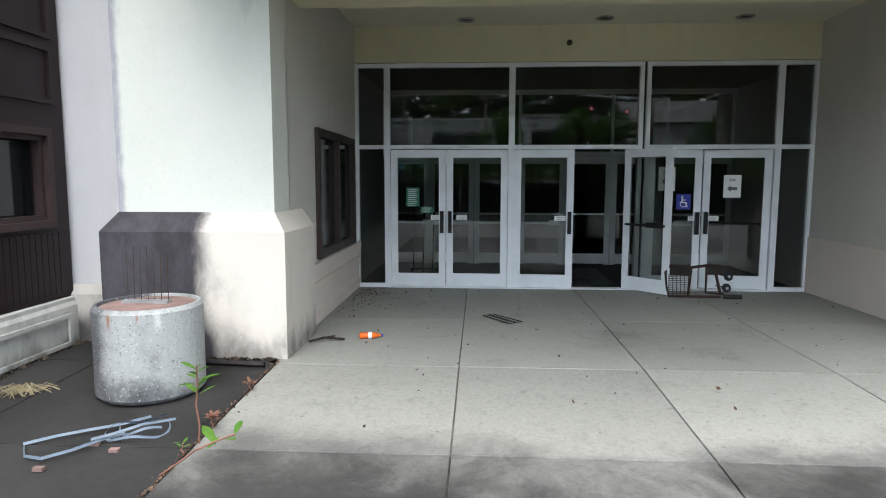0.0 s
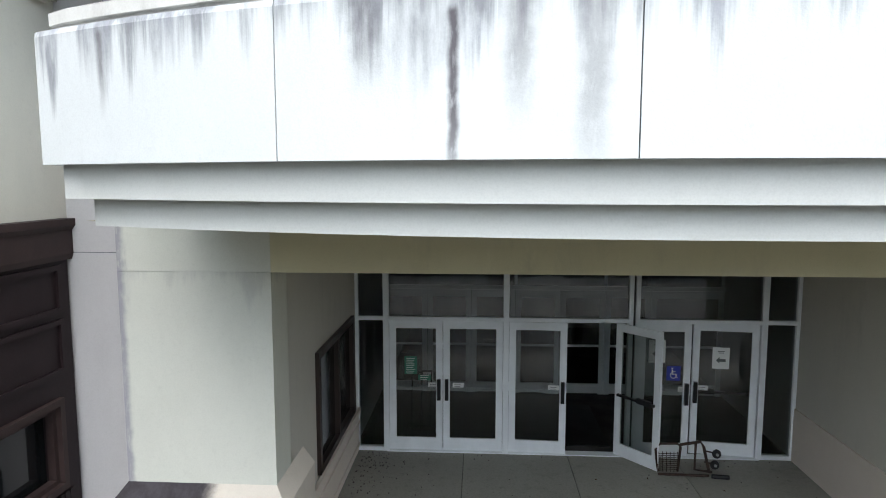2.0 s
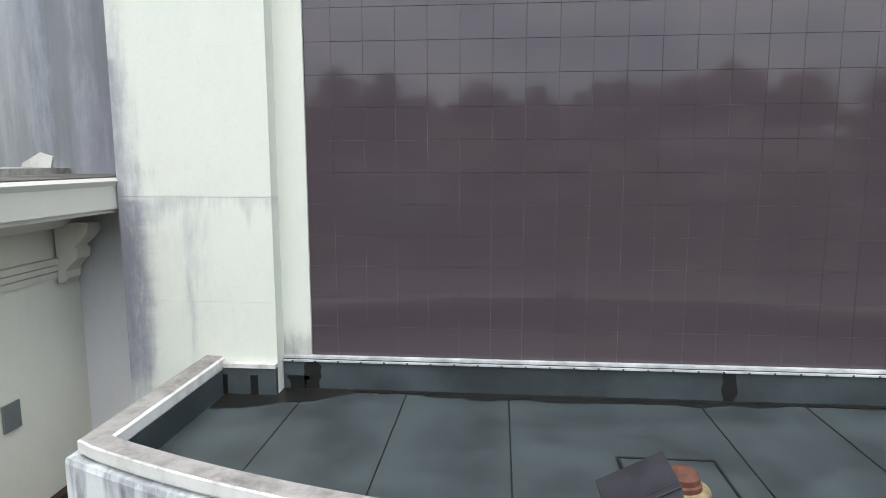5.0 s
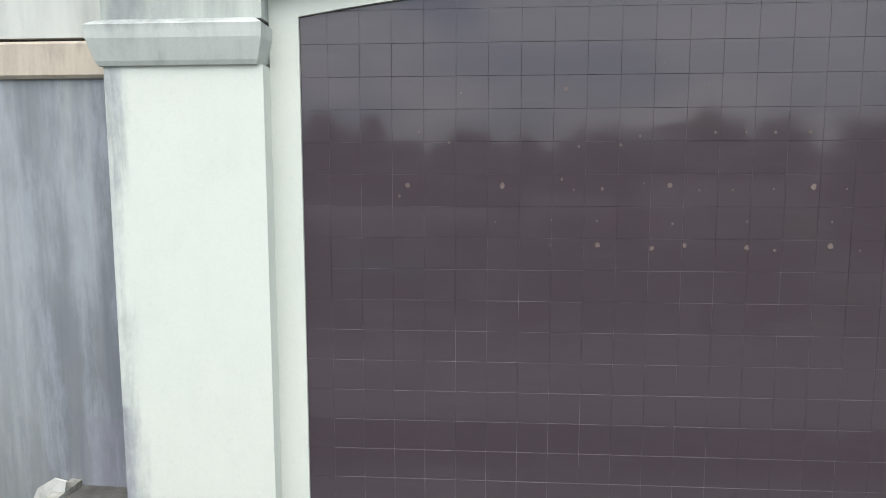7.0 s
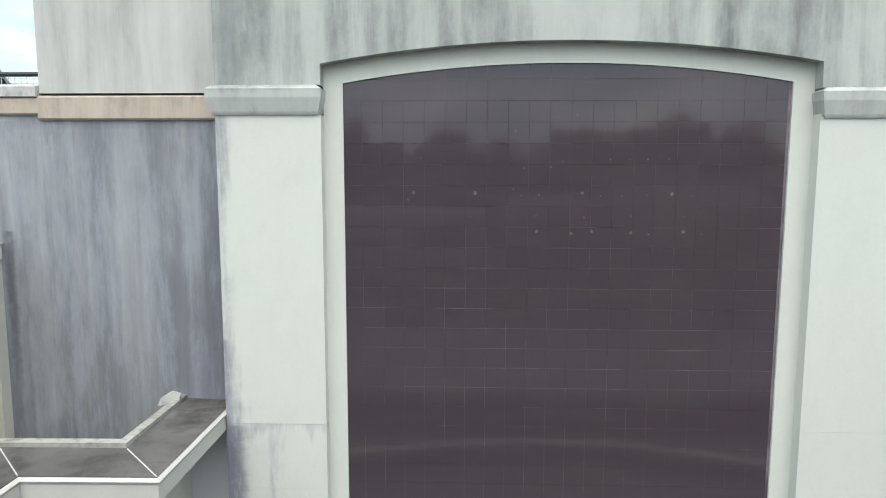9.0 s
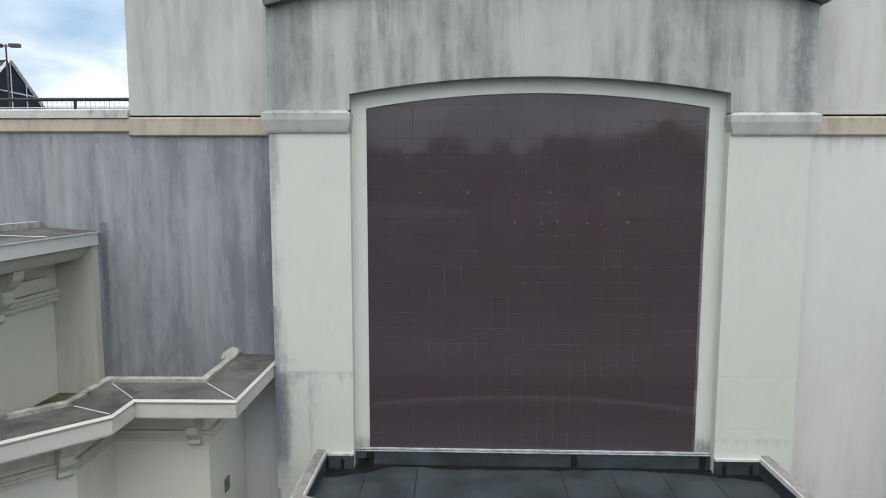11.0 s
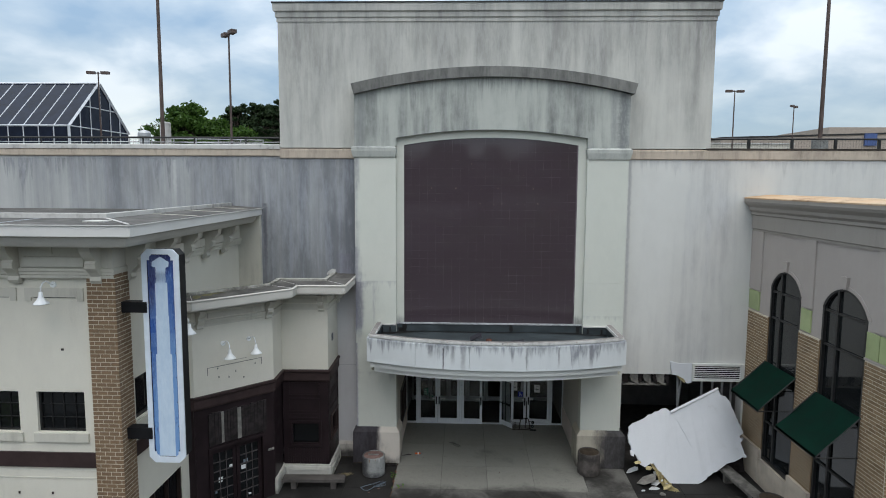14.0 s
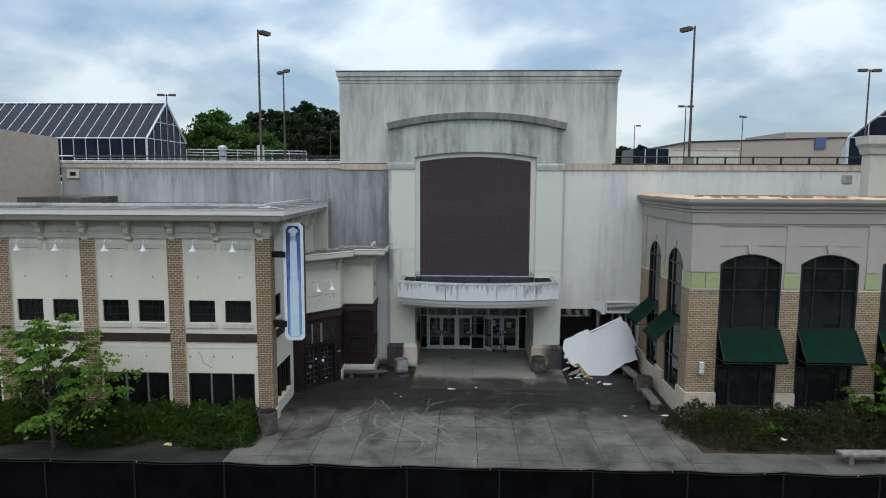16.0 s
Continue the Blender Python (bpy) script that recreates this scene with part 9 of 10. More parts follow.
sapling((-15.0, -6.5, -0.22), 5.1, 2.75, 0.135, M_LEAF_T, 11, 24, "young green tree with layered leafy sprays beside the shop front")
sapling((20.3, -4.6, -0.22), 3.9, 1.75, 0.13, M_LEAF_T, 17, 15, "small green tree at the shrub bed")
far_a = tree("broadleaf_tree", (-49.3, 98, G0), 24.2, 7.0, 0.50, M_LEAF_F, 31, 130, 120, 0.5, "bright green broadleaf tree beyond the deck", 0.35, group="far trees")
far_p = tree("pine_tree", (-37, 106, G0), 25, 6.0, 0.42, M_LEAF_P, 32, 230, 70, 0.45, "dark pine tree beyond the deck", 0.45, group="far trees", flat=0.7, puff=(0.07, 0.17))


def set_tree(src, x, y, size, rg):
    return copy_thing(src, pose(x, y, G0, 0, 0, rg.uniform(0, 360)) @ Matrix.Diagonal((size, size, size * rg.uniform(0.92, 1.06), 1)))


rg = random.Random(77)
for x, y, q in ((-43.2, 99, 0.84), (-39.0, 97, 0.80), (-46.5, 104, 0.93), (-52.5, 103, 0.95)):
    set_tree(far_a, x, y, q, rg)
for x, q in ((-44.5, 0.95), (-41.0, 0.97), (-37.8, 1.02), (-34.6, 1.04), (-31.5, 1.03), (-28.6, 0.97), (-25.5, 0.94), (-22.6, 0.92)):
    set_tree(far_p, x + rg.uniform(-0.6, 0.6), 108 + rg.uniform(-4, 6), q * 1.04, rg)
for k in range(5):
    set_tree(far_p, 50 + k * 4.0 + rg.uniform(-1, 1), 168 + rg.uniform(-6, 8), rg.uniform(0.80, 0.90), rg)
for k in range(9):
    set_tree(far_p, 47 + k * 5.5 + rg.uniform(-2, 2), 160 + rg.uniform(-6, 8), rg.uniform(0.78, 0.86), rg)
# the other side of the street, seen mirrored in glass and tiles
street_a = tree("broadleaf_tree", (-20, -70, G0), 18, 5.5, 0.55, M_LEAF_F, 41, 70, 46, 0.3, "green broadleaf tree across the street", 0.12, group="street trees")
street_p = tree("pine_tree", (-14, -74, G0), 18.5, 4.5, 0.5, M_LEAF_P, 42, 70, 46, 0.3, "dark pine tree across the street", 0.15, group="street trees", flat=0.6)
for k in range(64):
    x = -78 + k * 2.7 + rg.uniform(-1, 1)
    set_tree(street_p if k % 4 else street_a, x, -74 + rg.uniform(-7, 5), (0.98 if x > 12 else 0.86) * rg.uniform(0.93, 1.06), rg)
# shrunken tree copies, added as bushes to hide the shop's mirrored lower wall
for k in range(27):
    set_tree(street_a, -32 + k * 2.7 + rg.uniform(-0.6, 0.6), -33 + rg.uniform(-1, 1), rg.choice((0.18, 0.22, 0.26, 0.36, 0.42)) * rg.uniform(0.9, 1.1), rg)
M_STREETW = simple("street_shop_stucco", (0.26, 0.255, 0.245), 0.85, vary=0.3, scale=0.5)
ob_ = thing("street_shop", (-22, -62, 0), "low white shop across the street with a teal band", "building", kind="structure")
M_TEAL = simple("teal_band", (0.03, 0.22, 0.24), 0.5, vary=0.1)
part("wall", B((-34, -50, -0.2, 2.6, -42, 7.3)), M_STREETW, ob_)
part("coping", B((-34.2, -50, 7.3, 2.8, -41.8, 7.6)), M_STREETW, ob_)
part("awning_band", B((-12, -41.95, 2.6, -4.5, -40.8, 3.4)), M_TEAL, ob_)
part("sign_shape", B((-10.5, -41.98, 4.2, -6.0, -41.8, 5.3)), M_BLACK, ob_, "plain dark sign shape")
for k in range(7):
    x = -33 + k * 5.0
    part("window_row", B((x, -41.97, 0.4, x + 4.2, -41.9, 3.6)), M_PANE, ob_)
part("window_row", B((-30, -41.97, 4.6, -13.5, -41.9, 6.4)), M_PANE, ob_)
part("window_row", B((-3.6, -41.97, 4.4, 1.8, -41.9, 6.3)), M_PANE, ob_)
ob_ = thing("street_house", (16, -52, 0), "low white building across the street with a grey roof", "building", kind="structure")
part("wall", B((5.2, -58, -0.2, 13, -48, 8.2)), M_STREETW, ob_)
part("coping", B((5.0, -58, 8.2, 13.2, -47.8, 8.5)), M_STREETW, ob_)
part("window_row", B((5.8, -47.98, 0.6, 12.4, -47.9, 4.0)), M_PANE, ob_)
part("window_row", B((6.4, -47.98, 5.0, 11.8, -47.9, 7.0)), M_PANE, ob_)
part("wall", B((17, -58, -0.2, 30, -48, 7.6)), M_STREETW, ob_)
part("window_row", B((18, -47.98, 0.6, 29, -47.9, 4.6)), M_PANE, ob_)
part("roof", sweep_bm([(16, -53), (31, -53)], [(-6, 7.6), (6, 7.6), (0, 10.4)]), M_ROOFMETAL, ob_)
for x, y, h in ((-5.5, -36, 11), (1.5, -40, 10), (16, -38, 11)):
    p_ = thing("utility_pole", (x, y, 0), "wooden utility pole across the street", "utility pole", "utility poles")
    part("pole", tube_bm([(x, y, -0.2), (x, y, h)], 0.15, 8), M_TRUNK, p_)
    part("crossarm", B((x - 1.2, y - 0.06, h - 0.9, x + 1.2, y + 0.06, h - 0.75)), M_TRUNK, p_)

M_RED = bpy.data.materials.new("red_signal_lens")
M_RED.use_nodes = True
M_RED.node_tree.nodes["Principled BSDF"].inputs["Emission Color"].default_value = (1.0, 0.02, 0.03, 1)
M_RED.node_tree.nodes["Principled BSDF"].inputs["Emission Strength"].default_value = 1.6
ts = thing("traffic_signal", (16.5, -35, G0), "mast-arm traffic signal showing red across the street", "traffic signal")
part("mast", tube_bm([(16.5, -35, G0), (16.5, -35, 8.6)], 0.12, 10), M_STEEL, ts)
part("mast_arm", tube_bm([(16.5, -35, 8.3), (9.0, -35, 8.75)], 0.07, 8), M_STEEL, ts)
for x, z in ((10.2, 7.6), (13.1, 7.4), (10.3, 5.6)):
    hs = part("signal_head", B((x - 0.18, -35.12, z - 0.95, x + 0.18, -34.88, z + 0.25)), M_BLACK, ts, bevel=0.03)
    bm = lathe_bm([(0.13, 0.0), (0.11, 0.03), (0.03, 0.05)], (0, 0, 0), 16)
    bmesh.ops.transform(bm, matrix=Matrix.Translation((x, -34.878, z)) @ Matrix.Rotation(radians(-90), 4, "X"), verts=bm.verts)
    part("red_lens", bm, M_RED, hs, "lit red lens")
    part("hanger", tube_bm([(x, -35, z + 0.2), (x, -35, 8.7)], 0.03, 5), M_BLACK, ts)

# ---- beds, shrubs, pavement and fence ----
def mound_pts(n_, seed, shape):
    """Points all over and inside a rough hedge. shape(x, y) gives its height, or 0."""
    rs = np.random.RandomState(seed)
    x0, x1, y0, y1, hf = shape
    out = []
    while len(out) < n_:
        x, y = rs.uniform(x0, x1), rs.uniform(y0, y1)
        h = hf(x, y)
        if h > 0.08:
            out.append((x, y, G0 + h * (1 - 0.75 * rs.rand() ** 2.2) + rs.normal() * 0.05))
    return out


def hedge_l(x, y):
    d = min((y + 6.15 + 0.3 * math.sin(x * 1.3)) / 0.8, (-3.35 - y) / 0.25, (-6.95 - x) / 0.6, 1.0)
    if d <= 0:
        return 0
    n1 = noise.noise(Vector((x * 0.8, y * 0.8, 3.0)))
    n2 = noise.noise(Vector((x * 2.6, y * 2.6, 7.0)))
    return max(0, (1.02 + 0.55 * n1 + 0.36 * n2) * d ** 0.5)


def hedge_r(x, y):
    dx = (x - 10.9) / 1.1
    lo = -5.75 + max(0, 12.6 - x) ** 2 * 0.75
    d = min((y - lo) / 0.7, (-2.65 - y) / 0.25, dx, 1.0)
    if d <= 0:
        return 0
    n1 = noise.noise(Vector((x * 0.7, y * 0.7, 13.0)))
    n2 = noise.noise(Vector((x * 2.4, y * 2.4, 17.0)))
    return max(0, (1.15 + 0.55 * n1 + 0.40 * n2) * d ** 0.5)


tagged(sprig_hedge("hedge", hedge_l, (-24, -6.9, -6.5, -3.3), 5200, 18, 0.34, 0.038, M_LEAF_H, 1), "dense dark green overgrown hedge with feathery sprigs along the shop front", "hedge", kind="stuff")
tagged(sprig_hedge("shrubs", hedge_r, (10.9, 26, -5.8, -2.6), 5200, 16, 0.26, 0.034, M_LEAF_R, 2, aspect=2.8, rise=0.3), "low brownish green juniper shrubs before the brick shop", "shrubs", kind="stuff")
fl = [(x, y, G0 + hedge_r(x, y) + 0.03) for x, y in ((14.2 + rg.gauss(0, 0.7), -5.45 + rg.gauss(0, 0.15)) for _ in range(36)) if hedge_r(x, y) > 0.2]
tagged(quad_cards("yellow_flowers", fl, 0.04, M_YELLOW, None, 8), "scattered small yellow flowers in the shrubs", "flowers", kind="stuff")
structure("planting_bed_left", B((-24, -5.9, G0 - 0.1, -6.85, -3.2, -0.16)), M_EARTH, "dark soil bed under the hedge", "bed")
structure("planting_bed_right", B((11.6, -5.8, G0 - 0.1, 27, -2.5, -0.16)), M_EARTH, "dark soil bed under the shrubs", "bed")

# windscreened fence along the street
fe = thing("construction_fence", (0, -11.3, G0), "chain-link fence hung with black windscreen cloth", "fence")
def fence_top(x):
    return 1.62 - 0.05 * abs(math.sin(x * math.pi / 3.0)) ** 0.7 + 0.015 * math.sin(x * 1.7)
n_ = 240
bm = bmesh.new()
prev = None
for k in range(n_ + 1):
    x = -21 + 44 * k / n_
    w_ = 0.02 * math.sin(x * 2.1) + 0.012 * math.sin(x * 7.3 + 1)
    col = [bm.verts.new((x, -11.3 + w_ * (1 - abs(f_ - 0.5)), G0 + (fence_top(x) - G0) * f_)) for f_ in (0, 0.25, 0.5, 0.75, 1)]
    if prev:
        for j in range(4):
            bm.faces.new([prev[j], col[j], col[j + 1], prev[j + 1]])
    prev = col
part("windscreen", bm, M_FABRIC, fe, "black mesh cloth")
M_HEM = simple("charcoal_hem", (0.012, 0.012, 0.013), 0.8, vary=0.3)
for k in range(15):
    x = -21 + k * 3.0
    part("seam", B((x - 0.03, -11.345, G0 + 0.02, x + 0.03, -11.337, fence_top(x) - 0.03)), M_HEM, fe, "sewn seam of the cloth")
for k in range(15):
    x0, x1 = -20.9 + k * 2.9, -20.9 + (k + 1) * 2.9
    part("hem", tube_bm([(x0 + (x1 - x0) * q / 6, -11.34, fence_top(x0 + (x1 - x0) * q / 6) - 0.05) for q in range(7)], 0.012, 4), M_HEM, fe)
    part("tie", B((x0 + 0.4, -11.352, fence_top(x0 + 0.4) - 0.03, x0 + 0.415, -11.33, fence_top(x0 + 0.4) + 0.015)), M_STEEL, fe, "grey cable tie")
for k in range(15):
    x = -21 + k * 3.0
    part("post", tube_bm([(x, -11.24, G0), (x, -11.24, 1.56)], 0.03, 8), M_STEEL, fe)
part("top_wire", tube_bm([(-21 + 44 * k / 60, -11.27, fence_top(-21 + 44 * k / 60) + 0.01) for k in range(61)], 0.010, 5), M_DARKFR, fe)

# weeds by the planter
def weed(x, y, h, n_leaf, lab, seed, lean=(0, 0), mat=M_LEAF_W, size=0.16):
    rg = random.Random(seed)
    z = ground_z(y)
    w = thing("weed", (x, y, z), lab, "weed", "weeds")
    top = Vector((x + lean[0], y + lean[1], z + h))
    pts = [Vector((x, y, z)).lerp(top, f_) + Vector((0.01 * math.sin(9 * f_), 0, 0.03 * math.sin(3 * f_) * (lean[0] != 0))) for f_ in (0, 0.25, 0.5, 0.75, 1)]
    part("stem", tube_bm(pts, 0.006, 5), M_DRY, w)
    bm = bmesh.new()
    for k in range(n_leaf):
        f_ = 0.62 + 0.38 * k / max(1, n_leaf - 1)
        o = Vector((x, y, z)).lerp(top, f_)
        a = k * 2.4 + rg.random()
        dr_ = Vector((math.cos(a), math.sin(a), 0.45 + 0.5 * rg.random())).normalized()
        sd_ = dr_.cross(Vector((0, 0, 1))).normalized()
        L_ = size * rg.uniform(0.6, 1.15)
        ring = []
        for q, wd in ((0.0, 0.06), (0.25, 0.7), (0.55, 1.0), (0.8, 0.65), (1.0, 0.0)):
            c = o + dr_ * L_ * q - Vector((0, 0, L_ * 0.25 * q * q))
            ring.append((c - sd_ * L_ * 0.17 * wd, c + sd_ * L_ * 0.17 * wd))
        vs = [(bm.verts.new(p), bm.verts.new(q)) for p, q in ring]
        for (p0, q0), (p1, q1) in zip(vs, vs[1:]):
            bm.faces.new([p0, q0, q1, p1])
    part("leaves", bm, mat, w)
    return w


weed(-0.93, 3.12, 0.52, 11, "tall green weed growing from the pavement joint", 1)
weed(-0.98, 2.70, 0.22, 4, "green weed sprawling from the pavement joint", 2, (0.42, 0.1), size=0.2)
weed(-0.96, 2.95, 0.08, 5, "small green weed in the joint", 3, size=0.08)
weed(-0.94, 3.35, 0.10, 14, "dry reddish weed in the joint", 4, mat=M_DRY, size=0.09)
weed(-0.93, 4.05, 0.08, 12, "dry reddish weed in the joint", 5, mat=M_DRY, size=0.08)
weed(9.75, -1.85, 0.5, 12, "grey-green weed in a pavement joint", 6, size=0.18)
for k, (x, y) in enumerate(((14.3, -5.30), (14.6, -5.38), (14.9, -5.28), (14.45, -5.15))):
    weed(x, y, 0.85 + 0.1 * (k % 2), 22, "bright green weed growing through the shrubs", 20 + k, (0.1 * (k - 1.5), 0.0), size=0.26)
M_STRAW = simple("dry_straw", (0.23, 0.19, 0.11), 0.9, vary=0.3)
dg = thing("dry_grass_tuft", (-2.75, 3.9, ground_z(3.9)), "flattened tuft of dry straw-coloured grass", "grass tuft")
bm = bmesh.new()
rg = random.Random(15)
for k in range(60):
    a = rg.uniform(0, 6.28)
    p = Vector((-2.72 + rg.gauss(0, 0.06), 3.9 + rg.gauss(0, 0.05), ground_z(3.9) + 0.01))
    tube_bm([p, p + Vector((math.cos(a) * 0.07, math.sin(a) * 0.05, 0.05)), p + Vector((math.cos(a) * 0.16, math.sin(a) * 0.12, 0.01))], 0.003, 3, bm)
part("blades", bm, M_STRAW, dg)

# dirt and dry leaf bits caught in the joint beside the apron
rs_ = np.random.RandomState(12)
ty = 2.1 + 2.7 * rs_.rand(420) ** 1.3
tx = -0.95 + rs_.normal(size=420) * 0.012
td = [(x, y, ground_z(y) + 0.004 + 0.012 * r) for x, y, r in zip(tx, ty, rs_.rand(420))]
M_CRUMB = leaf_mat("dry_leaf_crumbs", (0.075, 0.048, 0.033), (0.20, 0.12, 0.08), 0.1)
tagged(quad_cards("joint_litter", td, rs_.uniform(0.005, 0.018, 420), M_CRUMB, None, 14), "reddish dry leaf crumbs caught in the pavement joint", "litter", kind="stuff")
lx, ly = rs_.uniform(-0.9, 5.6, 46), 3.2 + 5.6 * rs_.rand(46)
tagged(quad_cards("dry_leaves", [(x, y, ground_z(y) + 0.006) for x, y in zip(lx, ly)], rs_.uniform(0.010, 0.03, 46), M_CRUMB, None, 15), "small dry leaves scattered on the concrete", "litter", kind="stuff")
# grit gathered along wall feet
gx = np.concatenate([rs_.uniform(-2.6, -1.0, 140), rs_.uniform(-3.3, -2.6, 50), np.full(90, -3.2) + rs_.rand(90) * 0.06])
gy = np.concatenate([4.90 - np.abs(rs_.normal(size=140)) * 0.04, 5.38 - np.abs(rs_.normal(size=50)) * 0.04, rs_.uniform(3.7, 5.3, 90)])
tagged(quad_cards("wall_foot_dirt", [(x, y, ground_z(y) + 0.006) for x, y in zip(gx, gy)], rs_.uniform(0.015, 0.05, 280), M_EARTH, None, 16), "dark soil and leaf mould along the wall foot", "dirt", kind="stuff")

# ---- glazed tiles ----
TS = 0.3
tl = thing("tile_field", (2.4, YT, 8.5), "arched field of plum glazed square tiles", "tile wall", kind="structure")
me = bpy.data.meshes.new("tile")
h_, d_, c_ = TS / 2 - 0.0018, 0.010, 0.0010
v = [(-h_, 0.006, -h_), (h_, 0.006, -h_), (h_, 0.006, h_), (-h_, 0.006, h_), (-h_, -d_ + c_, -h_), (h_, -d_ + c_, -h_), (h_, -d_ + c_, h_), (-h_, -d_ + c_, h_), (-h_ + c_, -d_, -h_ + c_), (h_ - c_, -d_, -h_ + c_), (h_ - c_, -d_, h_ - c_), (-h_ + c_, -d_, h_ - c_)]
f = [(8, 9, 10, 11), (4, 5, 9, 8), (5, 6, 10, 9), (6, 7, 11, 10), (7, 4, 8, 11), (0, 1, 5, 4), (1, 2, 6, 5), (2, 3, 7, 6), (3, 0, 4, 7)]
me.from_pydata(v, [], f)
me.materials.append(M_TILE)
rg = random.Random(31)
rest_v, rest_f, made = [], [], 0
x_first = -0.735 + 0.26
cols_x = [(-0.735, x_first)] + [(x_first + TS * k, x_first + TS * (k + 1)) for k in range(20)]
cols_x = [(a, min(b, 5.565)) for a, b in cols_x if a < 5.56]
z = 5.345
row = 0


def arch_z(x):
    w2 = (5.565 + 0.735) / 2
    r = (w2 * w2 + 0.27 * 0.27) / (2 * 0.27)
    return 11.89 + 0.27 - r + math.sqrt(max(0, r * r - (x - 2.415) ** 2))


while z < 12.2:
    for a, b in cols_x:
        top = min(z + TS, arch_z(a) - 0.004, arch_z(b) - 0.004)
        if top < z + 0.03:
            top2 = [min(z + TS, arch_z(q) - 0.004) for q in (a, b)]
            if max(top2) < z + 0.01:
                continue
        full = abs(b - a - TS) < 0.002 and min(arch_z(a), arch_z(b)) > z + TS + 0.004
        tilt = (rg.gauss(0, 0.0006), rg.gauss(0, 0.0006))
        if full and made < 300 and z > 6.9:
            ob = new("tile", me)
            ob.parent = tl
            ob.matrix_parent_inverse = Matrix.Translation(-tl.location)
            ob.matrix_basis = Matrix.Translation(((a + b) / 2, YT + rg.gauss(0, 0.0004), z + TS / 2)) @ Matrix.Rotation(tilt[0], 4, "X") @ Matrix.Rotation(tilt[1], 4, "Z")
            made += 1
        else:
            za, zb = min(z + TS, arch_z(a) - 0.004) - 0.0018, min(z + TS, arch_z(b) - 0.004) - 0.0018
            za, zb = max(za, z + 0.006), max(zb, z + 0.006)
            k = len(rest_v)
            y0 = YT - d_ + rg.gauss(0, 0.0004)
            g_ = 0.0018
            ys = [y0 + tilt[1] * TS * s + tilt[0] * TS * t for s, t in ((-0.5, -0.5), (0.5, -0.5), (0.5, 0.5), (-0.5, 0.5))]
            rest_v += [(a + g_, ys[0], z + g_), (b - g_, ys[1], z + g_), (b - g_, ys[2], zb), (a + g_, ys[3], za), (a + g_, YT + 0.01, z + g_), (b - g_, YT + 0.01, z + g_), (b - g_, YT + 0.01, zb), (a + g_, YT + 0.01, za)]
            rest_f += [tuple(k + i for i in q) for q in ((0, 1, 2, 3), (4, 5, 1, 0), (5, 6, 2, 1), (6, 7, 3, 2), (7, 4, 0, 3))]
    z += TS
    row += 1
ob = mesh_ob("tile_rest", rest_v, rest_f, M_TILE, tl)
ob["kind"] = "stuff"
# glue patches left by removed letters
M_GLUE = simple("glue_residue", (0.155, 0.115, 0.10), 0.8, vary=0.4, scale=30)
ms = thing("glue_marks", (2.4, YT, 10), "pale glue patches where sign letters were removed", "glue marks")
SMALL_SPOTS = [(0.19, 10.24), (2.6, 11.44), (2.24, 10.71), (1.86, 10.7), (1.82, 10.3), (2.46, 10.36), (2.96, 10.3), (3.26, 10.3), (3.62, 10.31), (4.26, 10.31), (2.04, 10.01), (3.4, 10.01), (4.15, 10.01), (3.66, 9.75), (3.08, 10.82), (3.35, 10.82), (3.61, 10.82), (3.91, 10.82), (0.77, 11.19), (0.38, 10.84), (0.66, 10.74), (2.41, 10.79), (1.71, 10.4), (2.08, 10.31), (1.1, 10.0), (1.62, 10.02), (2.73, 9.99), (1.61, 9.78), (4.41, 9.75), (3.0, 11.24)]
LARGE_SPOTS = [(0.27, 10.34), (1.16, 10.34), (1.73, 11.22), (2.69, 10.34), (3.97, 10.33), (2.05, 9.79), (2.55, 9.76), (2.85, 9.79), (3.41, 9.77), (4.15, 9.79)]
rg = random.Random(2)
for sx, sz in SMALL_SPOTS + LARGE_SPOTS:
    big = rg.uniform(0.020, 0.028) if (sx, sz) in LARGE_SPOTS else rg.uniform(0.008, 0.014)
    bm = bmesh.new()
    n_ = 9
    pts = [(sx + big * rg.uniform(0.6, 1.2) * math.cos(q * 2 * math.pi / n_), sz + 1.2 * big * rg.uniform(0.6, 1.2) * math.sin(q * 2 * math.pi / n_)) for q in range(n_)]
    add_poly(bm, frame_of((0, YT), (1, 0)), pts, 0.010, 0.014)
    part("glue_spot", bm, M_GLUE, ms)

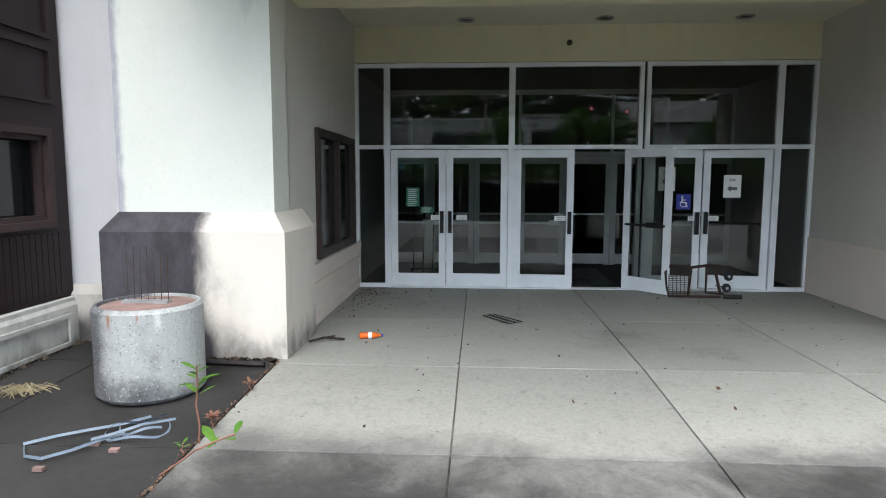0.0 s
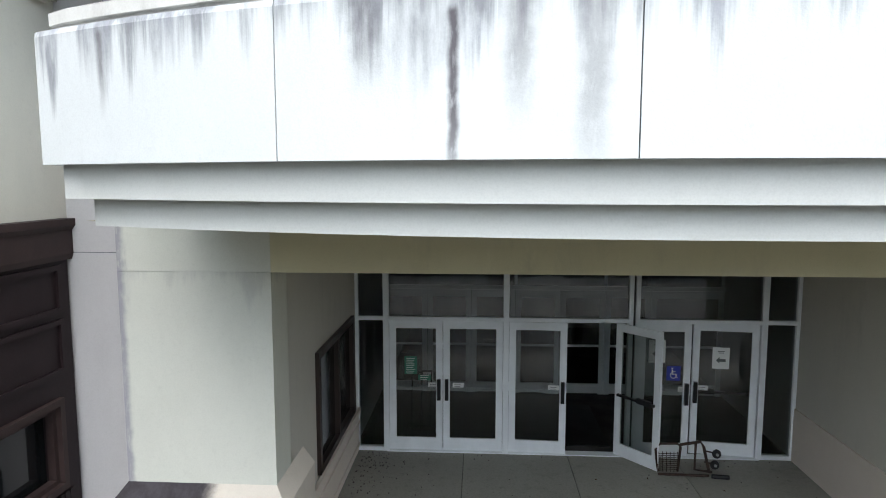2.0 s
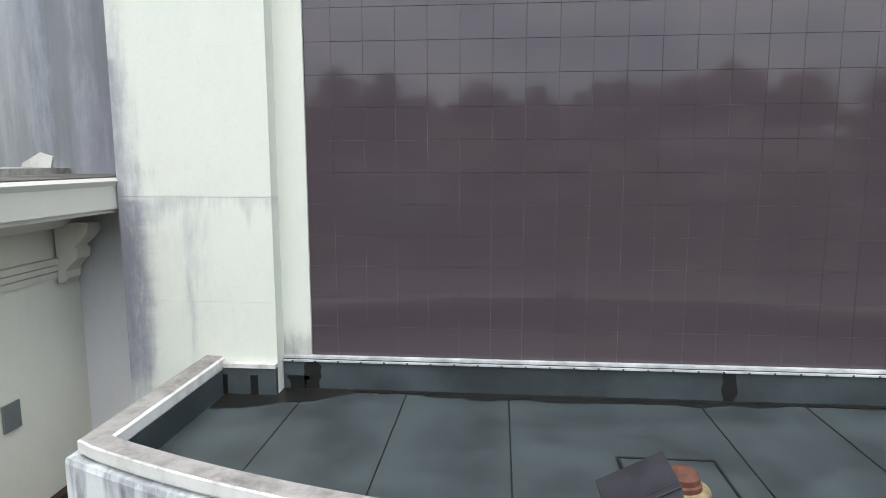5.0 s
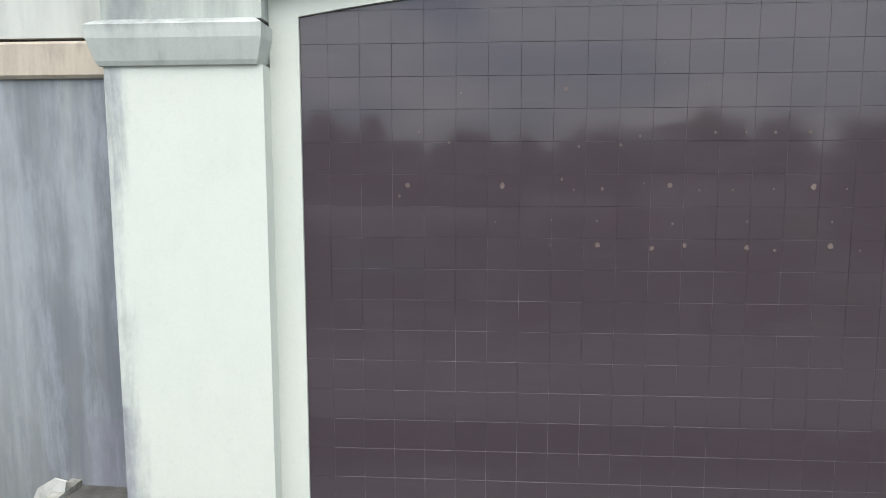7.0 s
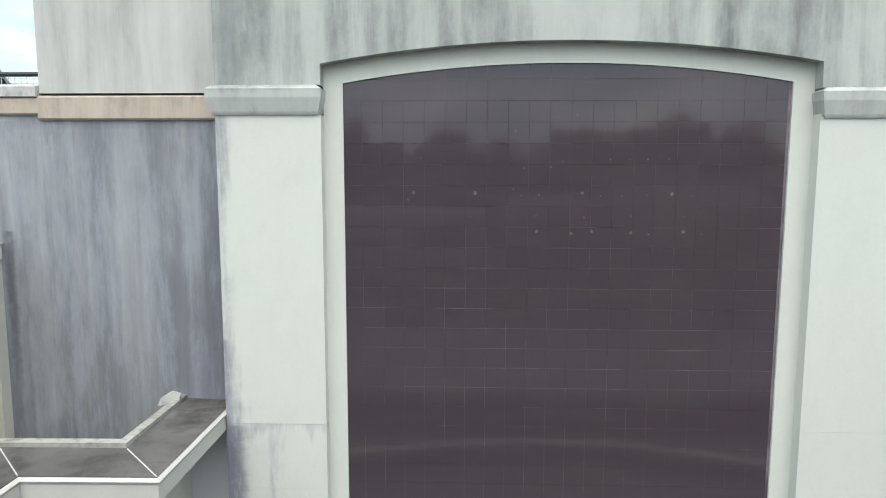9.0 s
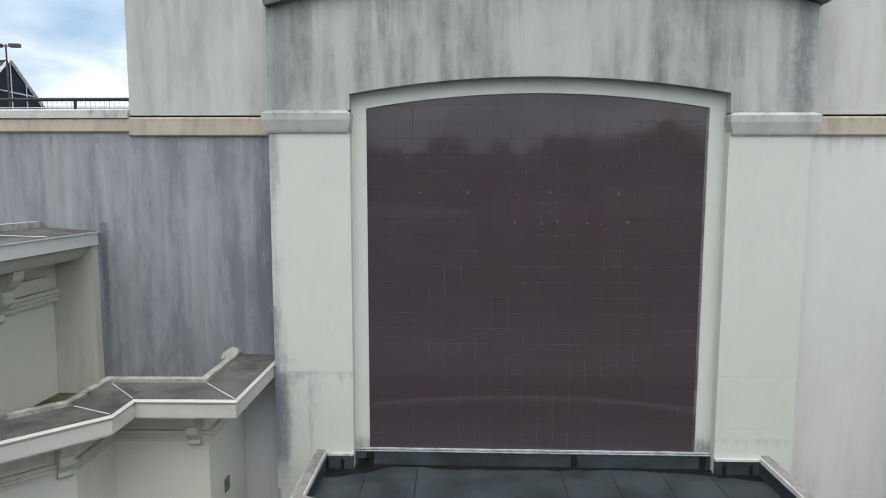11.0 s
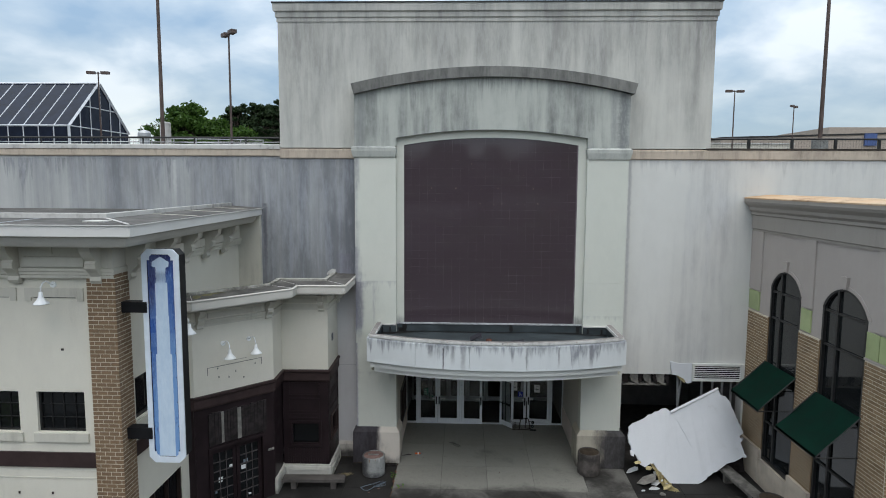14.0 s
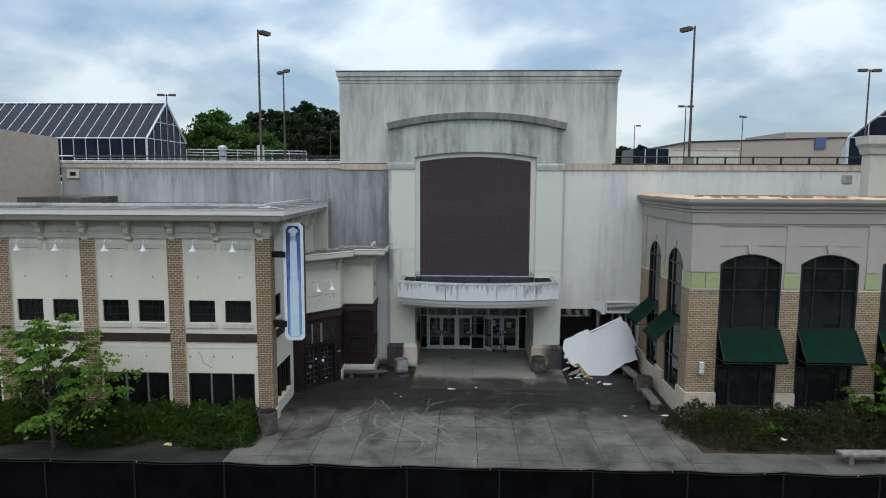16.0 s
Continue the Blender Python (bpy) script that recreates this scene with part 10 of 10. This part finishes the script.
# ---- forecourt slabs ----
def slabs(nm, xs_, ys_, mat, lab, cat, sink=0.0, gap=0.006, fill=M_JOINT):
    s = thing(nm, (xs_[0], ys_[0], 0), lab, cat, kind="structure")
    vv, ff = [], []
    for y0, y1 in zip(ys_, ys_[1:]):
        k = len(vv)
        vv += [(x, y, ground_z(y) - 0.014 - sink) for x, y in ((xs_[0], y0), (xs_[-1], y0), (xs_[-1], y1), (xs_[0], y1))]
        ff.append((k, k + 1, k + 2, k + 3))
    jf = mesh_ob("joint_fill", vv, ff, fill)
    jf.parent = s
    jf.matrix_parent_inverse = Matrix.Translation(-s.location)
    for x0, x1 in zip(xs_, xs_[1:]):
        for y0, y1 in zip(ys_, ys_[1:]):
            g_, c = gap, 0.003
            q = []
            for dx, dz in ((g_, -0.12), (g_, -c), (g_ + c, 0.0)):
                q.append([(x0 + dx, y0 + dx), (x1 - dx, y0 + dx), (x1 - dx, y1 - dx), (x0 + dx, y1 - dx), dz])
            vv = []
            for r_ in q:
                vv += [(x, y, ground_z(y) + r_[4] - sink) for x, y in r_[:4]]
            ff = [(8, 9, 10, 11)]
            for k in range(2):
                for i in range(4):
                    j = (i + 1) % 4
                    ff.append((k * 4 + i, k * 4 + j, k * 4 + 4 + j, k * 4 + 4 + i))
            ob = mesh_ob("slab", vv, ff, mat)
            ob.parent = s
            ob.matrix_parent_inverse = Matrix.Translation(-s.location)
    return s


SX = [-0.95 + 1.675 * k for k in range(-4, 9)]
PXS = [-0.95, 0.725, 2.37, 4.03, 5.86]
slabs("porch_floor", [-1.03] + PXS[1:], [4.77, 6.73, 8.99], M_SLAB, "pale grey concrete slabs of the porch", "floor", fill=M_JOINTP)
slabs("apron_side", [5.86, 7.45], [3.05, 4.77], M_SLABT, "stained concrete beside the apron", "pavement")
slabs("apron", PXS, [3.05, 4.77], M_SLAB, "pale grey concrete apron before the porch", "pavement", fill=M_JOINTP)
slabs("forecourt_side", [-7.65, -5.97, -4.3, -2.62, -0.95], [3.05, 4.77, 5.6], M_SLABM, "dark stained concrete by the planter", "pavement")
slabs("apron_edge", PXS[:4] + [5.75, 7.45], [1.4, 3.05], M_SLABT, "mid-grey concrete at the edge of the apron", "pavement")
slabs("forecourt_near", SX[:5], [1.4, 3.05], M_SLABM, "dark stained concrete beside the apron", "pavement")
slabs("forecourt_near_right", [7.45, 9.1, 10.77, 12.44], [1.4, 3.05], M_SLABD, "dark stained concrete beside the apron", "pavement")
slabs("forecourt", SX, [-6.8, -5.2, -3.55, -1.9, -0.25, 1.4], M_SLABD, "dark stained concrete forecourt with pale scrapes, darker towards the building", "pavement", gap=0.013)
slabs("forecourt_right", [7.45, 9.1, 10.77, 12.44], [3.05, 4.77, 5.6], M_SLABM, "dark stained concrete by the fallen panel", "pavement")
slabs("forecourt_street", SX, [-9.4, -8.1, -6.8], M_SLABD, "grey concrete of the forecourt by the street", "pavement", gap=0.013)
slabs("street_pavement_left", [-24.4, -21.05, -17.7, -14.35, -11.0, -7.65], [-9.4, -8.1, -6.8], M_SLABM, "dark concrete pavement along the street", "pavement")
slabs("street_pavement_right", [12.45, 14.12, 15.8, 17.5, 19.15, 20.8, 22.5, 24.2, 25.8], [-9.4, -8.1, -6.8], M_WALK, "grey concrete pavement along the street", "pavement")
slabs("hedge_pavement", [-24.4, -21.05, -17.7, -14.35, -11.0, -7.65], [-6.8, -5.9], M_SLABM, "dark pavement strip along the hedge", "pavement")
slabs("shrub_pavement", [12.44, 15.8, 19.15, 22.5, 25.8], [-6.8, -5.8], M_WALK, "pale pavement strip along the shrubs", "pavement")

# ---- bricks ----
def brick_boxes(fr, a, b, z0, z1, n0, n1, seed, L_=0.232, H_=0.083, J=0.0195):
    """Running bond on one face: boxes in the wall's axes."""
    rg = random.Random(seed)
    out = []
    z, r_ = z0, 0
    while z + H_ <= z1 + 0.01:
        u = a - (L_ + J) / 2 * (r_ % 2)
        while u < b - 0.01:
            u0, u1 = max(a, u), min(b, u + L_)
            if b - u1 < 0.045:
                u1 = b
            if u1 - u0 > 0.025:
                out.append((u0, u1, n0, n1 + rg.uniform(-0.002, 0.003), z, z + H_))
            u += L_ + J
        z += H_ + J
        r_ += 1
    return out


def joined_bricks(nm, sets, mat, parent, lab=""):
    v, f = [], []
    for fr, boxes in sets:
        o, u, n = fr
        for u0, u1, n0, n1, z0, z1 in boxes:
            k = len(v)
            for z in (z0, z1):
                for p, q in ((u0, n0), (u1, n0), (u1, n1), (u0, n1)):
                    w_ = o + u * p + n * q
                    v.append((w_.x, w_.y, z))
            f += [tuple(k + i for i in q) for q in ((0, 3, 2, 1), (4, 5, 6, 7), (1, 2, 6, 5), (2, 3, 7, 6), (3, 0, 4, 7))]
    ob = mesh_ob(nm, v, f, mat, parent, lab)
    ob["kind"] = "stuff"
    return ob


M_BRI_L = island_mat("tan_bricks", [(0.165, 0.102, 0.058), (0.205, 0.132, 0.078), (0.245, 0.163, 0.100)])
M_BRI_1 = simple("tan_brick_single", (0.205, 0.132, 0.078), 0.85, vary=0.14, scale=9, fine=70, rnd=0.22)
M_BRI_R = island_mat("buff_bricks", [(0.185, 0.122, 0.068), (0.240, 0.162, 0.092), (0.285, 0.198, 0.118)])
# the corner pier's front, brick by brick
front_b = brick_boxes(FL, PIERS[0][0], PIERS[0][1], 0.34, 8.38, 0.11, 0.117, 1)
me_b = {}
for k, (u0, u1, n0, n1, z0, z1) in enumerate(front_b[-300:]):
    key = round(u1 - u0, 3)
    if key not in me_b:
        m_ = bpy.data.meshes.new("brick")
        q, t = key / 2, (z1 - z0) / 2
        m_.from_pydata([(-q, 0.008, -t), (q, 0.008, -t), (q, 0.008, t), (-q, 0.008, t), (-q, -0.008, -t), (q, -0.008, -t), (q, -0.008, t), (-q, -0.008, t)], [], [(4, 5, 6, 7), (0, 1, 5, 4), (1, 2, 6, 5), (2, 3, 7, 6), (3, 0, 4, 7)])
        m_.materials.append(M_BRI_1)
        me_b[key] = m_
    ob = new("brick", me_b[key])
    ob.parent = lb
    ob.matrix_parent_inverse = Matrix.Translation(-lb.location)
    ob.matrix_basis = Matrix.Translation(((u0 + u1) / 2, LY - n1 + 0.006, (z0 + z1) / 2))
sets = [(FL, front_b[:-300])]
for k in (1, 2, 3):
    sets.append((FL, brick_boxes(FL, PIERS[k][0], PIERS[k][1], -0.1, 8.38, 0.11, 0.117, k + 1)))
sets.append((frame_of((-6.835, -3.246), (0, 1)), brick_boxes(None, 0.0, 0.626, 0.34, 8.38, 0.0, 0.006, 9)))
joined_bricks("brick_rest", sets, M_BRI_L, lb, "tan brickwork of the piers")
sets = []
for k, (a, b) in enumerate(RB_FRONT):
    sets.append((FR, brick_boxes(FR, a, b, 1.22, 5.96, 0.03, 0.037, 20 + k)))
for k, (a, b) in enumerate(RB_SIDE):
    sets.append((FRS, brick_boxes(FRS, a, b, 1.22, 5.96, 0.03, 0.037, 40 + k)))
joined_bricks("brick_rest", sets, M_BRI_R, rb, "buff brickwork of the piers")
